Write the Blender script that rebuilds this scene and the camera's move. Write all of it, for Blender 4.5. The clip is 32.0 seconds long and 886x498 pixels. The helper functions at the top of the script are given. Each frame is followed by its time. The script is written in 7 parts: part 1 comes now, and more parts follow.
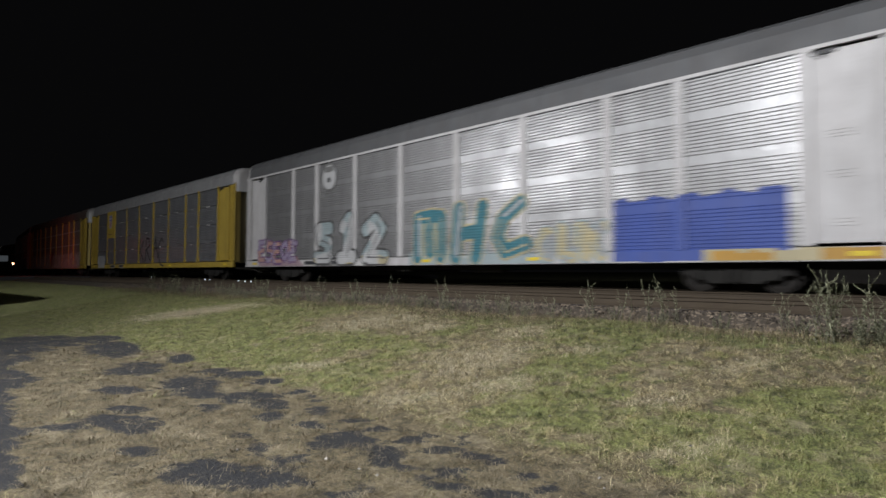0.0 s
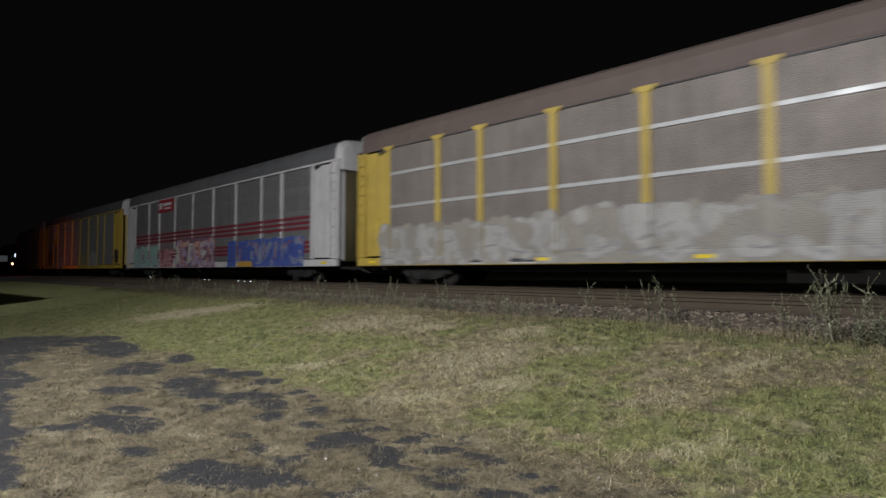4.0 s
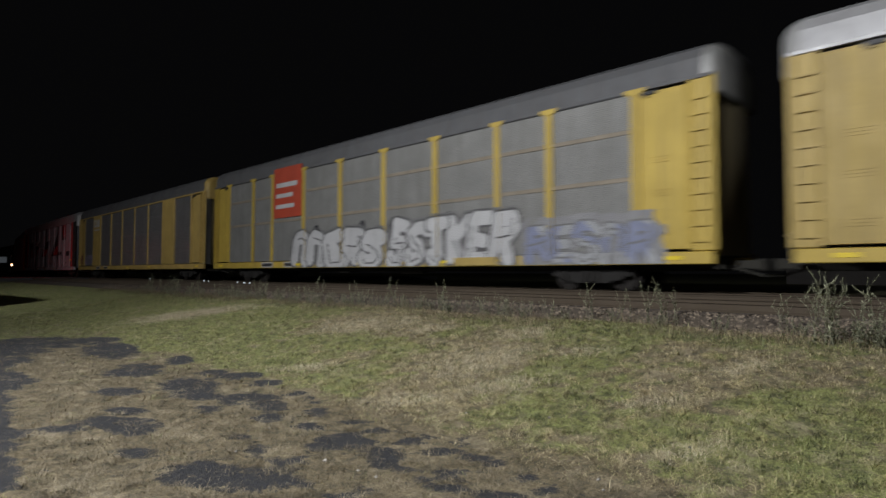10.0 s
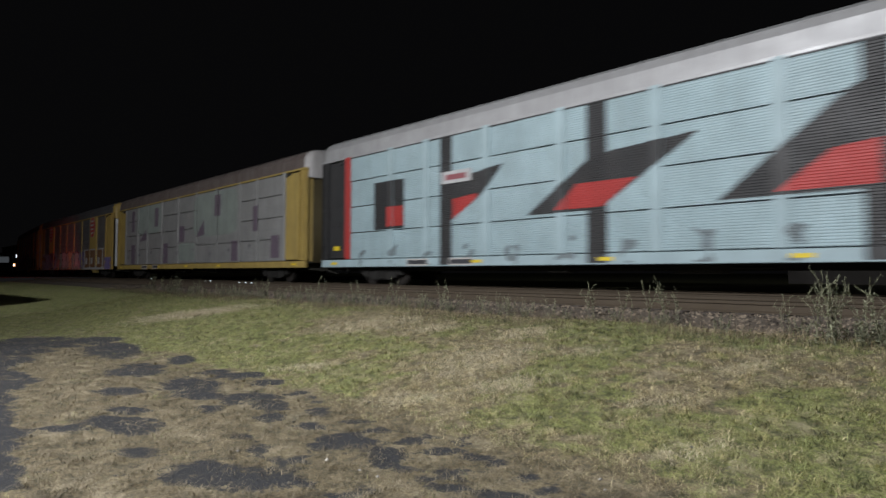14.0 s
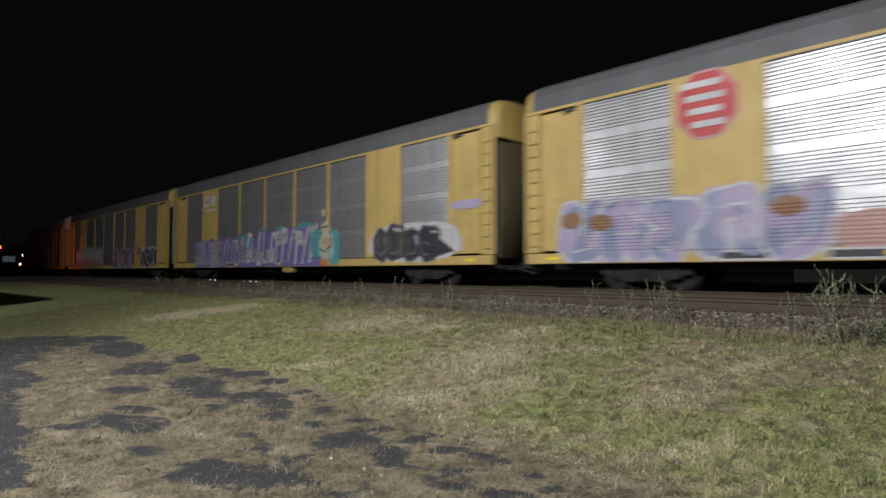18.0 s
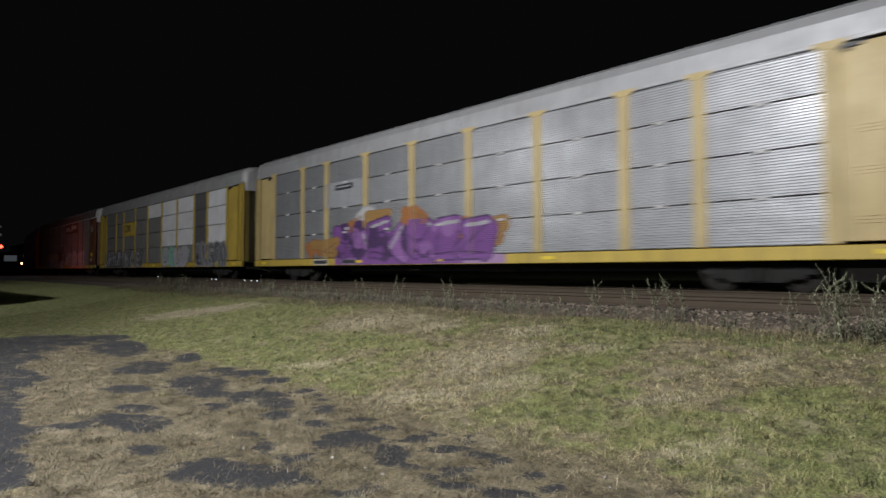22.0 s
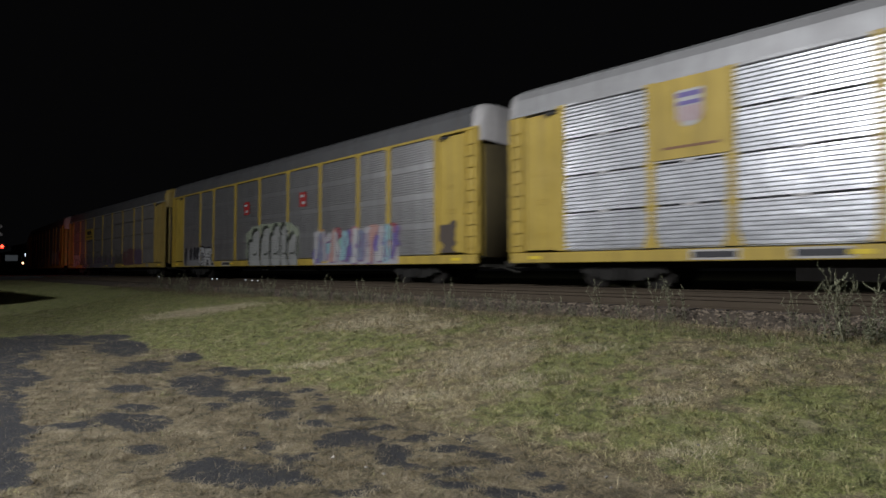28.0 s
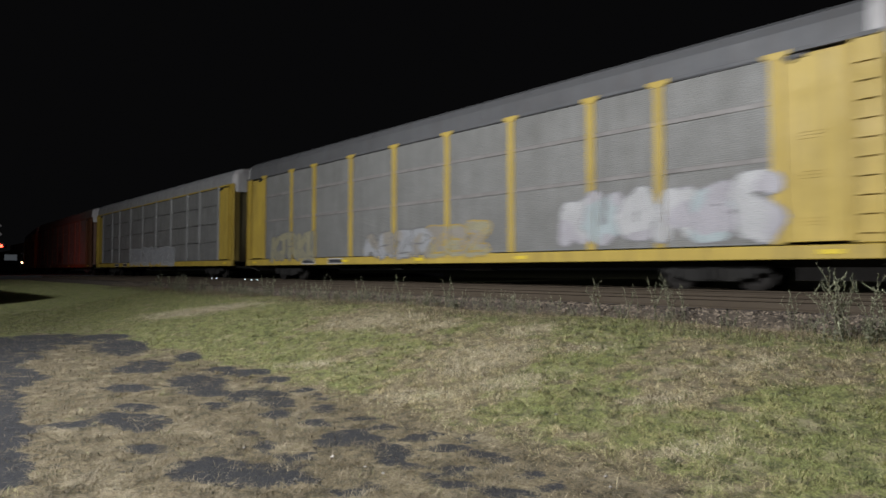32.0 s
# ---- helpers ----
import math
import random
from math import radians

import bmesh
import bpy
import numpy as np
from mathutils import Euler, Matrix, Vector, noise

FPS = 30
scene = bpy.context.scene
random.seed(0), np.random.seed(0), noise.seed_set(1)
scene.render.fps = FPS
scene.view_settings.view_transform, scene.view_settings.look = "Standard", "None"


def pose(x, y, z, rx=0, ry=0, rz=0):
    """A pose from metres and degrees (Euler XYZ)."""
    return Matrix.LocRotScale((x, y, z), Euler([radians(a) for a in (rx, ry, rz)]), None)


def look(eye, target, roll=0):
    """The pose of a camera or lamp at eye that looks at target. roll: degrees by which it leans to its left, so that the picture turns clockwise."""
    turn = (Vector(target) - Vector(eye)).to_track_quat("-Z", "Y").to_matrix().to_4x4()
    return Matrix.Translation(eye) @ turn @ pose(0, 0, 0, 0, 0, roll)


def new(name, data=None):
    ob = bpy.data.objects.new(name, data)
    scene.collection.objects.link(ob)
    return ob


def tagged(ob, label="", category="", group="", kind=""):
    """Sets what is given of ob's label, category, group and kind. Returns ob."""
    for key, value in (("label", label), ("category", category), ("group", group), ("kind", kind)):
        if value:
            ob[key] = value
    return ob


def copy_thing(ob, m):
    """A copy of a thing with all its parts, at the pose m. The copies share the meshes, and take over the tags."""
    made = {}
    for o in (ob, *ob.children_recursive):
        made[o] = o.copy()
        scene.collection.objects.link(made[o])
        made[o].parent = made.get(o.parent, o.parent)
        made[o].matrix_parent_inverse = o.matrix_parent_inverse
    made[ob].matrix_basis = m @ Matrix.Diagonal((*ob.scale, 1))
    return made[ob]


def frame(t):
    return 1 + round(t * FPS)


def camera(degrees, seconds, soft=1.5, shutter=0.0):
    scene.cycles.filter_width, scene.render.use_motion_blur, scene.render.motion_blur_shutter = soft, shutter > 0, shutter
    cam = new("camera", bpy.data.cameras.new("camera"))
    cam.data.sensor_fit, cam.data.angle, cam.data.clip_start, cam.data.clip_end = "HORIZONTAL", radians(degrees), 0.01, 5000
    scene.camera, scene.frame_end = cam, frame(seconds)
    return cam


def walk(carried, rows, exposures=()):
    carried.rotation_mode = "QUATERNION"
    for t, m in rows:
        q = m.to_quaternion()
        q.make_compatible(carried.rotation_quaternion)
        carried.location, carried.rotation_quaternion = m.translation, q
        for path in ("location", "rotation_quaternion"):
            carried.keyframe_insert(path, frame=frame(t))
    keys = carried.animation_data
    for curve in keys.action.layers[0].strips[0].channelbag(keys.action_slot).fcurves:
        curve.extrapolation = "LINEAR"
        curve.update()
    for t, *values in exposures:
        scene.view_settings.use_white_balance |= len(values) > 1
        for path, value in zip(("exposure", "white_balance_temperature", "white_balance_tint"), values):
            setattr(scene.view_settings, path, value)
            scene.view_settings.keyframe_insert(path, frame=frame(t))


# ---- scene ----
# ---- camera and its path: a tripod that settles by a fraction of a degree ----
EYE = (0.0, 0.0, 0.49)


def aim(dx, dy, roll=0.0):
    """The pose of the tripod head, nudged by thousandths of the lens's length."""
    return pose(*EYE, 92.21 + dy * 0.0567, 0, 45.0 + dx * 0.0567) @ pose(0, 0, 0, 0, 0, roll)


cam = camera(75.6, 32.0, soft=1.5, shutter=0.5)
SWAY = [(0.0, -9.0, 1.0), (3.0, -9.5, 1.0), (6.0, -10.0, 2.0), (8.5, -10.5, 2.5), (11.0, -10.5, 4.0), (12.5, -10.0, 4.0), (13.5, -9.0, 3.5),
        (14.5, -7.0, 2.5), (16.5, -3.0, 2.0), (18.0, -1.0, 1.0), (20.0, 0.0, -0.5), (22.0, 0.8, -0.5), (24.0, 2.0, -0.8), (27.5, 2.0, -1.0),
        (30.0, 1.5, -2.0), (32.0, 1.0, -2.0)]
walk(cam, [(t, aim(dx, dy, 0.10 - 0.008 * (dx + 10))) for t, dx, dy in SWAY],
     [(0.0, -0.03), (1.0, -0.32), (2.0, -0.62), (3.0, -0.27), (6.0, -0.13), (7.0, 0.05), (8.0, 0.17), (9.0, -0.46), (10.0, -0.2), (11.0, 0.06), (12.0, 0.07), (13.0, -0.2), (14.0, 0.02), (17.0, 0.04), (18.0, -0.03), (19.0, -0.23), (20.0, -0.1), (21.0, 0.04), (22.0, -0.03), (23.0, -0.13), (24.0, -0.06), (25.0, 0.05), (28.0, -0.53), (29.0, -0.26), (30.0, -0.06), (31.0, 0.14), (32.0, 0.1)])

# ---- night sky, the lamp over the lot, the crossing's red light ----
world = bpy.data.worlds.new("night")
scene.world = world
world.use_nodes = True
world.node_tree.nodes["Background"].inputs[0].default_value = (0.62, 0.62, 0.68, 1)
world.node_tree.nodes["Background"].inputs[1].default_value = 0.0036


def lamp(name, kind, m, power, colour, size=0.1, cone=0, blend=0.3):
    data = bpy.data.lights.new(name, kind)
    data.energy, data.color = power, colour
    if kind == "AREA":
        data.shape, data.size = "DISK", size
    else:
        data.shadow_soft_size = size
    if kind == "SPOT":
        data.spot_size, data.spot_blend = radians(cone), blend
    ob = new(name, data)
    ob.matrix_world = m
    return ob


# both lot lamps are out of view, placed from highlights on the car sides
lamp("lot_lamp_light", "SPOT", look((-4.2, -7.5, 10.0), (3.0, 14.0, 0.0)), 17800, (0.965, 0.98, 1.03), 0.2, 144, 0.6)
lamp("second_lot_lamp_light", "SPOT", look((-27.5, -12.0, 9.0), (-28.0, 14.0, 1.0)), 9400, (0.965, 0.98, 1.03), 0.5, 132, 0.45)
lamp("crossing_red_light", "SPOT", look((-60.9, 7.6, 2.5), (-68.0, 14, 0.6)), 290, (1.0, 0.012, 0.008), 0.3, 112, 1.0)


# ---- materials ----
class Nodes:
    """A small writer of shader trees."""

    def __init__(self, name):
        self.mat = bpy.data.materials.new(name)
        self.mat.use_nodes = True
        self.tree = self.mat.node_tree
        self.bsdf = self.tree.nodes["Principled BSDF"]
        self.coord = self.add("ShaderNodeTexCoord")
        self.rand = self.add("ShaderNodeObjectInfo")

    def add(self, kind, **sockets):
        node = self.tree.nodes.new(kind)
        for key, value in sockets.items():
            self.set(node.inputs[key.replace("_", " ")], value)
        return node

    def set(self, socket, value):
        if isinstance(value, bpy.types.NodeSocket):
            self.tree.links.new(value, socket)
        else:
            socket.default_value = value

    def place(self, scale=(1, 1, 1), shift=True):
        m = self.add("ShaderNodeMapping")
        self.set(m.inputs["Vector"], self.coord.outputs["Object"])
        m.inputs["Scale"].default_value = scale
        if shift:
            c = self.add("ShaderNodeVectorMath")
            c.operation = "SCALE"
            c.inputs[0].default_value = (31.7, 17.3, 23.9)
            self.set(c.inputs["Scale"], self.rand.outputs["Random"])
            self.set(m.inputs["Location"], c.outputs[0])
        return m.outputs[0]

    def noise(self, scale, detail=4.0, rough=0.6, stretch=(1, 1, 1), shift=True):
        n = self.add("ShaderNodeTexNoise", Scale=scale, Detail=detail, Roughness=rough)
        self.set(n.inputs["Vector"], self.place(stretch, shift))
        return n.outputs["Fac"]

    def ramp(self, fac, stops):
        r = self.add("ShaderNodeValToRGB")
        while len(r.color_ramp.elements) < len(stops):
            r.color_ramp.elements.new(0.5)
        for e, (p, c) in zip(r.color_ramp.elements, stops):
            e.position = p
            e.color = (c, c, c, 1) if isinstance(c, (int, float)) else (*c, 1)
        self.set(r.inputs[0], fac)
        return r.outputs[0]

    def mix(self, fac, a, b, mode="MIX"):
        m = self.add("ShaderNodeMix")
        m.data_type, m.blend_type = "RGBA", mode
        for i, v in ((0, fac), (6, a), (7, b)):
            if isinstance(v, tuple) and len(v) == 3:
                v = (*v, 1)
            self.set(m.inputs[i], v)
        return m.outputs[2]

    def calc(self, op, a, b=0.0):
        m = self.add("ShaderNodeMath")
        m.operation = op
        self.set(m.inputs[0], a)
        self.set(m.inputs[1], b)
        return m.outputs[0]

    def bump(self, height, strength=0.3, depth=0.01):
        b = self.add("ShaderNodeBump", Strength=strength, Distance=depth, Height=height)
        self.set(self.bsdf.inputs["Normal"], b.outputs[0])

    def done(self, colour, rough=0.5, metal=0.0):
        self.set(self.bsdf.inputs["Base Color"], (*colour, 1) if isinstance(colour, tuple) and len(colour) == 3 else colour)
        self.set(self.bsdf.inputs["Roughness"], rough)
        self.set(self.bsdf.inputs["Metallic"], metal)
        return self.mat


MATS = {}


def paint(name, colour, rough=0.45, metal=0.0, grime=0.35, dirt=(0.09, 0.07, 0.055), rust=0.0, bump=0.15, warp=0.0):
    """Weathered paint or plate: blotches, streaks that run down, fine grain."""
    if name in MATS:
        return MATS[name]
    n = Nodes(name)
    big = n.noise(0.9, 5, 0.65)
    streak = n.noise(1.0, 5, 0.7, (5.0, 5.0, 0.28))
    fine = n.noise(28.0, 3, 0.6)
    tone = n.mix(n.ramp(big, [(0.3, 0.0), (0.75, 1.0)]), colour, tuple(c * 0.78 for c in colour))
    worn = n.calc("MULTIPLY", n.ramp(streak, [(0.42, 0.0), (0.78, 1.0)]), grime)
    tone = n.mix(worn, tone, dirt)
    tone = n.mix(n.calc("MULTIPLY", n.ramp(fine, [(0.5, 0.0), (0.75, 1.0)]), grime * 0.4), tone, dirt)
    if rust:
        spots = n.noise(3.2, 8, 0.75, (1, 1, 0.6))
        tone = n.mix(n.calc("MULTIPLY", n.ramp(spots, [(0.62, 0.0), (0.68, 1.0)]), rust), tone, (0.12, 0.045, 0.02))
    shine = n.add("ShaderNodeMapRange")
    n.set(shine.inputs["Value"], big)
    shine.inputs["To Min"].default_value, shine.inputs["To Max"].default_value = max(rough - 0.13, 0.05), min(rough + 0.22, 1)
    n.bump(fine, bump, 0.004)
    if warp:
        buckle = n.add("ShaderNodeBump", Strength=1.0, Distance=warp * 0.8, Height=n.noise(1.3, 2, 0.5, (1.0, 1.0, 1.6)))
        # every plate hangs a little askew of its neighbours
        askew, tilt, unit = n.add("ShaderNodeVectorMath"), n.add("ShaderNodeVectorMath"), n.add("ShaderNodeVectorMath")
        askew.operation, tilt.operation, unit.operation = "SCALE", "ADD", "NORMALIZE"
        askew.inputs[0].default_value = (2.6 * warp, 0.0, 0.5 * warp)
        n.set(askew.inputs["Scale"], n.calc("SUBTRACT", n.rand.outputs["Random"], 0.5))
        n.set(tilt.inputs[0], buckle.outputs[0])
        n.set(tilt.inputs[1], askew.outputs[0])
        n.set(unit.inputs[0], tilt.outputs[0])
        n.set(n.bsdf.inputs["Normal"].links[0].from_node.inputs["Normal"], unit.outputs[0])
    MATS[name] = n.done(tone, shine.outputs[0], metal)
    return MATS[name]


def plain(name, colour, rough=0.6, metal=0.0, glow=None, power=0.0):
    if name in MATS:
        return MATS[name]
    n = Nodes(name)
    if glow:
        n.bsdf.inputs["Emission Color"].default_value = (*glow, 1)
        n.bsdf.inputs["Emission Strength"].default_value = power
    spot = n.noise(14.0, 4, 0.6)
    tone = n.mix(n.ramp(spot, [(0.35, 0.0), (0.7, 1.0)]), colour, tuple(c * 0.8 for c in colour))
    MATS[name] = n.done(tone, rough, metal)
    return MATS[name]


YELLOW = paint("yellow_paint", (0.55, 0.39, 0.06), 0.5, 0, 0.5, (0.11, 0.08, 0.04))
YELLOW_OLD = paint("faded_yellow_paint", (0.48, 0.345, 0.09), 0.55, 0, 0.5, rust=0.3)
CN_YELLOW = paint("warm_yellow_paint", (0.53, 0.37, 0.105), 0.5, 0, 0.35, rust=0.25)
WHITE = paint("white_paint", (0.6, 0.585, 0.575), 0.5, 0, 0.4, (0.2, 0.16, 0.14))
STEEL = paint("galvanized_steel", (0.54, 0.55, 0.57), 0.33, 0.78, 0.28, (0.16, 0.15, 0.14), warp=0.03)
STEEL_DULL = paint("dull_galvanized_steel", (0.33, 0.33, 0.315), 0.52, 0.42, 0.45, (0.11, 0.1, 0.09), warp=0.02)
STEEL_BROWN = paint("grimy_galvanized_steel", (0.24, 0.21, 0.185), 0.55, 0.35, 0.5, (0.08, 0.065, 0.05))
STEEL_PALE = paint("pale_steel", (0.43, 0.43, 0.42), 0.5, 0.4, 0.35, (0.2, 0.18, 0.16))
PALE_BLUE = paint("pale_blue_paint", (0.37, 0.49, 0.52), 0.5, 0, 0.3, (0.16, 0.17, 0.15))
ROOF_GREY = paint("roof_grey", (0.115, 0.118, 0.122), 0.6, 0.2, 0.4)
ROOF_PALE = paint("roof_pale", (0.42, 0.42, 0.42), 0.5, 0.4, 0.3)
ROOF_BROWN = paint("roof_brown", (0.13, 0.095, 0.08), 0.65, 0.1, 0.5, rust=0.5)
BROWN = paint("oxide_brown_paint", (0.155, 0.058, 0.022), 0.55, 0, 0.3, (0.085, 0.05, 0.028), rust=0.2)
BLACK = paint("black_paint", (0.02, 0.021, 0.022), 0.5, 0, 0.2)
RED = paint("red_paint", (0.45, 0.035, 0.03), 0.5, 0, 0.15)
MAROON = paint("maroon_paint", (0.2, 0.02, 0.035), 0.5, 0, 0.2)
UNDER = paint("underframe_black", (0.04, 0.038, 0.03), 0.9, 0.0, 0.4, (0.03, 0.025, 0.018), rust=0.04)
TRUCK = paint("truck_black", (0.014, 0.013, 0.011), 0.9, 0.0, 0.4, (0.02, 0.016, 0.012))
WHEEL = paint("wheel_steel", (0.022, 0.019, 0.016), 0.65, 0.3, 0.5, (0.02, 0.015, 0.01), rust=0.15)
RUSTY = paint("rusty_rail", (0.062, 0.045, 0.026), 0.8, 0.0, 0.5, (0.05, 0.035, 0.025))
TIE = paint("creosoted_wood", (0.06, 0.045, 0.035), 0.85, 0, 0.5)


# ---- mesh writing ----
class Shape:
    """Collects vertices and faces for one mesh."""

    def __init__(self):
        self.v, self.f = [], []

    def add(self, verts, faces):
        k = len(self.v)
        self.v += [tuple(p) for p in verts]
        self.f += [tuple(k + i for i in f) for f in faces]
        return self

    def box(self, x0, x1, y0, y1, z0, z1, c=0.0):
        """A box with its four long edges along x and z cut by c."""
        if c <= 0:
            v = [(x, y, z) for x in (x0, x1) for y in (y0, y1) for z in (z0, z1)]
            return self.add(v, [(0, 1, 3, 2), (4, 6, 7, 5), (0, 4, 5, 1), (2, 3, 7, 6), (0, 2, 6, 4), (1, 5, 7, 3)])
        v = []
        for a, (ax, ay, az) in enumerate(((0, c, c), (c, 0, c), (c, c, 0))):
            for x in (x0 + ax, x1 - ax):
                for y in (y0 + ay, y1 - ay):
                    for z in (z0 + az, z1 - az):
                        v.append((x, y, z))
        f = []
        f += [(0, 1, 3, 2), (4, 6, 7, 5)]
        f += [(8, 12, 13, 9), (10, 11, 15, 14)]
        f += [(16, 18, 22, 20), (17, 21, 23, 19)]
        for i in (0, 1):
            for j in (0, 1):
                f.append((4 * i + 2 * j, 4 * i + 2 * j + 1, 8 + 4 * i + 2 * j + 1, 8 + 4 * i + 2 * j))
                f.append((4 * i + j, 4 * i + 2 + j, 16 + 4 * i + 2 + j, 16 + 4 * i + j))
                f.append((8 + 2 * i + j, 8 + 4 + 2 * i + j, 16 + 4 + 2 * i + j, 16 + 2 * i + j))
        for i in (0, 1):
            for j in (0, 1):
                for k in (0, 1):
                    q = 4 * i + 2 * j + k
                    f.append((q, 8 + q, 16 + q))
        return self.add(v, f)

    def tube(self, a, b, ra, rb=None, n=8):
        a, b = Vector(a), Vector(b)
        rb = ra if rb is None else rb
        q = (b - a).to_track_quat("Z", "Y").to_matrix()
        ring = [(math.cos(2 * math.pi * i / n), math.sin(2 * math.pi * i / n)) for i in range(n)]
        v = [a + q @ Vector((ra * c, ra * s, 0)) for c, s in ring] + [b + q @ Vector((rb * c, rb * s, 0)) for c, s in ring]
        f = [(i, (i + 1) % n, n + (i + 1) % n, n + i) for i in range(n)]
        return self.add(v, f + [tuple(range(n))[::-1], tuple(range(n, 2 * n))])

    def pipe(self, points, radii, n=5):
        """One bent, tapering tube through points."""
        k = len(self.v)
        for p, r in zip(points, radii):
            self.v += [(p[0] + r * math.cos(2 * math.pi * i / n), p[1] + r * math.sin(2 * math.pi * i / n), p[2]) for i in range(n)]
        for j in range(len(points) - 1):
            self.f += [(k + j * n + i, k + j * n + (i + 1) % n, k + (j + 1) * n + (i + 1) % n, k + (j + 1) * n + i) for i in range(n)]
        self.f.append(tuple(k + (len(points) - 1) * n + i for i in range(n)))
        return self

    def sweep(self, profile, xs, axis=0, close=False):
        """A profile of (y, z) carried along x."""
        n = len(profile)
        v = [(x, y, z) for x in xs for y, z in profile]
        f = []
        for i in range(len(xs) - 1):
            for j in range(n if close else n - 1):
                k = (j + 1) % n
                f.append((i * n + j, (i + 1) * n + j, (i + 1) * n + k, i * n + k))
        if close:
            f += [tuple(range(n))[::-1], tuple((len(xs) - 1) * n + j for j in range(n))]
        return self.add(v, f)

    def slab(self, outline, y0, y1):
        """An outline of (x, z) with depth from y0 to y1."""
        n = len(outline)
        v = [(x, y0, z) for x, z in outline] + [(x, y1, z) for x, z in outline]
        return self.add(v, [tuple(range(n)), tuple(range(n, 2 * n))[::-1]] + [(i, n + i, n + (i + 1) % n, (i + 1) % n) for i in range(n)])

    def mesh(self, name, material, smooth=False):
        m = bpy.data.meshes.new(name)
        m.from_pydata(self.v, [], self.f)
        bm = bmesh.new()
        bm.from_mesh(m)
        bmesh.ops.recalc_face_normals(bm, faces=bm.faces)
        bm.to_mesh(m)
        bm.free()
        if smooth:
            m.polygons.foreach_set("use_smooth", [True] * len(m.polygons))
        m.materials.append(material)
        return m


def part(name, shape, material, parent, label="", at=(0, 0, 0), smooth=False):
    """Links a shape, or a mesh already made, as one object under its thing."""
    ob = new(name, shape.mesh(name, material, smooth) if isinstance(shape, Shape) else shape)
    ob.parent = parent
    ob.location = at
    return tagged(ob, label)


MESHES = {}


def shared(key, make, material, smooth=False):
    key = (key, material.name)
    if key not in MESHES:
        MESHES[key] = make().mesh(str(key[0][0] if isinstance(key[0], tuple) else key[0]), material, smooth)
    return MESHES[key]


# ---- the line of the two tracks: straight past the lot, bending away beyond the crossing ----
TRACK_Y, NEAR_Y, BEND_X, BEND_R = 15.59, 11.29, -66.0, 330.0


def rail_line(s, y0=TRACK_Y):
    """Place and heading on a track whose straight part lies at y0; s is the distance along it."""
    if s >= BEND_X:
        return s, y0, 0.0
    r = BEND_R - (y0 - TRACK_Y)
    a = (BEND_X - s) / BEND_R
    return BEND_X - r * math.sin(a), y0 + r * (1 - math.cos(a)), -a
# ---- ground: an old asphalt lot overgrown with straw, and the verge that climbs to the tracks ----
def smooth(a, b, v):
    q = np.clip((v - a) / (b - a), 0.0, 1.0)
    return q * q * (3 - 2 * q)


def wave(x, y, scale, seed):
    """Smooth noise over arrays."""
    return np.array([noise.noise((a * scale, b * scale, seed)) for a, b in zip(np.ravel(x), np.ravel(y))]).reshape(np.shape(x))


def ground_z(x, y):
    """The lot lies a metre below the rails; the verge climbs to the ballast."""
    z = -1.0 + 0.68 * smooth(3.2, 8.6, y) + 0.05 * wave(x, y, 0.35, 0.0) * smooth(2.5, 5, y) + 0.012 * wave(x, y, 1.7, 3.0)
    z = z + 0.5 * smooth(-18, -50, x) * (1 - smooth(3, 8.6, y))
    z = z - 0.22 * np.exp(-(((x + 21.5) / 3.0) ** 2 + ((y - 1.6) / 1.6) ** 2))
    return z - 0.06 * smooth(8.6, 9.2, y)


# bare asphalt in the lot: x, y, half-width across the view, half-depth along it
LOT_EDGE = [(-14.09, 1.97, 1.00, 1.99), (-14.61, 3.03, 1.70, 0.99), (-12.24, 3.43, 0.63, 1.30), (-12.19, 1.79, 0.55, 0.74), (-9.88, 1.46, 0.44, 0.98), (-8.57, 1.13, 0.34, 0.99), (-7.43, 0.96, 0.26, 0.84),
            (-5.90, 0.81, 0.21, 1.13), (-6.56, 1.04, 0.24, 0.22), (-5.20, 0.62, 0.22, 0.32), (-9.92, 3.83, 0.28, 0.53), (-9.75, 3.15, 0.41, 0.43), (-9.26, 2.91, 0.53, 0.44), (-7.93, 2.33, 0.31, 0.32),
            (-7.69, 3.08, 0.43, 0.80), (-6.95, 2.89, 0.30, 0.24), (-8.33, 3.71, 0.29, 0.31), (-7.79, 3.84, 0.46, 0.32), (-7.04, 3.83, 0.26, 0.23), (-6.76, 2.08, 0.28, 0.26), (-6.31, 1.86, 0.50, 0.29)]
LOT_SIDE = [(-8.75, 1.22, 0.2, 1.0), (-6.4, 0.93, 0.16, 0.8), (-12.1, 1.72, 0.35, 1.2), (-5.3, 0.79, 0.14, 0.5), (-13.6, 2.9, 0.6, 0.4)]
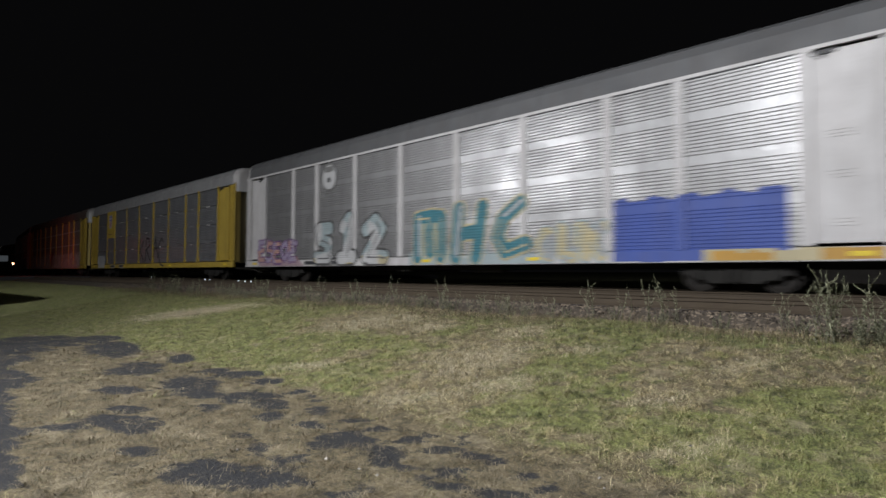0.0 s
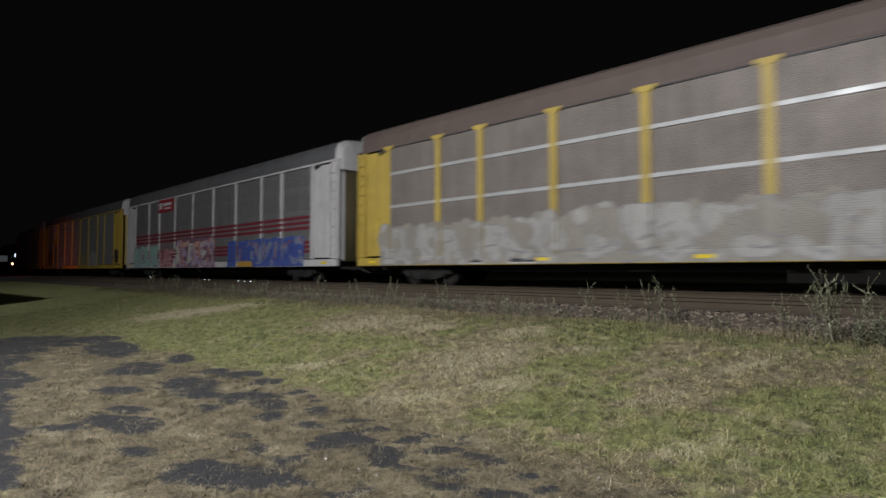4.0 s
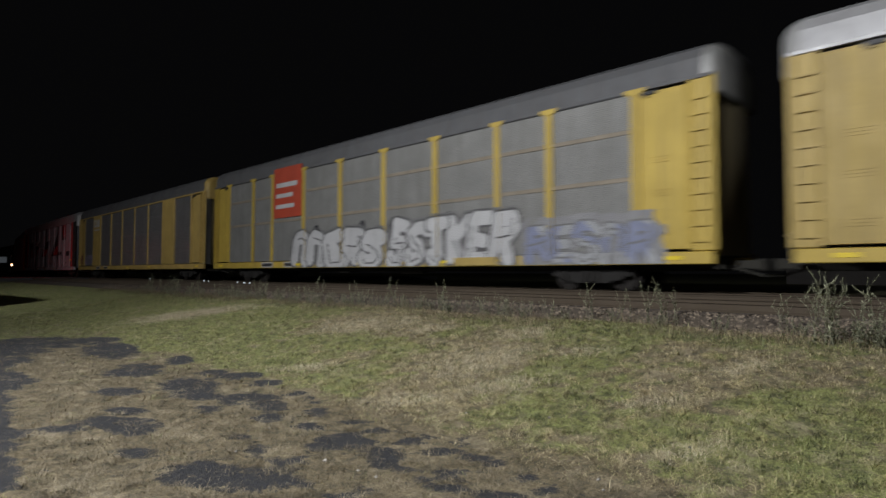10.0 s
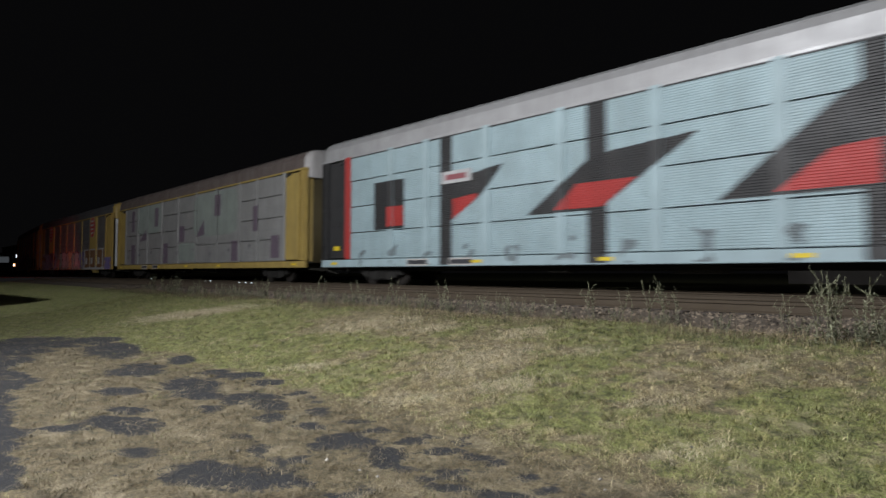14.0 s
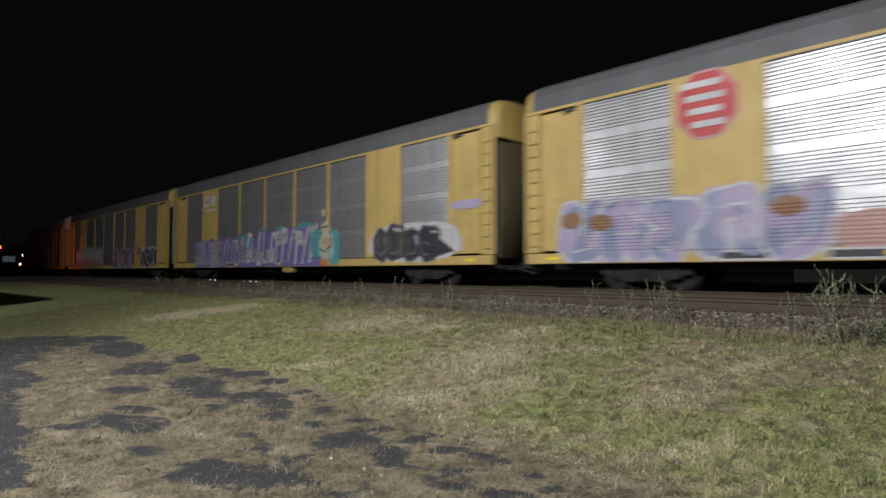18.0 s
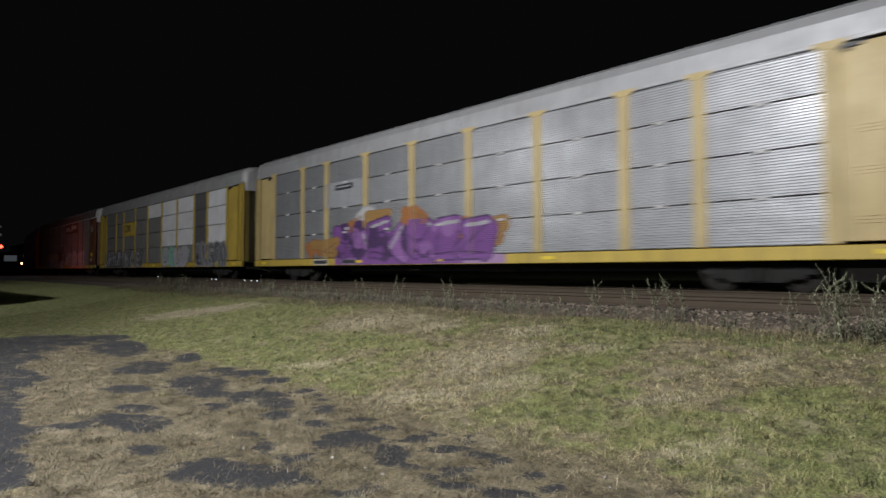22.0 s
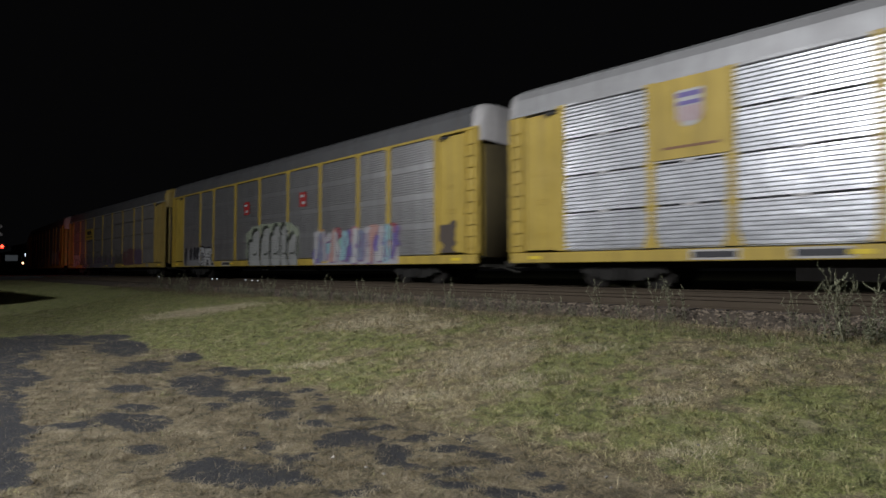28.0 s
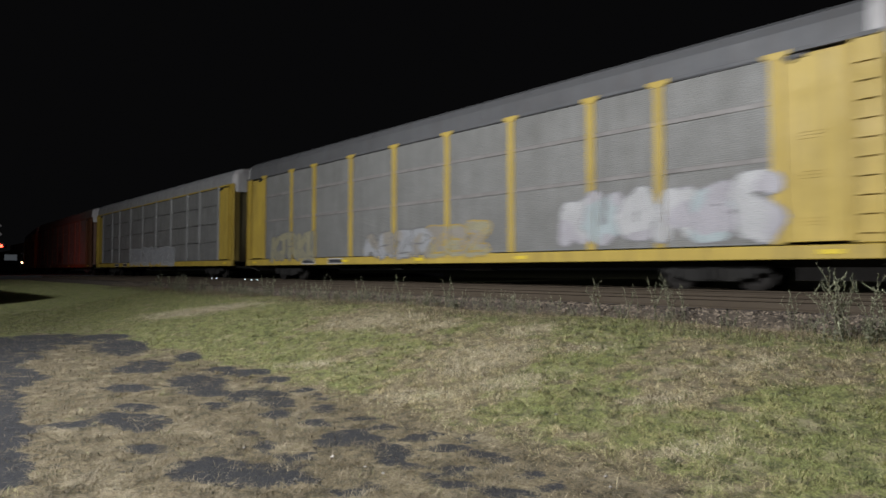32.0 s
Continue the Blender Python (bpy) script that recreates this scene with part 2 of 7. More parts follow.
WORN_MIDDLE = [(-5.90, 1.84, 0.27, 0.21), (-6.44, 1.35, 0.30, 0.16), (-5.14, 1.67, 0.24, 0.20), (-6.23, 2.68, 0.17, 0.25), (-6.45, 3.05, 0.15, 0.29), (-6.38, 3.33, 0.35, 0.29), (-5.95, 3.27, 0.26, 0.32),
            (-5.42, 2.98, 0.19, 0.20), (-4.53, 2.39, 0.13, 0.26), (-4.95, 2.45, 0.15, 0.13), (-4.23, 1.83, 0.40, 0.36), (-4.28, 1.65, 0.20, 0.14), (-3.87, 2.03, 0.13, 0.30), (-3.80, 1.84, 0.26, 0.10),
            (-4.11, 2.31, 0.07, 0.16), (-6.17, 3.77, 0.20, 0.13), (-5.76, 3.71, 0.11, 0.18), (-5.26, 3.46, 0.16, 0.22), (-4.85, 3.09, 0.18, 0.15), (-4.23, 3.05, 0.26, 0.26), (-4.23, 2.81, 0.13, 0.11)]
WORN_NEAR = [(-4.70, 3.46, 0.26, 0.10), (-4.26, 3.46, 0.16, 0.10), (-4.06, 2.46, 0.10, 0.13), (-3.97, 2.26, 0.07, 0.18), (-3.64, 2.18, 0.18, 0.13), (-3.22, 2.28, 0.17, 0.10), (-3.16, 2.44, 0.09, 0.11),
            (-3.60, 3.01, 0.18, 0.26), (-3.32, 2.92, 0.12, 0.11), (-3.81, 3.45, 0.15, 0.13), (-3.79, 3.67, 0.10, 0.10), (-3.39, 3.42, 0.24, 0.10), (-3.42, 3.76, 0.11, 0.16), (-3.05, 3.53, 0.18, 0.10),
            (-2.99, 3.08, 0.15, 0.13), (-2.87, 3.52, 0.10, 0.11), (-2.77, 2.90, 0.18, 0.10), (-2.41, 3.05, 0.19, 0.10), (-2.51, 3.46, 0.11, 0.13), (-2.26, 3.34, 0.12, 0.10), (-3.04, 2.86, 0.09, 0.10)]
# where the verge is straw-dry (-) or green (+): x, y, radius, amount
TINTS = [(-9.2, 7.3, 1.0, -0.9), (-8.0, 8.0, 0.5, -0.8), (-5.4, 5.9, 0.9, -0.3), (-4.8, 4.3, 0.5, -0.5), (-10.2, 5.6, 2.2, 0.4), (-4.1, 6.5, 0.8, 0.5), (-4.5, 8.3, 1.0, 0.6), (-1.2, 5.0, 1.2, 0.35), (-2.3, 6.4, 0.8, -0.25),
         (-14, 6.5, 3.5, 0.45), (-24, 5.5, 8.0, 0.55), (-45, 4, 18.0, 0.5), (-11, 4.9, 2.5, 0.25), (-8, 5.3, 1.5, 0.3), (-6.5, 4.6, 0.9, 0.3), (-9.3, 6.65, 0.75, -1.2), (-7.6, 6.9, 0.55, -1.1), (-4.65, 4.35, 0.4, -1.0), (-5.1, 5.9, 0.9, -0.6), (-13, 6.2, 2.0, 0.2), (-4.0, 5.0, 1.0, 0.25), (-2.2, 5.6, 0.9, 0.15), (-3.0, 4.9, 0.8, 0.2), (-12.5, 2.2, 0.9, -0.5)]
TINTS += [(-8.79, 7.01, 0.70, -0.50), (-7.25, 7.19, 0.40, -0.40), (-4.78, 5.54, 0.50, -0.50), (-4.79, 4.22, 0.45, -0.50), (-2.41, 5.48, 0.45, -0.55), (-2.11, 6.48, 0.50, -0.35), (-3.02, 6.57, 0.40, -0.30), (-1.22, 6.86, 0.40, -0.35), (-7.19, 4.70, 0.60, -0.20), (-3.81, 5.62, 0.55, 0.55), (-3.93, 7.65, 0.60, 0.50), (-1.13, 5.40, 0.50, 0.50), (-6.12, 4.34, 0.50, 0.25), (-5.89, 5.51, 0.70, 0.30), (-1.44, 8.11, 0.50, 0.50), (-1.45, 4.54, 0.40, 0.15), (-7.95, 6.10, 0.80, 0.35), (-3.02, 4.73, 0.40, 0.20), (-2.08, 7.58, 0.50, 0.35)]


def bare_at(x, y):
    best = np.full(np.shape(x), -1.0)
    for cx, cy, r, d in LOT_EDGE + LOT_SIDE + WORN_MIDDLE + WORN_NEAR:
        # each patch lies along the lines that fan out over the lot
        slant = (cx + cy) / (cy - cx)
        u, v = (x - cx + y - cy) * 0.7071, (y - cy - x + cx) * 0.7071
        best = np.maximum(best, 1 - ((u - slant * v) / r) ** 2 - (v * math.hypot(1, slant) / d) ** 2)
    best = np.maximum(best, np.clip((0.7 - 0.173 * (x + 4.97) - y) * 2.2, -1, 0.6) - 2.0 * smooth(-14.0, -17.0, x))
    lot = 1 - smooth(3.6, 4.3, y)
    return np.clip(best * 1.0, -0.4, 0.62) + (0.3 * wave(x, y, 1.1, 5.0) + 0.4 * wave(x, y, 3.0, 7.0) + 0.45 * wave(x, y, 7.0, 9.0) + 0.4 * wave(x, y, 15.0, 19.0)) * lot - 0.9 * (1 - lot) * (best < 0.3)


def green_at(x, y):
    g = 0.37 + 0.15 * wave(x, y, 0.45, 11.0) + 0.8 * wave(x, y, 1.6, 13.0) + 0.85 * wave(x, y, 4.5, 17.0) - 0.75 * (1 - smooth(3.5, 4.2, y)) * smooth(-16.5, -13.5, x) + 0.3 * smooth(-14.0, -19.0, x)
    for cx, cy, r, k in TINTS:
        g = g + k * np.exp(-((x - cx) ** 2 + (y - cy) ** 2) / (r * r))
    return g


def ground_sheet():
    xs = np.array([-1500, -600, -300, -180] + [-120 + 4 * i for i in range(23)] + [-28 + 0.5 * i for i in range(14)] + [-21 + 0.12 * i for i in range(225)] + [6 + i for i in range(10)] + [30, 80, 300, 1500])
    ys = np.array([-1500, -300, -60, -20, -12] + [-8 + 0.2 * i for i in range(42)] + [0.4 + 0.08 * i for i in range(113)] + [9.5, 10, 13, 18, 22, 40, 100, 300, 1500])
    gx, gy = np.meshgrid(xs, ys, indexing="ij")
    z = ground_z(gx, gy)
    far = (gx < -130) | (gx > 60) | (gy < -30) | (gy > 30)
    z[far] = np.where(gy[far] > 8, -0.5, -0.7)
    s = Shape()
    ny = len(ys)
    s.v = list(zip(gx.ravel(), gy.ravel(), z.ravel()))
    s.f = [(i * ny + j, (i + 1) * ny + j, (i + 1) * ny + j + 1, i * ny + j + 1) for i in range(len(xs) - 1) for j in range(ny - 1)]
    return s, bare_at(gx, gy).ravel(), green_at(gx, gy).ravel()


def turf():
    n = Nodes("overgrown_lot")
    bare, green = n.add("ShaderNodeAttribute"), n.add("ShaderNodeAttribute")
    bare.attribute_name, green.attribute_name = "bare", "green"
    grit, fine, mid, big = n.noise(150.0, 3, 0.7, shift=False), n.noise(45.0, 6, 0.75, shift=False), n.noise(9.0, 6, 0.75, shift=False), n.noise(1.6, 5, 0.65, shift=False)
    straw = n.mix(n.ramp(fine, [(0.36, 0.0), (0.64, 1.0)]), (0.075, 0.058, 0.03), (0.36, 0.295, 0.172))
    leaf = n.mix(n.ramp(fine, [(0.36, 0.0), (0.66, 1.0)]), (0.065, 0.074, 0.02), (0.37, 0.39, 0.13))
    soil = n.mix(n.ramp(mid, [(0.5, 0.0), (0.66, 0.8)]), straw, (0.1, 0.08, 0.055))
    fac = n.calc("ADD", green.outputs["Fac"], n.calc("ADD", n.calc("MULTIPLY", n.calc("SUBTRACT", mid, 0.5), 1.6), n.calc("MULTIPLY", n.calc("SUBTRACT", fine, 0.5), 1.2)))
    grass = n.mix(n.ramp(fac, [(0.3, 0.0), (0.7, 1.0)]), soil, leaf)
    grass = n.mix(n.ramp(n.noise(7.5, 6, 0.8, shift=False), [(0.4, 0.7), (0.52, 0.0)]), grass, (0.05, 0.045, 0.025))
    grass = n.mix(n.ramp(n.noise(2.7, 6, 0.75, shift=False), [(0.53, 0.0), (0.66, 0.55)]), grass, (0.4, 0.34, 0.22))
    tar = n.mix(n.ramp(grit, [(0.35, 0.0), (0.75, 1.0)]), (0.013, 0.0138, 0.0155), (0.042, 0.044, 0.05))
    tar = n.mix(n.calc("MULTIPLY", n.ramp(big, [(0.4, 0.0), (0.7, 1.0)]), 0.5), tar, (0.034, 0.035, 0.04))
    tar = n.mix(n.calc("MULTIPLY", n.ramp(fine, [(0.56, 0.0), (0.68, 1.0)]), 0.55), tar, (0.2, 0.17, 0.11))
    edge = n.calc("ADD", bare.outputs["Fac"], n.calc("ADD", n.calc("MULTIPLY", n.calc("SUBTRACT", mid, 0.5), 2.6), n.calc("MULTIPLY", n.calc("SUBTRACT", fine, 0.5), 2.4)))
    n.bump(n.calc("ADD", n.calc("MULTIPLY", mid, 2.0), fine), 0.8, 0.03)
    return n.done(n.mix(n.ramp(edge, [(0.08, 0.0), (0.3, 1.0)]), grass, tar), 0.85)


sheet, bare_values, green_values = ground_sheet()
ground = new("ground", sheet.mesh("ground", turf(), True))
for key, values in (("bare", bare_values), ("green", green_values)):
    ground.data.attributes.new(key, "FLOAT", "POINT").data.foreach_set("value", values.astype(np.float32))
tagged(ground, "mown verge of green and straw-dry grass over old asphalt", "ground", kind="structure")


def strip(y0, profile, s0, s1, step):
    """A profile (offset, z) carried along a track."""
    sh = Shape()
    n = max(int((s1 - s0) / step), 1)
    k = len(profile)
    for i in range(n + 1):
        x, y, a = rail_line(s0 + (s1 - s0) * i / n, y0)
        sh.v += [(x - o * math.sin(a), y + o * math.cos(a), z) for o, z in profile]
    sh.f = [(i * k + j, (i + 1) * k + j, (i + 1) * k + j + 1, i * k + j + 1) for i in range(n) for j in range(k - 1)]
    return sh


BALLAST = paint("ballast_stone", (0.075, 0.06, 0.043), 0.9, 0, 0.5, bump=0.8)
for name, y0, near, far in (("ballast_bed_1", NEAR_Y, -2.75, 2.15), ("ballast_bed_2", TRACK_Y, -2.15, 3.0)):
    bed = strip(y0, [(near, -0.42), (near + 0.9, -0.19), (-0.8, -0.2), (0.8, -0.2), (far - 0.9, -0.19), (far, -0.36 if y0 < 12 else -0.5)], -260, 40, 2.0)
    tagged(new(name, bed.mesh(name, BALLAST)), "crushed stone ballast under the track", "ballast", kind="structure")

RAIL = [(-0.075, -0.18), (-0.075, -0.165), (-0.012, -0.14), (-0.012, -0.05), (-0.036, -0.035), (-0.036, -0.006), (-0.03, 0.0), (0.03, 0.0), (0.036, -0.006), (0.036, -0.035),
        (0.012, -0.05), (0.012, -0.14), (0.075, -0.165), (0.075, -0.18)]
for y0 in (NEAR_Y, TRACK_Y):
    for side in (-0.755, 0.755):
        rail = new("rail")
        for name, points in (("rail_foot", RAIL[:4] + RAIL[10:]), ("rail_head", RAIL[3:11])):
            part(name, strip(y0, [(side + o, z) for o, z in points], -260, 40, 3.0), RUSTY, rail)
        tagged(rail, "rusty brown steel rail spiked to wooden ties", "rail", "rails of the line")


# ---- autorack cars ----
CAR, HALF, WIDE = 27.35, 13.675, 1.53
SILL, DECK, TOP, PEAK = 0.716, 1.04, 5.28, 5.79
EDGES = [-11.645, -8.975, -7.025, -4.225, -1.425, 1.425, 4.225, 7.025, 8.975, 11.645]
GAP = 0.035
# pitch and depth of the ribs, and the smooth belts between them, for each make of side plate
PLATE = {"coarse": (0.106, 0.035, ()), "fine": (0.066, 0.015, ()), "belted": (0.09, 0.019, ((2.02, 2.2), (3.08, 3.26), (4.14, 4.32))),
         "mesh": (0.053, 0.006, ((2.91, 2.99), (4.16, 4.24)))}


def rib(z, kind):
    """The depth of the corrugation at a height; smooth belts stand proud."""
    pitch, depth, belts = PLATE[kind]
    for a, b in belts:
        if a <= z <= b:
            return depth
    q = ((z - DECK) / pitch) % 1.0
    return depth * (0.0 if q < 0.2 else (q - 0.2) / 0.25 if q < 0.45 else 1.0 if q < 0.9 else (1.0 - q) / 0.1)


def rib_levels(z0, z1, kind):
    pitch, depth, belts = PLATE[kind]
    zs = {z0, z1}
    k = 0
    while DECK + k * pitch < z1:
        for q in (0.0, 0.2, 0.45, 0.9):
            z = DECK + (k + q) * pitch
            if z0 < z < z1 and not any(a < z < b for a, b in belts):
                zs.add(z)
        k += 1
    for a, b in belts:
        zs |= {v for v in (a - 0.003, a, b, b + 0.003) if z0 < v < z1}
    return sorted(zs)


def panel_shape(w, z0, z1, kind):
    """A corrugated plate, turned in at its edges; the ribs run along the car."""
    s = Shape()
    prof = [(0.05, z0)] + [(-rib(z, kind), z) for z in rib_levels(z0, z1, kind)] + [(0.05, z1)]
    return s.sweep(prof, [-w / 2, w / 2])


def post_shape(wide, gusset):
    s = Shape()
    if not gusset:
        s.box(-wide / 2, wide / 2, -0.05, 0.06, DECK, TOP, 0.012)
        s.box(-wide / 2 - 0.05, wide / 2 + 0.05, -0.036, 0.02, TOP - 0.1, TOP, 0.01)
        return s
    h = (TOP - DECK) / 4
    out = []
    for k in range(5):
        z = DECK + k * h
        b = wide * (2.1 if k == 0 else 1.25)
        if k:
            out.append((wide * 0.4, z - 0.16))
            out.append((b / 2, z - 0.05))
        if k < 4:
            out.append((b / 2, z + 0.02))
            out.append((wide * 0.4, z + (0.4 if k == 0 else 0.14)))
    out[-1] = (b / 2, TOP)
    return s.slab(out + [(-x, z) for x, z in out[::-1]], -0.05, 0.06)


def roof_profile():
    return [(-WIDE, TOP), (-WIDE, TOP + 0.05), (-1.5, 5.75), (-1.4, 5.99), (-1.1, 6.16), (-0.5, 6.25), (0.5, 6.25), (1.1, 6.16), (1.4, 5.99), (1.5, 5.75), (WIDE, TOP + 0.05), (WIDE, TOP)]


def roof_shape():
    s = Shape()
    s.sweep(roof_profile(), [-HALF + 0.35, HALF - 0.35], close=True)
    return s


def roof_rib_shape(half=0.035):
    return Shape().sweep([(y * 1.006, TOP + (z - TOP) * 1.012 + 0.004) for y, z in roof_profile()[1:-1]], [-half, half], close=True)


def end_plan(n=9):
    """Half of the rounded end, seen from above, as (x, y) from the middle of the car's end."""
    return [(-0.32 * (abs(i / n * 2 - 1) ** 3), (i / n * 2 - 1) * (WIDE - 0.03)) for i in range(n + 1)]


def end_shape(z0, z1, taper=0.0):
    s = Shape()
    plan = end_plan()
    n = len(plan)
    top = [(x - taper, y * (1 - taper * 0.5)) for x, y in plan]
    s.v = [(x, y, z0) for x, y in plan] + [(x, y, z1) for x, y in top] + [(x - 0.06, y, z0) for x, y in plan] + [(x - 0.06, y, z1) for x, y in top]
    s.f = [(i, i + 1, n + i + 1, n + i) for i in range(n - 1)] + [(2 * n + i, 3 * n + i, 3 * n + i + 1, 2 * n + i + 1) for i in range(n - 1)]
    s.f += [(n + i, n + i + 1, 3 * n + i + 1, 3 * n + i) for i in range(n - 1)]
    s.f += [(i, 2 * n + i, 2 * n + i + 1, i + 1) for i in range(n - 1)]
    return s


def end_edge_shape(side):
    """The painted edge of an end door, next to the car's corner."""
    s = Shape()
    plan = end_plan()[:2] if side < 0 else end_plan()[-2:]
    for z in (DECK - 0.08, TOP - 0.42):
        s.v += [(x + 0.012, y * 1.004, z) for x, y in plan] + [(x - 0.03, y * 1.004, z) for x, y in plan]
    s.f = [(0, 1, 5, 4), (2, 3, 7, 6), (0, 2, 6, 4), (1, 3, 7, 5), (0, 1, 3, 2), (4, 5, 7, 6)]
    return s


def hood_shape():
    """The bulging cap over an end door."""
    s = Shape()
    prof = roof_profile()
    cx = [(0.0, 1.0), (0.28, 0.97), (0.46, 0.86), (0.55, 0.68)]
    n = len(prof)
    for dx, k in cx:
        s.v += [(-0.4 + dx, y * (0.55 + 0.45 * k), TOP - 0.45 + (z - TOP + 0.45) * (0.5 + 0.5 * k)) for y, z in [(-WIDE, TOP - 0.45)] + prof[1:-1] + [(WIDE, TOP - 0.45)]]
    s.f = [(i * n + j, (i + 1) * n + j, (i + 1) * n + j + 1, i * n + j + 1) for i in range(len(cx) - 1) for j in range(n - 1)]
    s.f.append(tuple(3 * n + j for j in range(n)))
    return s


def ladder_shape():
    s = Shape()
    for x in (-0.2, 0.2):
        s.box(x - 0.025, x + 0.025, -0.05, 0.0, DECK, TOP - 0.06)
    z = DECK + 0.2
    while z < TOP - 0.2:
        s.box(-0.22, 0.22, -0.062, -0.03, z, z + 0.03)
        z += 0.385
    return s


def door_shape(w):
    """The flat door leaf beside the ladder, with pressed ribs and a hinge edge."""
    s = Shape()
    s.box(-w / 2, w / 2, 0.0, 0.05, DECK + 0.05, TOP - 0.13, 0.01)
    s.box(-w / 2, -w / 2 + 0.07, -0.03, 0.0, DECK + 0.1, TOP - 0.15, 0.008)
    s.box(w / 2 - 0.16, w / 2 - 0.06, -0.025, 0.0, DECK + 0.1, TOP - 0.15, 0.008)
    for z in (1.45, 2.45, 3.3):
        for k in range(3):
            s.box(-0.25, 0.2, -0.014, 0.0, z + 0.07 * k, z + 0.025 + 0.07 * k)
    return s


def sill_shape():
    s = Shape()
    s.box(-HALF + 0.12, HALF - 0.12, -WIDE - 0.035, -WIDE + 0.1, SILL, DECK - 0.02, 0.015)
    return s


def wheel_shape():
    s = Shape()
    for y0, y1, r0, r1 in ((-0.07, -0.04, 0.3, 0.41), (-0.04, 0.05, 0.42, 0.425), (0.05, 0.08, 0.455, 0.44)):
        s.tube((0, y0, 0), (0, y1, 0), r0, r1, 24)
    s.tube((0, -0.14, 0), (0, -0.02, 0), 0.1, 0.12, 12)
    return s


def truck_frame_shape():
    s = Shape()
    for y in (-1.02, 1.02):
        out = [(-1.25, 0.42), (-1.2, 0.6), (-0.7, 0.66), (-0.4, 0.74), (0.4, 0.74), (0.7, 0.66), (1.2, 0.6), (1.25, 0.42), (0.95, 0.4), (0.55, 0.22), (-0.55, 0.22), (-0.95, 0.4)]
        s.slab(out, y - 0.08, y + 0.08)
        for x in (-0.18, 0.0, 0.18):
            s.tube((x, y - 0.1, 0.26), (x, y - 0.1, 0.55), 0.07, n=10)
        for x in (-0.89, 0.89):
            s.tube((x, y - 0.15, 0.42), (x, y + 0.1, 0.42), 0.13, n=12)
    s.box(-0.2, 0.2, -1.05, 1.05, 0.4, 0.68, 0.02)
    return s


def underframe_shape():
    s = Shape()
    s.box(-HALF + 0.3, HALF - 0.3, -0.35, 0.35, 0.55, 0.95, 0.02)
    s.box(-HALF + 0.15, HALF - 0.15, -WIDE + 0.1, WIDE - 0.1, 0.93, 1.0)
    for k in range(11):
        x = -12 + 2.4 * k
        s.box(x - 0.07, x + 0.07, -WIDE + 0.1, WIDE - 0.1, 0.74, 0.93)
    s.tube((-4, -0.9, 0.62), (4, -0.9, 0.62), 0.03)
    s.tube((1.6, -0.75, 0.66), (2.9, -0.75, 0.66), 0.2, n=14)
    s.box(-2.2, -1.5, -1.0, -0.6, 0.5, 0.85, 0.03)
    return s


def coupler_shape():
    s = Shape()
    s.box(0, 0.55, -0.12, 0.12, 0.6, 0.82, 0.03)
    s.box(0.45, 0.7, -0.2, 0.2, 0.56, 0.86, 0.05)
    s.tube((0.1, -0.5, 0.62), (0.75, -0.3, 0.42), 0.03)
    s.box(-0.05, 0.05, -1.3, 1.3, 0.6, 0.7)
    return s


def capped_post(wide):
    s = Shape()
    s.box(-wide / 2, wide / 2, -0.05, 0.06, DECK, TOP, 0.012)
    return s.slab([(-wide / 2 - 0.02, TOP - 0.16), (-wide / 2 - 0.16, TOP - 0.06), (-wide / 2 - 0.16, TOP + 0.01), (wide / 2 + 0.16, TOP + 0.01), (wide / 2 + 0.16, TOP - 0.06), (wide / 2 + 0.02, TOP - 0.16)], -0.056, 0.0)


def bracket_shape():
    s = Shape()
    s.box(-0.2, 0.2, -0.05, 0.02, -0.05, 0.05, 0.012)
    s.box(-0.12, -0.02, -0.09, -0.03, -0.12, 0.0, 0.01)
    return s


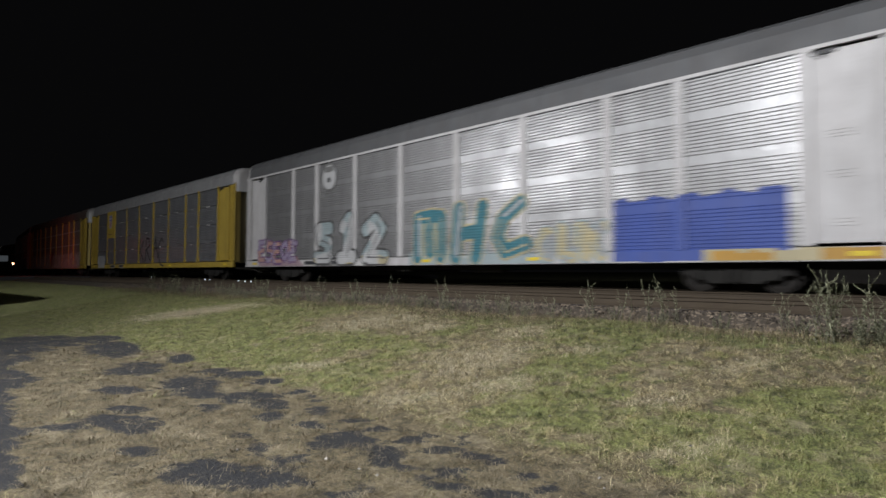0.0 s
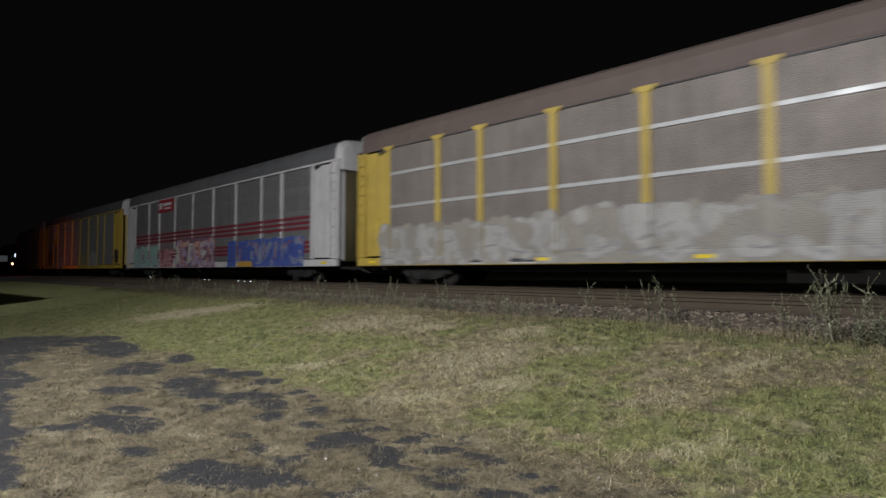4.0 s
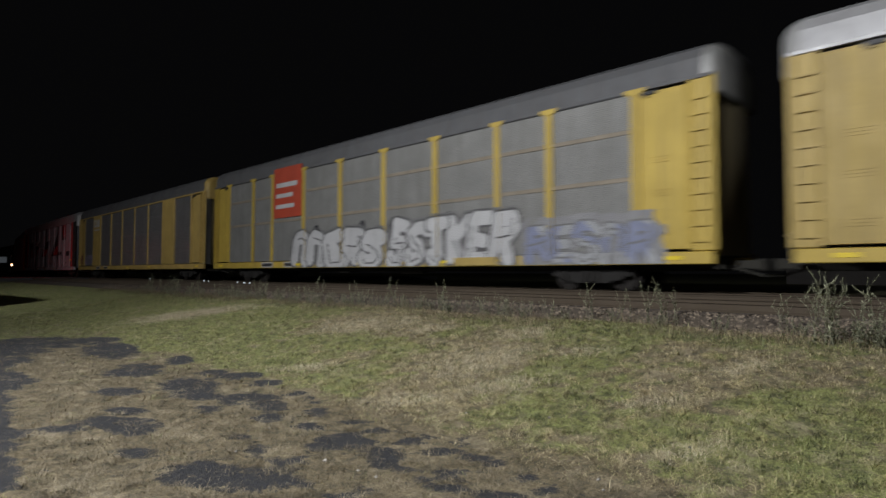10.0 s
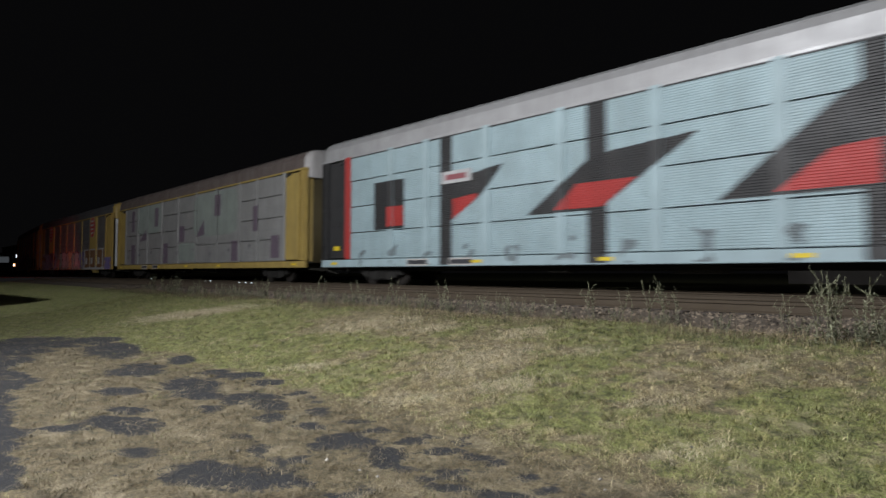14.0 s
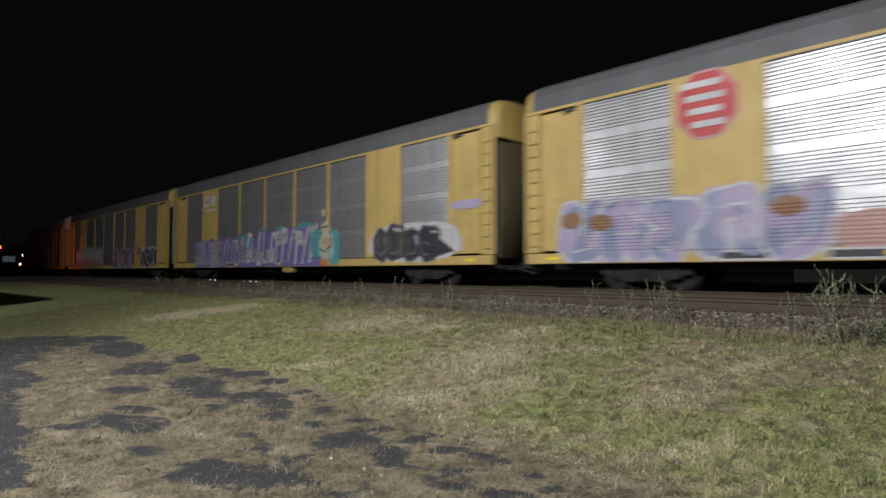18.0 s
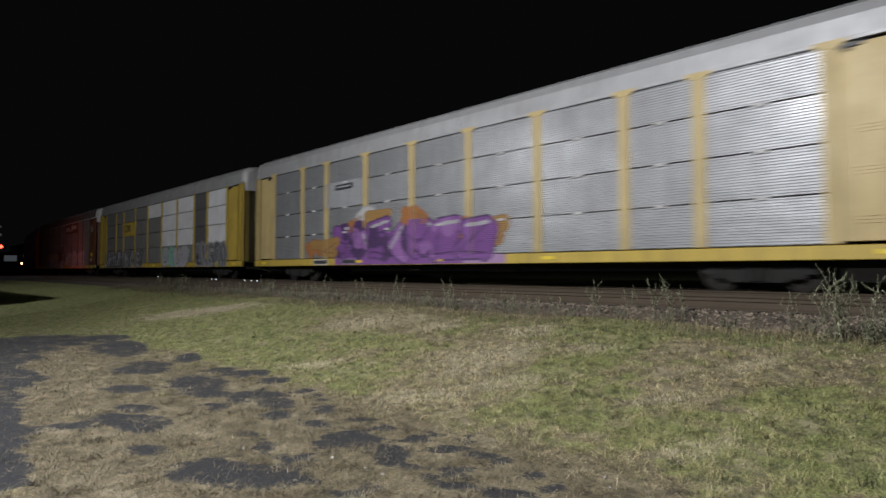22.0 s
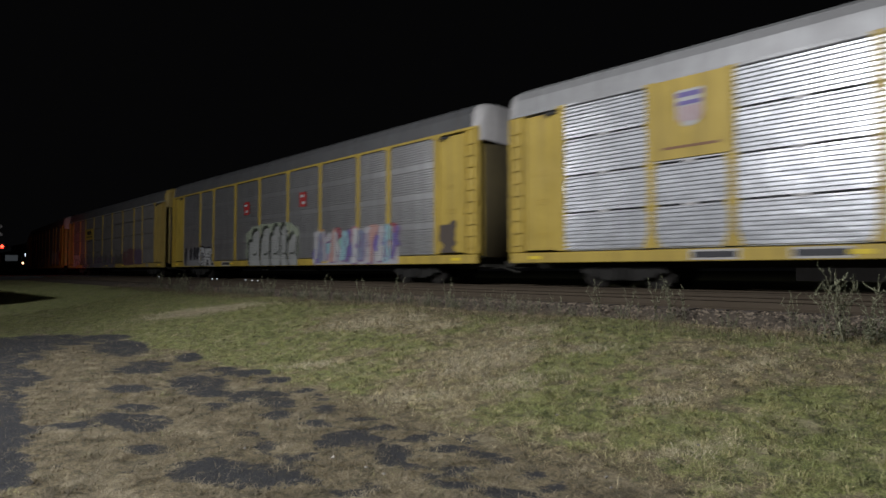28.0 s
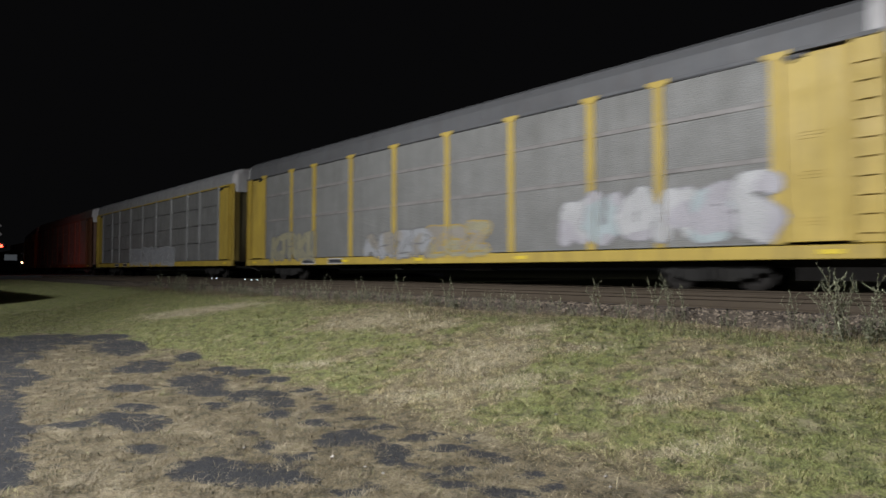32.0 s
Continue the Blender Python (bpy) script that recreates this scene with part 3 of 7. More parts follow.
def autorack(look_of, label):
    """One enclosed car carrier, facing +x, its near side at -y."""
    d = dict(trim=YELLOW, post=None, door=None, sill=None, roof=ROOF_GREY, hood=WHITE, end=None, panel=STEEL, make="coarse", style="plain", wide=0.24, plates={}, header=None, ladder=None, first=None, last=None, belt=None, edge=None, rib=None, clip=None, pads=())
    d.update(look_of)
    trim = d["trim"]
    for key in ("post", "door", "sill", "header", "edge"):
        d[key] = d[key] or trim
    d["end"] = d["end"] or END_DARK
    d["ladder"] = d["ladder"] or d["door"]
    make = d["make"]
    car = tagged(new("autorack_car"), label, "train car", "cars of the freight train")
    car_info[car] = d
    y = -WIDE
    roof = part("roof", shared("roof", roof_shape, d["roof"]), None, car)
    count = 14 if d["rib"] is None else 26
    for k in range(count):
        part("roof_rib", shared(("roof_rib", d["rib"] is None), (lambda: roof_rib_shape()) if d["rib"] is None else (lambda: roof_rib_shape(0.13)), d["rib"] or d["roof"]), None, roof, at=(-HALF + 1.2 + k * (CAR - 2.4) / (count - 1), 0, 0))
    part("underframe", shared("underframe", underframe_shape, UNDER), None, car)
    sill = shared("side_sill", sill_shape, d["sill"])
    part("side_sill", sill, None, car)
    part("side_sill", sill, None, car).rotation_euler = (0, 0, math.pi)
    head = shared("top_rail", lambda: Shape().box(-HALF + 0.1, HALF - 0.1, -0.045, 0.06, TOP - 0.07, TOP + 0.02, 0.01), d["header"])
    part("top_rail", head, None, car, at=(0, y, 0))
    part("top_rail", head, None, car, at=(0, -y, 0))
    far = shared(("side_wall", make), lambda: panel_shape(CAR - 0.6, DECK, TOP, make), d["panel"])
    part("side_wall", far, None, car, at=(0, -y, 0)).rotation_euler = (0, 0, math.pi)
    # a black strip stands in for the shadowed gap under the top rail
    part("seam_strip", shared("seam_strip", lambda: Shape().box(EDGES[0], EDGES[9], -0.044, 0.02, TOP - 0.1, TOP - 0.072), BLACK), None, car, at=(0, y, 0))
    if d["belt"]:
        for z in (2.95, 4.2):
            part("belt_rail", shared("belt_rail", lambda: Shape().box(EDGES[0], EDGES[9], -0.03, 0.02, -0.06, 0.06, 0.008), d["belt"]), None, car, at=(0, y, z))
    # plates between the posts; the belted makes are one sheet a bay, the others four
    n = 1 if make in ("belted", "mesh") else 4
    step = (TOP - DECK) / n
    for k in range(9):
        a, b = EDGES[k], EDGES[k + 1]
        w = round(b - a - d["wide"] * 0.9, 3)
        for r in range(n):
            z0 = DECK + r * step + (GAP if r else 0.01)
            z1 = DECK + (r + 1) * step - 0.005
            m = d["plates"].get((k, r), d["plates"].get(k, d["panel"]))
            if isinstance(m, tuple):
                wide = round(b - a + d["wide"] * 0.98, 3)
                mesh = shared(("side_panel", "flat", wide, n, r), lambda: Shape().box(-wide / 2, wide / 2, -0.06, 0.03, z0 - (GAP if r else 0), z1, 0.008), m[0])
            else:
                mesh = shared(("side_panel", make, w, n, r), lambda: panel_shape(w, z0, z1, make), m)
            lean = random.Random(k * 7 + r + 31 * len(car_info)).uniform(-0.85, 0.85) * (1.45 if make == "belted" else 1.0)
            ob = part("side_panel", mesh, None, car, at=((a + b) / 2, y, 0))
            if not isinstance(m, tuple):
                ob.rotation_euler = (0, 0, radians(lean))
                leans[car, k, r] = math.tan(radians(lean))
        if d["clip"]:
            for r in range(1, 4):
                part("clip", shared("clip", lambda: Shape().box(-0.13, 0.13, -0.052, 0.0, -0.035, 0.05, 0.008), d["clip"]), None, car, at=((a + b) / 2, y, DECK + r * step))
    post = shared(("side_post", d["style"], d["wide"]), {"gusset": lambda: post_shape(d["wide"], True), "plain": lambda: post_shape(d["wide"], False), "capped": lambda: capped_post(d["wide"])}[d["style"]], d["post"])
    for i, x in enumerate(EDGES):
        own = (d["first"] if i == 0 else d["last"] if i == 9 else None)
        part("side_post", post if own is None else shared(("side_post", d["style"], d["wide"]), lambda: post_shape(d["wide"], False), own), None, car, at=(x, y, 0))
    # ends: ladder, door leaf, rounded end doors, hood, coupler, truck
    for sgn in (-1, 1):
        turn = math.pi if sgn < 0 else 0
        part("end_door", shared("end_door", lambda: end_shape(DECK - 0.1, TOP - 0.4), d["end"], True), None, car, at=(sgn * HALF, 0, 0)).rotation_euler = (0, 0, turn)
        for side in (-1, 1):
            part("end_edge", shared(("end_edge", side), lambda: end_edge_shape(side), d["edge"]), None, car, at=(sgn * HALF, 0, 0)).rotation_euler = (0, 0, turn)
        part("end_hood", shared("end_hood", hood_shape, d["hood"], True), None, car, at=(sgn * (HALF - 0.1), 0, 0)).rotation_euler = (0, 0, turn)
        part("coupler", shared("coupler", coupler_shape, UNDER), None, car, at=(sgn * (HALF - 0.1), 0, 0)).rotation_euler = (0, 0, turn)
        part("ladder", shared("ladder", ladder_shape, d["ladder"]), None, car, at=(sgn * (HALF - 0.4), y - 0.005, 0))
        part("corner_plate", shared("corner_plate", lambda: Shape().box(-0.31, 0.31, 0.0, 0.06, DECK, TOP, 0.02), d["door"]), None, car, at=(sgn * (HALF - 0.36), y, 0))
        leaf = part("side_door", shared("side_door", lambda: door_shape(1.36), d["door"]), None, car, at=(sgn * (HALF - 1.35), y, 0))
        part("bracket", shared("bracket", bracket_shape, BLACK), None, leaf, at=(-sgn * 0.3, 0, TOP - 0.16))
        part("reflector", shared("reflector", lambda: Shape().box(-0.22, 0.22, -0.012, 0.0, -0.05, 0.05, 0.004), REFLECT), None, car, at=(sgn * 12.6, y - 0.036, 0.87))
        truck = part("truck", shared("truck", truck_frame_shape, TRUCK), None, car, at=(sgn * 10.05, 0, 0))
        for x in (-0.89, 0.89):
            for yy in (-0.78, 0.78):
                part("wheel", shared("wheel", wheel_shape, WHEEL), None, truck, at=(x, yy, 0.425)).rotation_euler = (0, 0, 0 if yy < 0 else math.pi)
    for x in (-4.6, 0.0, 4.6):
        part("reflector", shared("reflector", lambda: Shape().box(-0.22, 0.22, -0.012, 0.0, -0.05, 0.05, 0.004), REFLECT), None, car, at=(x, y - 0.036, 0.87))
    for x in (-1.15, 1.0):
        part("data_plate", shared("data_plate", lambda: Shape().box(-0.5, 0.5, -0.008, 0.0, -0.075, 0.075), DATA), None, car, at=(x - 6.3, y - 0.036, 0.87))
        part("plate_border", shared("plate_border", lambda: Shape().box(-0.56, 0.56, -0.005, 0.0, -0.125, 0.125), PLATE_EDGE), None, car, at=(x - 6.3, y - 0.036, 0.87))
    for x in d["pads"]:
        part("jacking_pad", shared("jacking_pad", lambda: Shape().box(-0.45, 0.45, 0.0, 0.3, 0.44, SILL, 0.05), YELLOW_OLD), None, car, at=(x, y + 0.06, 0))
    return car


PLATE_EDGE = plain("plate_white", (0.5, 0.48, 0.45), 0.6)
END_DARK = paint("dark_end_door", (0.13, 0.105, 0.05), 0.7, 0, 0.5, (0.04, 0.03, 0.025))
car_info, leans = {}, {}
REFLECT = plain("yellow_reflector", (0.8, 0.6, 0.03), 0.35)
DATA = plain("stencil_black", (0.035, 0.035, 0.04), 0.6)


# ---- paint sprayed on the sides ----
def spray_mesh(car, mask, x0, x1, z0, z1, lift, grid=0.04):
    """A skin that follows ribs, posts and sill wherever mask(x, z) holds."""
    d = car_info[car]
    make = d["make"]
    zs = sorted({z for z in rib_levels(max(z0, DECK), z1, make) if z1 >= z >= z0} | {z0, z1} | {DECK - 0.02, DECK} & {z for z in (DECK - 0.02, DECK) if z0 < z < z1})
    fine = []
    for a, b in zip(zs, zs[1:]):
        m = max(int((b - a) / 0.05), 1)
        fine += [a + (b - a) * i / m for i in range(m)]
    zs = fine + [z1]
    stops = sorted({x0, x1} | {e + q * d["wide"] / 2 for e in EDGES for q in (-1.02, 1.02) if x0 < e + q * d["wide"] / 2 < x1})
    s = Shape()
    for a, b in zip(stops, stops[1:]):
        on_post = any(abs((a + b) / 2 - e) < d["wide"] / 2 for e in EDGES)
        end = abs((a + b) / 2) > 11.7
        n = max(int((b - a) / grid), 1)
        xs = np.linspace(a, b, n + 1)
        mid = (xs[1:] + xs[:-1]) / 2
        low = np.array(zs)
        gx, gz = np.meshgrid(mid, (low[1:] + low[:-1]) / 2)
        hits = mask(gx.ravel(), gz.ravel()).reshape(gx.shape)
        for k, hit in enumerate(hits):
            if not hit.any():
                continue
            za, zb = zs[k], zs[k + 1]
            zm = (za + zb) / 2
            if zm < DECK - 0.01:
                ya = yb = -0.035
            elif on_post:
                ya = yb = -0.05
            elif end:
                ya = yb = -0.026
            else:
                ya, yb = -rib(za, make), -rib(zb, make)
                bay = sum(e < (a + b) / 2 for e in EDGES) - 1
                row = 0 if make in ("belted", "mesh") else min(int((zm - DECK) / ((TOP - DECK) / 4)), 3)
                slope, base = leans.get((car, bay, row), 0.0), (EDGES[bay] + EDGES[bay + 1]) / 2
                if (car, bay, row) not in leans:
                    ya = yb = -0.06
            if zm < DECK - 0.01 or on_post or end:
                slope, base = 0.0, 0.0
            edge = np.flatnonzero(np.diff(np.concatenate(([0], hit.astype(int), [0]))))
            for i, j in zip(edge[::2], edge[1::2]):
                p, q = -WIDE - lift + slope * (xs[i] - base), -WIDE - lift + slope * (xs[j] - base)
                s.add([(xs[i], p + ya, za), (xs[j], q + ya, za), (xs[j], q + yb, zb), (xs[i], p + yb, zb)], [(0, 1, 2, 3)])
    return s


def stroke(lines, r):
    """A mask of rounded strokes along polylines of (x, z)."""
    segs = [(a, b) for line in lines for a, b in zip(line, line[1:])]

    def mask(x, z):
        best = np.full(x.shape, 1e9)
        for (ax, az), (bx, bz) in segs:
            dx, dz = bx - ax, bz - az
            q = np.clip(((x - ax) * dx + (z - az) * dz) / max(dx * dx + dz * dz, 1e-9), 0, 1)
            best = np.minimum(best, (x - ax - q * dx) ** 2 + (z - az - q * dz) ** 2)
        return best < r * r
    return mask


def polygon(points):
    def mask(x, z):
        inside = np.zeros(x.shape, bool)
        for (ax, az), (bx, bz) in zip(points, points[1:] + points[:1]):
            if az != bz:
                inside ^= ((az > z) != (bz > z)) & (x < (bx - ax) * (z - az) / (bz - az) + ax)
        return inside
    return mask


def sprayed(car, name, label, layers, box, lift=0.004, kind=""):
    """Layers of (mask, material), the first lowest, as parts of the car."""
    for i, (mask, material) in enumerate(layers):
        s = spray_mesh(car, mask, *box, lift + 0.003 * i)
        if s.f:
            tagged(part(name, s, material, car, label), kind=kind)


def ring(rx, rz, a=0.0, b=6.2832, n=10):
    return [(0.5 + rx * math.cos(a + (b - a) * k / n), 0.5 + rz * math.sin(a + (b - a) * k / n)) for k in range(n + 1)]


# strokes of wordless shapes in a unit square: arches, cups, combs, rings, hooks, wedges, bends, bowls, peaks and slants
FORMS = [[[(0, 0), (0, 0.75), (0.25, 1), (0.75, 1), (1, 0.75), (1, 0)]],
         [[(0, 1), (0, 0.25), (0.25, 0), (0.75, 0), (1, 0.25), (1, 1)]],
         [[(1, 1), (0.1, 1), (0, 0.9), (0, 0.1), (0.1, 0), (1, 0)], [(0, 0.5), (0.8, 0.5)]],
         [ring(0.5, 0.5)],
         [[(0.05, 1), (1, 1)], [(0.6, 1), (0.6, 0.2), (0.3, 0), (0, 0.15)]],
         [[(0, 1), (0.1, 0)], [(1, 1), (0.15, 0.5), (1, 0)]],
         [[(1, 0.9), (0.7, 1), (0.2, 1), (0, 0.75), (0.2, 0.53), (0.8, 0.5), (1, 0.25), (0.8, 0), (0.2, 0), (0, 0.12)]],
         [[(0, 0), (0, 1), (0.7, 1), (1, 0.78), (0.7, 0.52), (0, 0.5)], [(0.45, 0.5), (1, 0)]],
         [[(0, 0), (0.5, 1), (1, 0)], [(0.25, 0.35), (0.75, 0.35)]],
         [[(0, 1), (1, 1), (0, 0), (1, 0)]]]
ARCH, CUP, COMB, RING, HOOK, WEDGE, BEND, BOWL, PEAK, SLANT = range(10)

SIGNS = {"M": [[(0.08, 0.0), (0.12, 0.95), (0.45, 0.95), (0.5, 0.1)], [(0.5, 0.95), (0.86, 0.92), (0.85, 0.0)]], "H": [[(0.2, 0), (0.2, 1)], [(0.8, 0), (0.85, 1)], [(0.2, 0.45), (0.8, 0.5)]],
         "C": [[(0.75, 1.0), (0.35, 0.75), (0.2, 0.35), (0.4, 0.05), (0.9, 0.2)]], "5": [[(0.8, 0.95), (0.3, 0.9), (0.3, 0.6), (0.75, 0.5), (0.7, 0.1), (0.2, 0.1)]],
         "1": [[(0.25, 0.8), (0.5, 1.0), (0.5, 0.0)], [(0.2, 0.0), (0.8, 0.0)]], "2": [[(0.2, 0.75), (0.5, 1.0), (0.8, 0.75), (0.2, 0.05), (0.9, 0.05)]]}


def speck(body, scale, level, seed):
    """The part of a mask where a drifting noise is high."""
    def mask(x, z):
        hit = body(x, z)
        hit[hit] = [noise.noise((a * scale + seed, b * scale, seed * 0.7)) > level for a, b in zip(x[hit], z[hit])]
        return hit
    return mask


def below(body, level, seed):
    """The part of a mask under a wavering height."""
    def mask(x, z):
        hit = body(x, z)
        hit[hit] = [b < level + 0.22 * noise.noise((a * 1.9 + seed, b, seed)) for a, b in zip(x[hit], z[hit])]
        return hit
    return mask


def throw_up(car, label, x0, x1, z0, z1, fill, line, seed, letters=0, cloud=None, word="", fat=0.2, second=None, shine=None, edge=0.05, shapes=(), low=(), slant=0.12, halo=0.22, wild=0.07, inked=True):
    """A sprayed piece: a halo, then fat shapes that overlap, each an outline with its filling, foot colours and highlight.
    fill may be a list, one colour after the other; low holds (height, colour) for the feet of the shapes."""
    rnd = random.Random(seed)
    count = len(word) or len(shapes) or letters or max(int((x1 - x0) / (z1 - z0) / 0.75), 2)
    fills = fill if isinstance(fill, list) else [fill]
    w, h = (x1 - x0) / count, z1 - z0
    r = fat * min(w, h)
    rows, last = [], -1
    for i in range(count):
        if word:
            g = SIGNS[word[i]]
        else:
            kind = shapes[i] if shapes else rnd.choice([k for k in range(10) if k != last])
            last, g = kind, FORMS[kind]
        lean, lift, tall = rnd.uniform(-0.5, 1.0) * slant * w, rnd.uniform(-0.03, 0.05) * h, rnd.uniform(0.86, 1.0) * (h - 2 * r)
        wide = (w - 1.5 * r) * rnd.uniform(0.92, 1.12) if not word else w * 0.88
        mid = x0 + (i + 0.5) * w
        rows.append([[(mid + (px - 0.5) * wide + lean * (pz - 0.5) + rnd.uniform(-wild, wild) * w, z0 + r + lift + pz * tall + rnd.uniform(-wild, wild) * 0.7 * h) for px, pz in l] for l in g])
    if wild > 0.1:
        # spurs that tie one shape to the next
        for i, g in enumerate(rows):
            x, z = rnd.choice(rnd.choice(g))
            g.append([(x, z), (min(max(x + rnd.uniform(-0.9, 0.9) * w, x0), x1), z0 + r + rnd.uniform(0.0, 1.0) * (h - 2 * r))])
    every = [l for g in rows for l in g]
    floor_z = SILL + 0.02
    if cloud:
        body = stroke(every, r + edge + halo)
        sprayed(car, "graffiti_halo", label, [(speck(body, 2.3, -0.3, seed), cloud)], (x0 - halo, x1 + halo, max(z0 - halo, floor_z), z1 + halo), 0.0055, "stuff")
    for i, lines in enumerate(rows):
        xs, zs = [p[0] for l in lines for p in l], [p[1] for l in lines for p in l]
        pad = r + edge + 0.02
        box = (min(xs) - pad, max(xs) + pad, max(min(zs) - pad, floor_z), max(zs) + pad)
        base = 0.008 + 0.005 * (i % 3)
        letter = part("graffiti_letter", spray_mesh(car, stroke(lines, r + edge), *box, base), line, car, label)
        inner = stroke(lines, r)
        layers = [("fill", inner, fills[i % len(fills)])]
        layers += [("foot", below(inner, level, seed + i), m) for level, m in low]
        if second:
            layers.append(("shade", speck(inner, 1.5, 0.05, seed + 3 * i), second))
        if shine:
            layers.append(("highlight", stroke([[(a + r * 0.25, b + r * 0.3) for a, b in l[:2]] for l in lines[:1]], r * 0.25), shine))
        if r > 0.12 and inked:
            core = [[(a + 0.3 * r * math.sin(9 * b + seed), b - 0.15 * r) for a, b in l[len(l) // 3:]] for l in lines if len(l) > 2]
            layers.append(("inner_line", stroke(core, 0.028), line))
        for k, (name, mask, m) in enumerate(layers):
            s = spray_mesh(car, mask, *box, base + 0.0012 * (k + 1))
            if s.f:
                tagged(part(name, s, m, letter), kind="" if name == "fill" else "stuff")


def wildstyle(car, label, x0, x1, z0, z1, fills, shadow, seed, count, r=0.1):
    """Slanting strokes with hooks that cross one another, each with a dark shadow beside it."""
    rnd = random.Random(seed)
    w, h = (x1 - x0) / count, z1 - z0
    for i in range(count):
        x, top, low = x0 + (i + 0.2) * w, z1 - r - rnd.uniform(0, 0.14) * h, z0 + r + rnd.uniform(0, 0.12) * h
        lean = rnd.uniform(-0.25, 0.8) * w
        lines = [[(x, low), (x + lean, top)]]
        kind = rnd.randrange(5)
        if kind in (0, 3):
            lines.append([(x + lean, top), (x + lean + 0.5 * w, top - 0.04 * h), (x + lean + 0.55 * w, top - 0.3 * h)])
        if kind in (1, 3):
            lines.append([(x, low + 0.05), (x + 0.5 * w, low), (x + 0.62 * w, low + 0.28 * h)])
        if kind in (2, 4):
            lines.append([(x + 0.5 * lean, low + 0.5 * h), (x + 0.85 * w, low + rnd.uniform(0.05, 0.9) * h)])
        if kind == 0:
            lines.append([(x + 0.4 * lean, low + 0.42 * h), (x + 0.6 * w, low + 0.52 * h)])
        xs, zs = [p[0] for l in lines for p in l], [p[1] for l in lines for p in l]
        pad = 1.9 * r
        box = (min(xs) - pad, max(xs) + pad, max(min(zs) - pad, SILL + 0.02), max(zs) + pad)
        base = 0.009 + 0.004 * (i % 3)
        dark = [[(a + 0.7 * r, b - 0.5 * r) for a, b in l] for l in lines]
        letter = part("graffiti_letter", spray_mesh(car, stroke(dark, r * 0.95), *box, base), shadow, car, label)
        part("fill", spray_mesh(car, stroke(lines, r), *box, base + 0.0015), fills[i % len(fills)], letter)


def block_letters(car, label, rows, fill, shadow, foot):
    """Upright blocks with a narrower head; the shadow shows above and behind. Rows: x0, x1, shoulder height, head x0, head x1, top."""
    for i, (x0, x1, mid, h0, h1, top) in enumerate(rows):
        low = SILL + 0.02
        body = [(x0 + 0.12, foot), (x1, foot), (x1, mid), (h1, mid + 0.06), (h1 + 0.02, top - 0.16), (h1 - 0.12, top), (h0 + 0.2, top - 0.02), (h0, top - 0.22), (h0 - 0.02, mid), (x0 + 0.1, mid - 0.05), (x0, mid - 0.25), (x0, foot + 0.2)]
        back = [(x - 0.16, z + (0.14 if z > foot + 0.1 else 0)) for x, z in body[:4]] + [(x - 0.17, z + 0.17) for x, z in body[4:]]
        back[1], back[2] = (x1 + 0.05, foot), (x1 + 0.05, mid + 0.1)
        base = 0.009 + 0.004 * (i % 3)
        letter = part("graffiti_letter", spray_mesh(car, polygon(back), x0 - 0.3, x1 + 0.1, low, top + 0.2, base), shadow, car, label)
        part("fill", spray_mesh(car, polygon(body), x0 - 0.1, x1 + 0.05, low, top + 0.05, base + 0.0015), fill, letter)
        m = (x0 + x1) / 2
        part("inner_line", spray_mesh(car, stroke([[(m - 0.16, 1.32), (m + 0.12, 1.3), (m + 0.2, 1.42)], [(x1 - 0.08, 1.2), (x1 - 0.06, mid - 0.1)]], 0.045), x0, x1 + 0.05, low, mid, base + 0.003), shadow, letter)


def scrawl(car, label, lines, r, material):
    xs = [p[0] for l in lines for p in l]
    zs = [p[1] for l in lines for p in l]
    sprayed(car, "graffiti", label, [(stroke(lines, r), material)], (min(xs) - r, max(xs) + r, max(min(zs) - r, SILL + 0.02), max(zs) + r))


def stain(car, label, x0, x1, z0, z1, material, seed, level=0.5, scale=1.1):
    """A ragged patch of overpaint."""
    def mask(x, z):
        edge = np.minimum(np.minimum(x - x0, x1 - x), np.minimum(z - z0 + 0.3, z1 - z)) * 1.6
        return np.array([noise.noise((a * scale + seed, b * scale * 1.3, seed)) * 0.5 + min(e, 0.45) for a, b, e in zip(x, z, edge)]) > level - 0.25
    sprayed(car, "overpaint", label, [(mask, material)], (x0, x1, max(z0, SILL + 0.02), z1), 0.0035 + 0.0005 * (seed % 3), "stuff")


def field(car, label, material, x0, x1, z0, z1, lift=0.005, ragged=0.05, tilt=0.0):
    """A solid sprayed field with a wavering top and, where tilt is given, a slanting end."""
    def mask(x, z):
        top = z1 - ragged * (1 + np.sin(4.3 * x) * 0.6 + np.sin(11.0 * x + 1.0) * 0.4)
        return (z < top) & (x < x1 - tilt * np.maximum(z - z0, 0))
    sprayed(car, "graffiti_field", label, [(mask, material)], (x0, x1, max(z0, SILL + 0.02), z1), lift, "stuff")


def blot(car, label, material, x0, x1, z0, z1, lift=0.006, power=4.0):
    """A sprayed patch with round corners."""
    cx, cz, rx, rz = (x0 + x1) / 2, (z0 + z1) / 2, (x1 - x0) / 2, (z1 - z0) / 2
    sprayed(car, "graffiti_field", label, [(lambda x, z: np.abs((x - cx) / rx) ** power + np.abs((z - cz) / rz) ** power + 0.12 * np.sin(5 * x) * np.sin(6 * z) < 1, material)], (x0, x1, max(z0, SILL + 0.02), z1), lift, "stuff")


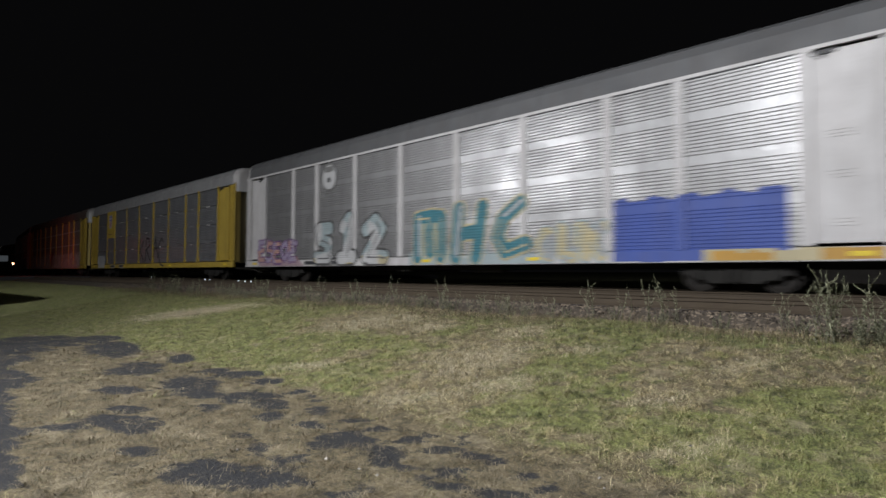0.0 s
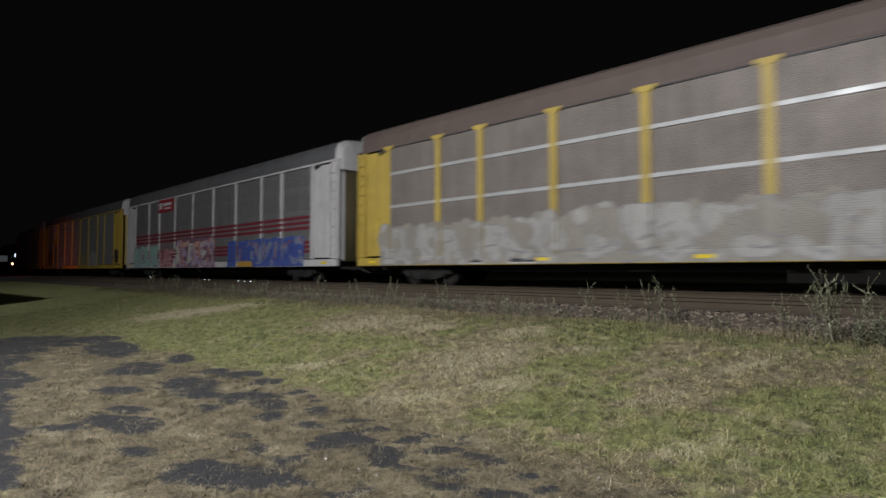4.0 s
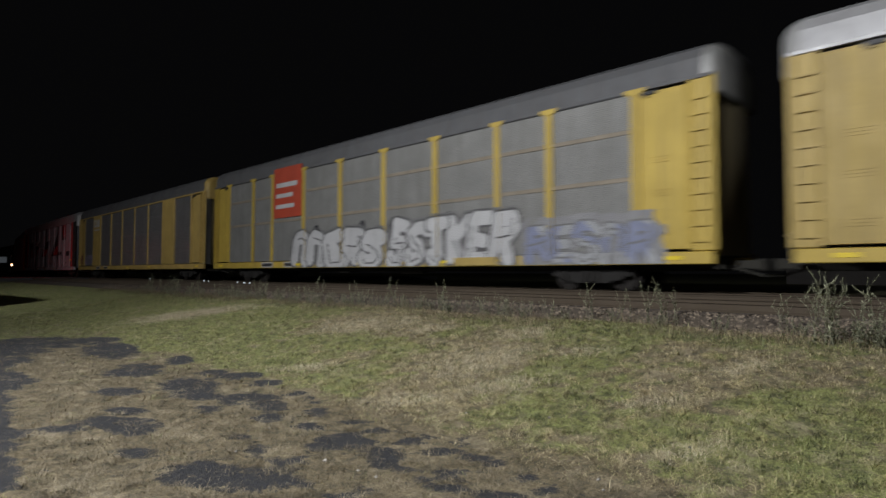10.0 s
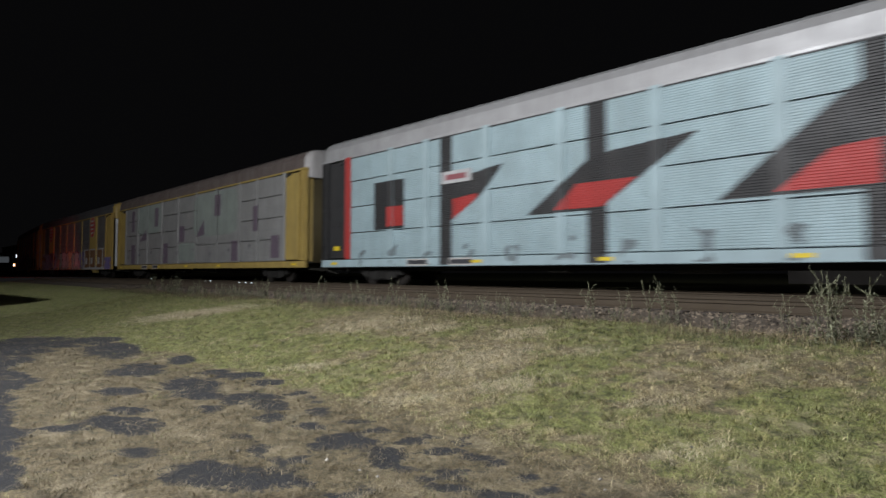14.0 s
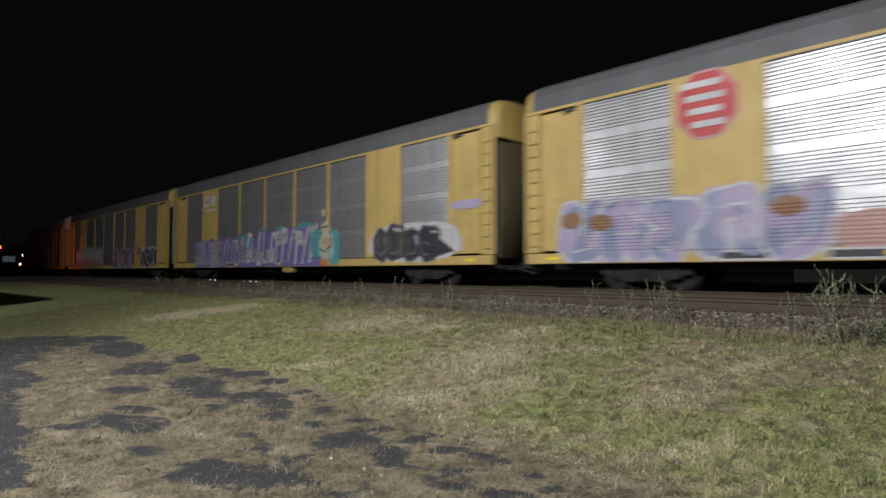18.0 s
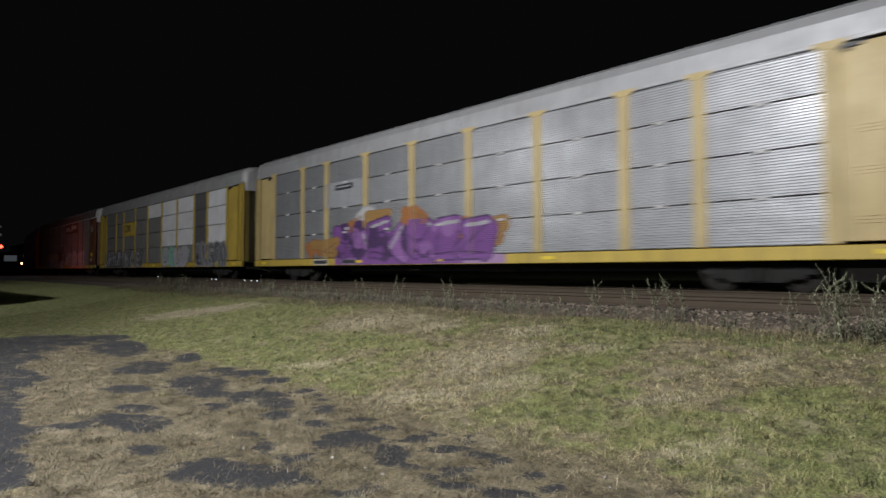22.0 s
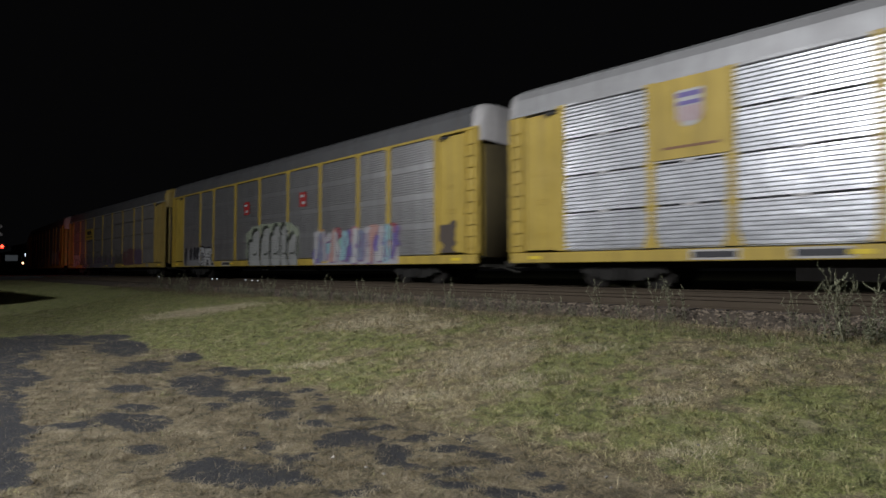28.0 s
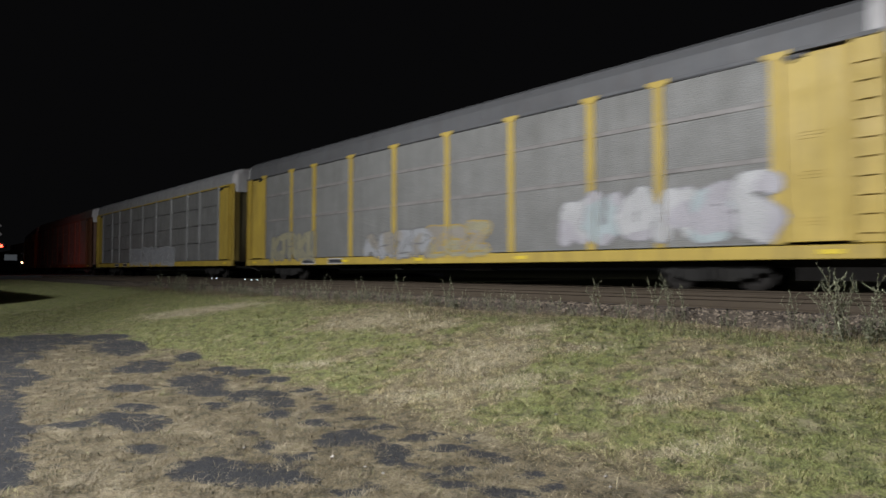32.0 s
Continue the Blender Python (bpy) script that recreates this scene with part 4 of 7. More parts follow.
def sign(car, x, z, w, h, board, bars, label, deep=0.075):
    """A sign board, with bars (x, z, w, h, material) on it, in parts of its width and height."""
    ob = part("sign_board", Shape().box(-w / 2, w / 2, 0, 0.05, -h / 2, h / 2, 0.006), board, car, label, at=(x, -WIDE - deep, z))
    for bx, bz, bw, bh, m in bars:
        part("sign_bar", Shape().box(-bw * w / 2, bw * w / 2, -0.007, 0.0, -bh * h / 2, bh * h / 2, 0.002), m, ob, at=(bx * w / 2, 0, bz * h / 2))
    return ob


def emblem(car, x, z, outlines, label, deep=0.08):
    """A flat painted emblem of plain outlines, (points, material), one over the other."""
    base = None
    for i, (pts, m) in enumerate(outlines):
        base_ob = part("emblem" if base is None else "emblem_field", Shape().slab(pts, -0.004, 0.004), m, base or car, label if base is None else "", at=(x, -WIDE - deep, z) if base is None else (0, -0.006 * i, 0))
        base = base or base_ob


def block(x0, x1, z0, z1, lean=0.0):
    return [(x0, z0), (x1, z0), (x1 + lean, z1), (x0 + lean, z1)]


def rounded(r, n, squash=1.0, turn=0.0):
    return [(r * math.cos(2 * math.pi * (i + turn) / n), r * squash * math.sin(2 * math.pi * (i + turn) / n)) for i in range(n)]
# ---- the cars of the train, first to last ----
PASS = [0.87, 2.56, 4.29, 5.99, 7.69, 9.37, 11.07, 12.78, 14.44, 16.13, 17.80, 19.49, 21.15, 22.82, 24.51, 26.18, 27.85, 29.51, 31.18, 32.85, 34.57, 36.20, 37.9, 39.6]


def run(t):
    """How far the train has run at t seconds: a little faster all the time."""
    return 16.7 * t + 0.007 * t * t


def tint(name, r, g, b):
    return paint("spray_" + name, (r * 0.86, g * 0.86, b * 0.84), 0.55, 0, 0.3, (0.12, 0.1, 0.085))


BLUE_S, TEAL_S, MINT_S, PALE_S, INK = tint("blue", 0.06, 0.11, 0.42), tint("teal", 0.06, 0.24, 0.3), tint("mint", 0.33, 0.58, 0.5), tint("white", 0.62, 0.62, 0.63), tint("ink", 0.025, 0.025, 0.035)
PINK_S, ROSE_S, PURPLE_S, VIOLET_S, ORANGE_S = tint("pink", 0.6, 0.32, 0.36), tint("rose", 0.36, 0.1, 0.12), tint("purple", 0.25, 0.09, 0.35), tint("violet", 0.2, 0.16, 0.46), tint("orange", 0.62, 0.2, 0.04)
SILVER_S, BROWN_S, LILAC_S, SKY_S, CREAM_S = tint("silver", 0.42, 0.43, 0.45), tint("brown", 0.3, 0.15, 0.07), tint("lilac", 0.45, 0.38, 0.55), tint("sky", 0.35, 0.58, 0.65), tint("cream", 0.6, 0.52, 0.32)
GREY_S, RED_S, AQUA_S, MAUVE_S = tint("grey", 0.2, 0.2, 0.2), tint("red", 0.5, 0.03, 0.03), tint("aqua", 0.1, 0.36, 0.38), tint("mauve", 0.2, 0.13, 0.19)
ORCHID_S, AMBER_S = tint("orchid", 0.36, 0.16, 0.46), tint("amber", 0.6, 0.33, 0.05)
PEACH_S = tint("peach", 0.55, 0.34, 0.17)
DUST_S, FADED_S = tint("dusty_white", 0.36, 0.33, 0.28), tint("faded_cream", 0.4, 0.37, 0.24)
ROOF_PATCHY = paint("patched_roof", (0.12, 0.09, 0.08), 0.6, 0.1, 0.6, (0.26, 0.24, 0.22), rust=0.3)
STEEL_DARK = paint("dark_steel", (0.2, 0.2, 0.21), 0.5, 0.5, 0.35)
STEEL_GREY = paint("weathered_steel", (0.43, 0.427, 0.425), 0.35, 0.7, 0.45, (0.14, 0.13, 0.12), warp=0.025)
STEEL_FADED = paint("faded_grey_steel", (0.27, 0.255, 0.24), 0.6, 0.2, 0.55, (0.1, 0.085, 0.07))
STEEL_MATT, STEEL_TAN = paint("matt_grey_steel", (0.26, 0.26, 0.245), 0.57, 0.3, 0.45, (0.11, 0.1, 0.08)), paint("tan_rail_steel", (0.27, 0.23, 0.17), 0.6, 0.1, 0.4)
YELLOW_PALE = paint("pale_yellow_paint", (0.55, 0.42, 0.18), 0.5, 0, 0.35)
RIB_PALE = paint("pale_roof_patch", (0.27, 0.26, 0.24), 0.6, 0.1, 0.6)
STEEL_AGED, ROOF_OXIDE = paint("aged_steel", (0.31, 0.3, 0.275), 0.58, 0.25, 0.45, (0.13, 0.11, 0.09)), paint("oxide_roof", (0.075, 0.045, 0.04), 0.65, 0.05, 0.4)
STEEL_SATIN = paint("satin_steel", (0.38, 0.385, 0.39), 0.4, 0.58, 0.35, (0.15, 0.14, 0.13), warp=0.025)
FLAT_Y = (CN_YELLOW,)
WIDE_Y = {1: FLAT_Y, 7: FLAT_Y}
CN_CAR = dict(trim=CN_YELLOW, panel=STEEL_GREY, make="belted", roof=ROOF_GREY, hood=CN_YELLOW, edge=STEEL_PALE, wide=0.2, plates=WIDE_Y)
STEEL_WHITE = paint("whitened_steel", (0.8, 0.8, 0.8), 0.42, 0.1, 0.2, (0.25, 0.23, 0.2))
MIXED = {8: STEEL_WHITE, 7: STEEL_DARK, 6: STEEL_WHITE, 5: STEEL_WHITE, (4, 3): STEEL_WHITE, (5, 0): STEEL_DULL, (8, 0): STEEL_DARK, (7, 0): STEEL_DARK, (6, 0): STEEL_DULL, (3, 1): STEEL_DULL, (2, 3): STEEL_DULL, (1, 2): STEEL_DULL, (2, 2): (YELLOW,)}

CARS = [
    (dict(trim=WHITE, panel=STEEL_GREY, make="belted", roof=ROOF_GREY, hood=WHITE), "white autorack car with belted steel sides and bright graffiti"),
    (dict(panel=STEEL, roof=ROOF_PALE, header=ROOF_PALE, clip=WHITE, style="gusset", wide=0.2), "yellow autorack car with shiny ribbed steel sides and dark scrawl"),
    (dict(panel=STEEL_BROWN, roof=ROOF_BROWN, make="mesh", style="capped", hood=STEEL_PALE, header=ROOF_BROWN, belt=STEEL_PALE), "yellow autorack car with grimy grey-brown sides and white graffiti"),
    (dict(trim=WHITE, panel=STEEL_GREY, make="belted", roof=ROOF_GREY, hood=WHITE), "silver-white autorack car with maroon stripes and colourful graffiti"),
    (dict(panel=STEEL_DULL, make="belted", roof=ROOF_GREY), "yellow autorack car with dull grey belted sides and faded graffiti"),
    (dict(panel=STEEL, roof=ROOF_PALE, header=ROOF_PALE, clip=WHITE, style="gusset", trim=YELLOW_OLD, sill=YELLOW, wide=0.2, hood=STEEL_PALE, pads=(-0.6, 3.45)), "yellow autorack car with shiny ribbed sides and mint overpaint"),
    (dict(panel=STEEL_MATT, make="mesh", style="capped", roof=ROOF_GREY, header=ROOF_GREY, belt=STEEL_TAN, hood=STEEL_DULL), "yellow autorack car with a red sign and white graffiti"),
    (CN_CAR, "broad yellow autorack car with belted steel windows"),
    (dict(trim=BLACK, post=PALE_BLUE, sill=PALE_BLUE, panel=PALE_BLUE, make="fine", header=ROOF_PALE, roof=ROOF_PALE, hood=STEEL_PALE, wide=0.3, first=RED), "autorack car painted over with huge pale blue block letters"),
    (dict(panel=STEEL_PALE, make="fine", post=STEEL_PALE, roof=ROOF_PATCHY, trim=YELLOW_OLD), "yellow autorack car with pale green-grey sides and purple blocks"),
    (dict(CN_CAR, pads=(8.0,)), "yellow autorack car with round red emblems and long graffiti"),
    (dict(CN_CAR, pads=(0.65,)), "yellow autorack car with violet and black graffiti along its side"),
    (dict(CN_CAR), "broad yellow autorack car with orange and violet graffiti"),
    (dict(panel=STEEL_SATIN, make="fine", roof=ROOF_PALE, trim=YELLOW_OLD, post=YELLOW_PALE, door=YELLOW_PALE, header=ROOF_PALE, clip=WHITE, style="capped", sill=YELLOW, wide=0.3), "yellow autorack car with ribbed steel sides and purple graffiti"),
    (dict(panel=STEEL_DULL, make="fine", roof=ROOF_PALE, header=ROOF_PALE, plates=MIXED, wide=0.22), "yellow autorack car with a patchwork of grey side plates"),
    (dict(trim=BROWN, panel=STEEL_AGED, make="fine", roof=ROOF_OXIDE, header=WHITE, sill=YELLOW_OLD, hood=WHITE, wide=0.2, rib=RIB_PALE, clip=STEEL_PALE, end=BROWN), "oxide brown autorack car with pale grey ribbed sides"),
    (dict(panel=STEEL, roof=ROOF_PALE, header=ROOF_PALE, clip=WHITE, style="gusset", wide=0.22), "yellow autorack car with shiny ribbed sides and a yellow sign"),
    (dict(panel=STEEL_GREY, make="belted", style="capped", roof=ROOF_GREY), "yellow autorack car with belted sides, small red marks and graffiti"),
    (dict(panel=STEEL_FADED, make="fine", style="capped", roof=ROOF_GREY, trim=YELLOW_OLD, hood=YELLOW_OLD, header=STEEL_PALE), "yellow autorack car with finely ribbed grey sides and a yellow sign"),
    (dict(panel=STEEL_MATT, make="mesh", style="capped", roof=ROOF_GREY, header=ROOF_GREY, belt=STEEL_FADED), "yellow autorack car with dull grey sides and white bubble graffiti"),
    (dict(panel=STEEL_DULL, make="fine", roof=ROOF_PALE, post=STEEL_PALE), "yellow autorack car with grey posts and a pale roof"),
    (dict(trim=BROWN, panel=STEEL_BROWN, make="fine", roof=ROOF_BROWN), "oxide brown autorack car far down the train"),
    (dict(panel=STEEL_BROWN, make="fine", roof=ROOF_GREY), "grimy autorack car at the far end of the train"),
]
TRAIN = [autorack(look_of, label) for look_of, label in CARS]


def shield(car, x, z, w, h, size=0.27):
    """A yellow board with a striped shield painted on it."""
    sign(car, x, z, w, h, YELLOW, [(0, -0.72, 0.7, 0.035, BROWN_S)], "yellow sign board with a striped shield", 0.085)
    k = w * size
    out = [(-k, k * 1.2), (-k * 0.6, k * 1.35), (0, k * 1.25), (k * 0.6, k * 1.35), (k, k * 1.2), (k * 0.92, -k * 0.8), (k * 0.5, -k * 1.3), (0, -k * 1.5), (-k * 0.5, -k * 1.3), (-k * 0.92, -k * 0.8)]
    fields = [(out, PALE_S), (block(-k * 0.92, k * 0.92, k * 0.75, k * 1.12), VIOLET_S), (block(-k * 0.9, k * 0.9, k * 0.15, k * 0.45), VIOLET_S)]
    fields += [(block(k * (-0.75 + 0.36 * i), k * (-0.6 + 0.36 * i), -k * 1.1, k * 0.05), PINK_S) for i in range(5)]
    emblem(car, x, z + 0.12 * h, fields, "pale shield with violet and pink stripes", 0.096)


def bent_logo(car, x, z, k, m):
    """A plain ring and a slanted field in the place of a line's mark."""
    emblem(car, x - 0.5 * k, z, [(block(-0.45 * k, 0.4 * k, -0.36 * k, -0.2 * k), m), (block(-0.45 * k, -0.27 * k, -0.2 * k, 0.36 * k), m), (block(0.22 * k, 0.4 * k, -0.2 * k, 0.36 * k), m), (block(-0.45 * k, 0.4 * k, 0.2 * k, 0.36 * k), m)], "plain white ring mark", 0.068)
    emblem(car, x + 0.5 * k, z, [(block(-0.4 * k, 0.05 * k, -0.36 * k, 0.36 * k), m), (block(0.1 * k, 0.4 * k, -0.36 * k, 0.36 * k), m)], "plain white block mark", 0.068)


def octagon(car, x, z, r):
    fields = [(rounded(r, 8, 1.15, 0.5), PINK_S), (rounded(r * 0.93, 8, 1.15, 0.5), RED)]
    fields += [(block(r * (-0.75 + 0.1 * i), r * (0.45 + 0.08 * (i % 2)), r * (0.55 - 0.42 * i), r * (0.75 - 0.42 * i)), PALE_S) for i in range(4)]
    emblem(car, x, z, fields, "red octagon with white bars", 0.068)


# white car with blue block, teal letters and a round mark
LILAC_WHITE, SMOKE_S, PLUM_S, DUSK_S = tint("lilac_white", 0.52, 0.5, 0.54), tint("smoke", 0.3, 0.3, 0.31), tint("plum", 0.22, 0.12, 0.26), tint("dusk_blue", 0.27, 0.3, 0.44)
ICE_S, SALMON_S, PEARL_S = tint("ice_blue", 0.4, 0.48, 0.5), tint("salmon", 0.6, 0.36, 0.32), tint("pearl", 0.47, 0.455, 0.43)
c = TRAIN[0]
field(c, "pale blue and cream overpaint behind the letters", ICE_S, -0.9, 5.2, 0.74, 1.35, 0.004, 0.2)
throw_up(c, "teal graffiti letters with pale yellow edges", -0.7, 4.6, 0.75, 2.85, TEAL_S, CREAM_S, 3, word="MHC", fat=0.125, edge=0.07, wild=0.02, shine=PALE_S)
throw_up(c, "pale blue graffiti numerals with dark outlines", -7.3, -2.1, 0.75, 2.9, ICE_S, tint("charcoal", 0.09, 0.09, 0.09), 4, word="512", fat=0.15, edge=0.085, wild=0.03, low=[(1.1, CREAM_S)], second=PALE_S)
blot(c, "dark sprayed foot of the numerals", INK, -7.2, -5.4, 0.74, 1.1)
field(c, "pink sprayed field", tint("dusty_pink", 0.46, 0.33, 0.37), -12.1, -8.0, 0.74, 1.15, 0.005, 0.06, 1.5)
throw_up(c, "faded pink graffiti with plum edges", -12.2, -8.6, 0.95, 2.0, LILAC_S, PLUM_S, 5, shapes=(COMB, BEND, COMB, RING, COMB), fat=0.13, edge=0.07, second=SALMON_S)
sprayed(c, "graffiti_field", "solid blue sprayed block", [(lambda x, z: z < 2.36 + 0.06 * np.sin(7 * x) + 0.03 * np.sin(17 * x), BLUE_S)], (7.2, 11.3, 0.76, 2.45))
blot(c, "drip of blue paint", BLUE_S, 7.9, 8.6, 0.74, 1.0)
throw_up(c, "small cream graffiti with pale blue edges", 4.7, 7.0, 0.76, 1.9, CREAM_S, ICE_S, 8, letters=3, second=SILVER_S)
emblem(c, -6.06, 4.55, [(rounded(0.58, 20, 1.1), GREY_S), (rounded(0.48, 20, 1.1), PALE_S), (block(-0.3, 0.3, 0.22, 0.46), GREY_S), (block(-0.1, 0.1, -0.22, -0.02), INK)], "round grey and white mark", 0.03)
sign(c, -6.06, 3.78, 0.7, 0.12, GREY_S, [], "small dark lettering strip", 0.028)
stain(c, "yellow overpaint on the sill", 9.5, 12.4, 0.74, 1.02, CREAM_S, 2.0, 0.2)
field(c, "yellow sprayed strip on the sill", AMBER_S, 11.9, 13.0, 0.76, 1.0, 0.006, 0.01)
field(c, "yellow sprayed strip on the sill", AMBER_S, 9.7, 11.0, 0.76, 0.98, 0.008, 0.02)
# shiny car with a scrawl and a shield
c = TRAIN[1]
shield(c, -8.0, 4.2, 1.95, 2.1, 0.2)
scrawl(c, "thin dark sprayed scrawl", [[(-1.3, 2.75), (-1.2, 1.2)], [(-0.5, 2.6), (-1.15, 1.95), (-0.4, 1.15)], [(0.0, 1.25), (0.1, 2.8), (0.65, 2.75), (0.8, 2.25), (0.15, 2.0), (0.95, 1.25)],
                                       [(1.55, 1.45), (1.9, 2.85), (2.35, 1.4)], [(1.6, 2.0), (2.3, 2.05)], [(3.35, 2.45), (3.0, 2.7), (2.6, 2.3), (2.52, 1.5), (2.85, 0.95), (3.4, 0.85)]], 0.07, tint("dark_grey", 0.055, 0.055, 0.06))
stain(c, "white overpaint", -11.5, -9.6, 0.76, 1.7, PALE_S, 3.0, 0.3)
# grimy car, white along its whole foot
c = TRAIN[2]
field(c, "grey-white sprayed band along the car's foot", DUST_S, -12.1, 11.6, 0.74, 2.3, 0.004, 0.12)
for i in range(6):
    throw_up(c, "white graffiti along the car's foot", -12.0 + 3.95 * i, -8.1 + 3.95 * i, 0.8, 2.15 + 0.06 * (i % 3), PEARL_S, SMOKE_S, 20 + i, wild=0.15, letters=4, fat=0.23, edge=0.03, second=DUST_S)
scrawl(c, "dark sprayed ticks", [[(9.6, 1.9), (10.0, 1.6), (10.4, 1.95)], [(8.7, 1.5), (9.1, 1.3)], [(4.3, 1.2), (4.8, 1.1)]], 0.06, SMOKE_S)
# car with maroon stripes
c = TRAIN[3]
for z in (2.46, 2.7, 2.94, 1.4, 1.6, 1.8):
    sprayed(c, "stripe", "maroon stripe", [(lambda x, zz: abs(x) > 0, MAROON)], (-11.5, 11.5, z - 0.07, z + 0.07), 0.0025)
sign(c, -5.75, 4.82, 2.6, 0.85, paint("crimson_paint", (0.27, 0.022, 0.03), 0.5, 0, 0.15), [(0.15, 0.2, 0.55, 0.22, PALE_S), (0.2, -0.45, 0.4, 0.12, PALE_S), (-0.7, 0.05, 0.17, 0.5, PALE_S)], "red sign with white bars")
throw_up(c, "mint green graffiti with grey gaps", -11.9, -7.0, 0.74, 2.3, MINT_S, SILVER_S, 31, shapes=(BEND, ARCH, CUP, WEDGE), fat=0.22, edge=0.03, second=ICE_S)
throw_up(c, "pink and maroon graffiti", -6.7, -4.5, 0.75, 1.95, PINK_S, ROSE_S, 32, letters=3, fat=0.18)
field(c, "plum sprayed ground with a straight top", MAUVE_S, -4.0, 1.7, 0.74, 2.5, 0.004, 0.03)
throw_up(c, "rose, violet and white block graffiti", -3.95, 1.6, 0.76, 2.42, [PALE_S, SALMON_S], ROSE_S, 33, wild=0.11, shapes=(BOWL, COMB, ARCH, BOWL, COMB, BEND), second=LILAC_S, fat=0.17, shine=CREAM_S, edge=0.04)
field(c, "solid blue sprayed ground", BLUE_S, 3.3, 4.35, 0.74, 2.15, 0.005, 0.05)
field(c, "solid blue sprayed ground", BLUE_S, 4.5, 11.0, 0.74, 2.15, 0.006, 0.04)
throw_up(c, "violet and silver graffiti on the blue", 4.6, 10.8, 0.8, 2.05, DUSK_S, BLUE_S, 34, letters=7, wild=0.16, second=BLUE_S, fat=0.17, shine=ROSE_S, edge=0.03)
field(c, "yellow sprayed strip on the sill", AMBER_S, 4.6, 6.2, 0.74, 1.02, 0.03, 0.02)
# dull car with faded pieces and a shield
c = TRAIN[4]
shield(c, -8.0, 4.25, 1.95, 2.1)
sign(c, -5.45, 4.66, 2.0, 0.2, GREY_S, [], "dark lettering strip", 0.05)
sign(c, -3.2, 4.66, 2.0, 0.2, GREY_S, [], "dark lettering strip", 0.05)
throw_up(c, "faded yellow outlines of graffiti", -11.7, -8.1, 0.95, 2.05, tint("olive_yellow", 0.4, 0.36, 0.1), YELLOW_OLD, 41, shapes=(BOWL, COMB, ARCH, BOWL), fat=0.055, edge=0.02)
blot(c, "faded white sprayed block", DUST_S, -6.1, -4.9, 0.74, 2.1)
throw_up(c, "faded blue-grey graffiti", -6.8, -4.5, 0.95, 1.9, STEEL_PALE, DUSK_S, 42, letters=3, fat=0.12)
blot(c, "faded cream sprayed patch", FADED_S, 0.8, 3.6, 0.95, 2.15, 0.004, 2.4)
throw_up(c, "faded pale graffiti", 0.9, 3.5, 1.0, 2.1, FADED_S, YELLOW_OLD, 43, letters=3, fat=0.17, edge=0.03)
blot(c, "chalky white sprayed patch", SILVER_S, 4.5, 7.2, 0.95, 2.15, 0.0045, 2.6)
throw_up(c, "faded pale graffiti", 4.7, 7.0, 0.9, 2.1, PEARL_S, DUST_S, 44, letters=3, fat=0.18)
stain(c, "black soot mark on the door", 11.7, 12.8, 1.2, 2.4, INK, 3.0, 0.5, 2.6)
# shiny car with a dark mark and mint overpaint
c = TRAIN[5]
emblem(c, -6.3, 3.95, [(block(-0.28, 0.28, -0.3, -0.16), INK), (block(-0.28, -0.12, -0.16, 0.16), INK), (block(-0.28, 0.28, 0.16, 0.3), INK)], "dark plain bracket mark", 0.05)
emblem(c, -5.75, 3.95, [(block(-0.2, 0.2, -0.3, -0.16, -0.04), INK), (block(-0.2, 0.2, 0.16, 0.3), INK), (block(-0.2, 0.2, -0.07, 0.07), INK)], "dark plain bar mark", 0.05)
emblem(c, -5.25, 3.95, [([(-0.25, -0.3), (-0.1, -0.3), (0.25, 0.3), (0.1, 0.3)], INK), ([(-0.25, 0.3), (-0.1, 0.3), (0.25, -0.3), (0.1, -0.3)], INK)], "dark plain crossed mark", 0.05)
SOFT_MINT = tint("soft_mint", 0.47, 0.6, 0.57)
field(c, "pale mint overpaint", SOFT_MINT, -6.5, -0.5, 1.04, 1.65, 0.005, 0.14)
field(c, "pale mint overpaint on the sill", SOFT_MINT, -5.4, 0.9, 0.74, 1.04, 0.006, 0.0, 2.6)
throw_up(c, "pale mint graffiti", -6.6, -2.6, 1.04, 1.8, SOFT_MINT, STEEL_PALE, 53, letters=4, fat=0.2, edge=0.03)
# dull car with a red sign
c = TRAIN[6]
sign(c, -5.6, 4.3, 2.45, 2.4, paint("orange_red_paint", (0.45, 0.06, 0.025), 0.5, 0, 0.15), [(-0.05, 0.3, 0.75, 0.09, PALE_S), (-0.2, -0.12, 0.6, 0.08, PALE_S), (-0.15, -0.55, 0.65, 0.08, PALE_S)], "red sign with three white bars", 0.065)
SHADOW_GREY = tint("shadow_grey", 0.1, 0.1, 0.105)
for x, k in ((-3.2, 0.25), (2.0, 0.3), (4.9, 0.3), (0.1, 0.25)):
    blot(c, "dark sprayed shadow between the bubbles", INK, x - k, x + k, 1.9, 2.6, 0.004, 2.0)
throw_up(c, "white bubble graffiti with dark shadow", -5.1, 1.4, 0.74, 2.4, PALE_S, SHADOW_GREY, 61, wild=0.09, shapes=(ARCH, ARCH, COMB, BOWL, BEND), cloud=GREY_S, fat=0.23, edge=0.07, slant=0.4, halo=0.08)
throw_up(c, "white bubble graffiti with dark shadow", 1.8, 7.8, 0.74, 2.5, PALE_S, SHADOW_GREY, 62, wild=0.09, shapes=(BEND, BEND, HOOK, WEDGE, COMB, BOWL), cloud=GREY_S, fat=0.23, edge=0.07, slant=0.4, halo=0.08)
throw_up(c, "faded lilac graffiti", 8.2, 12.2, 0.75, 1.95, DUSK_S, GREY_S, 63, letters=5, second=SILVER_S, fat=0.17, cloud=SMOKE_S)
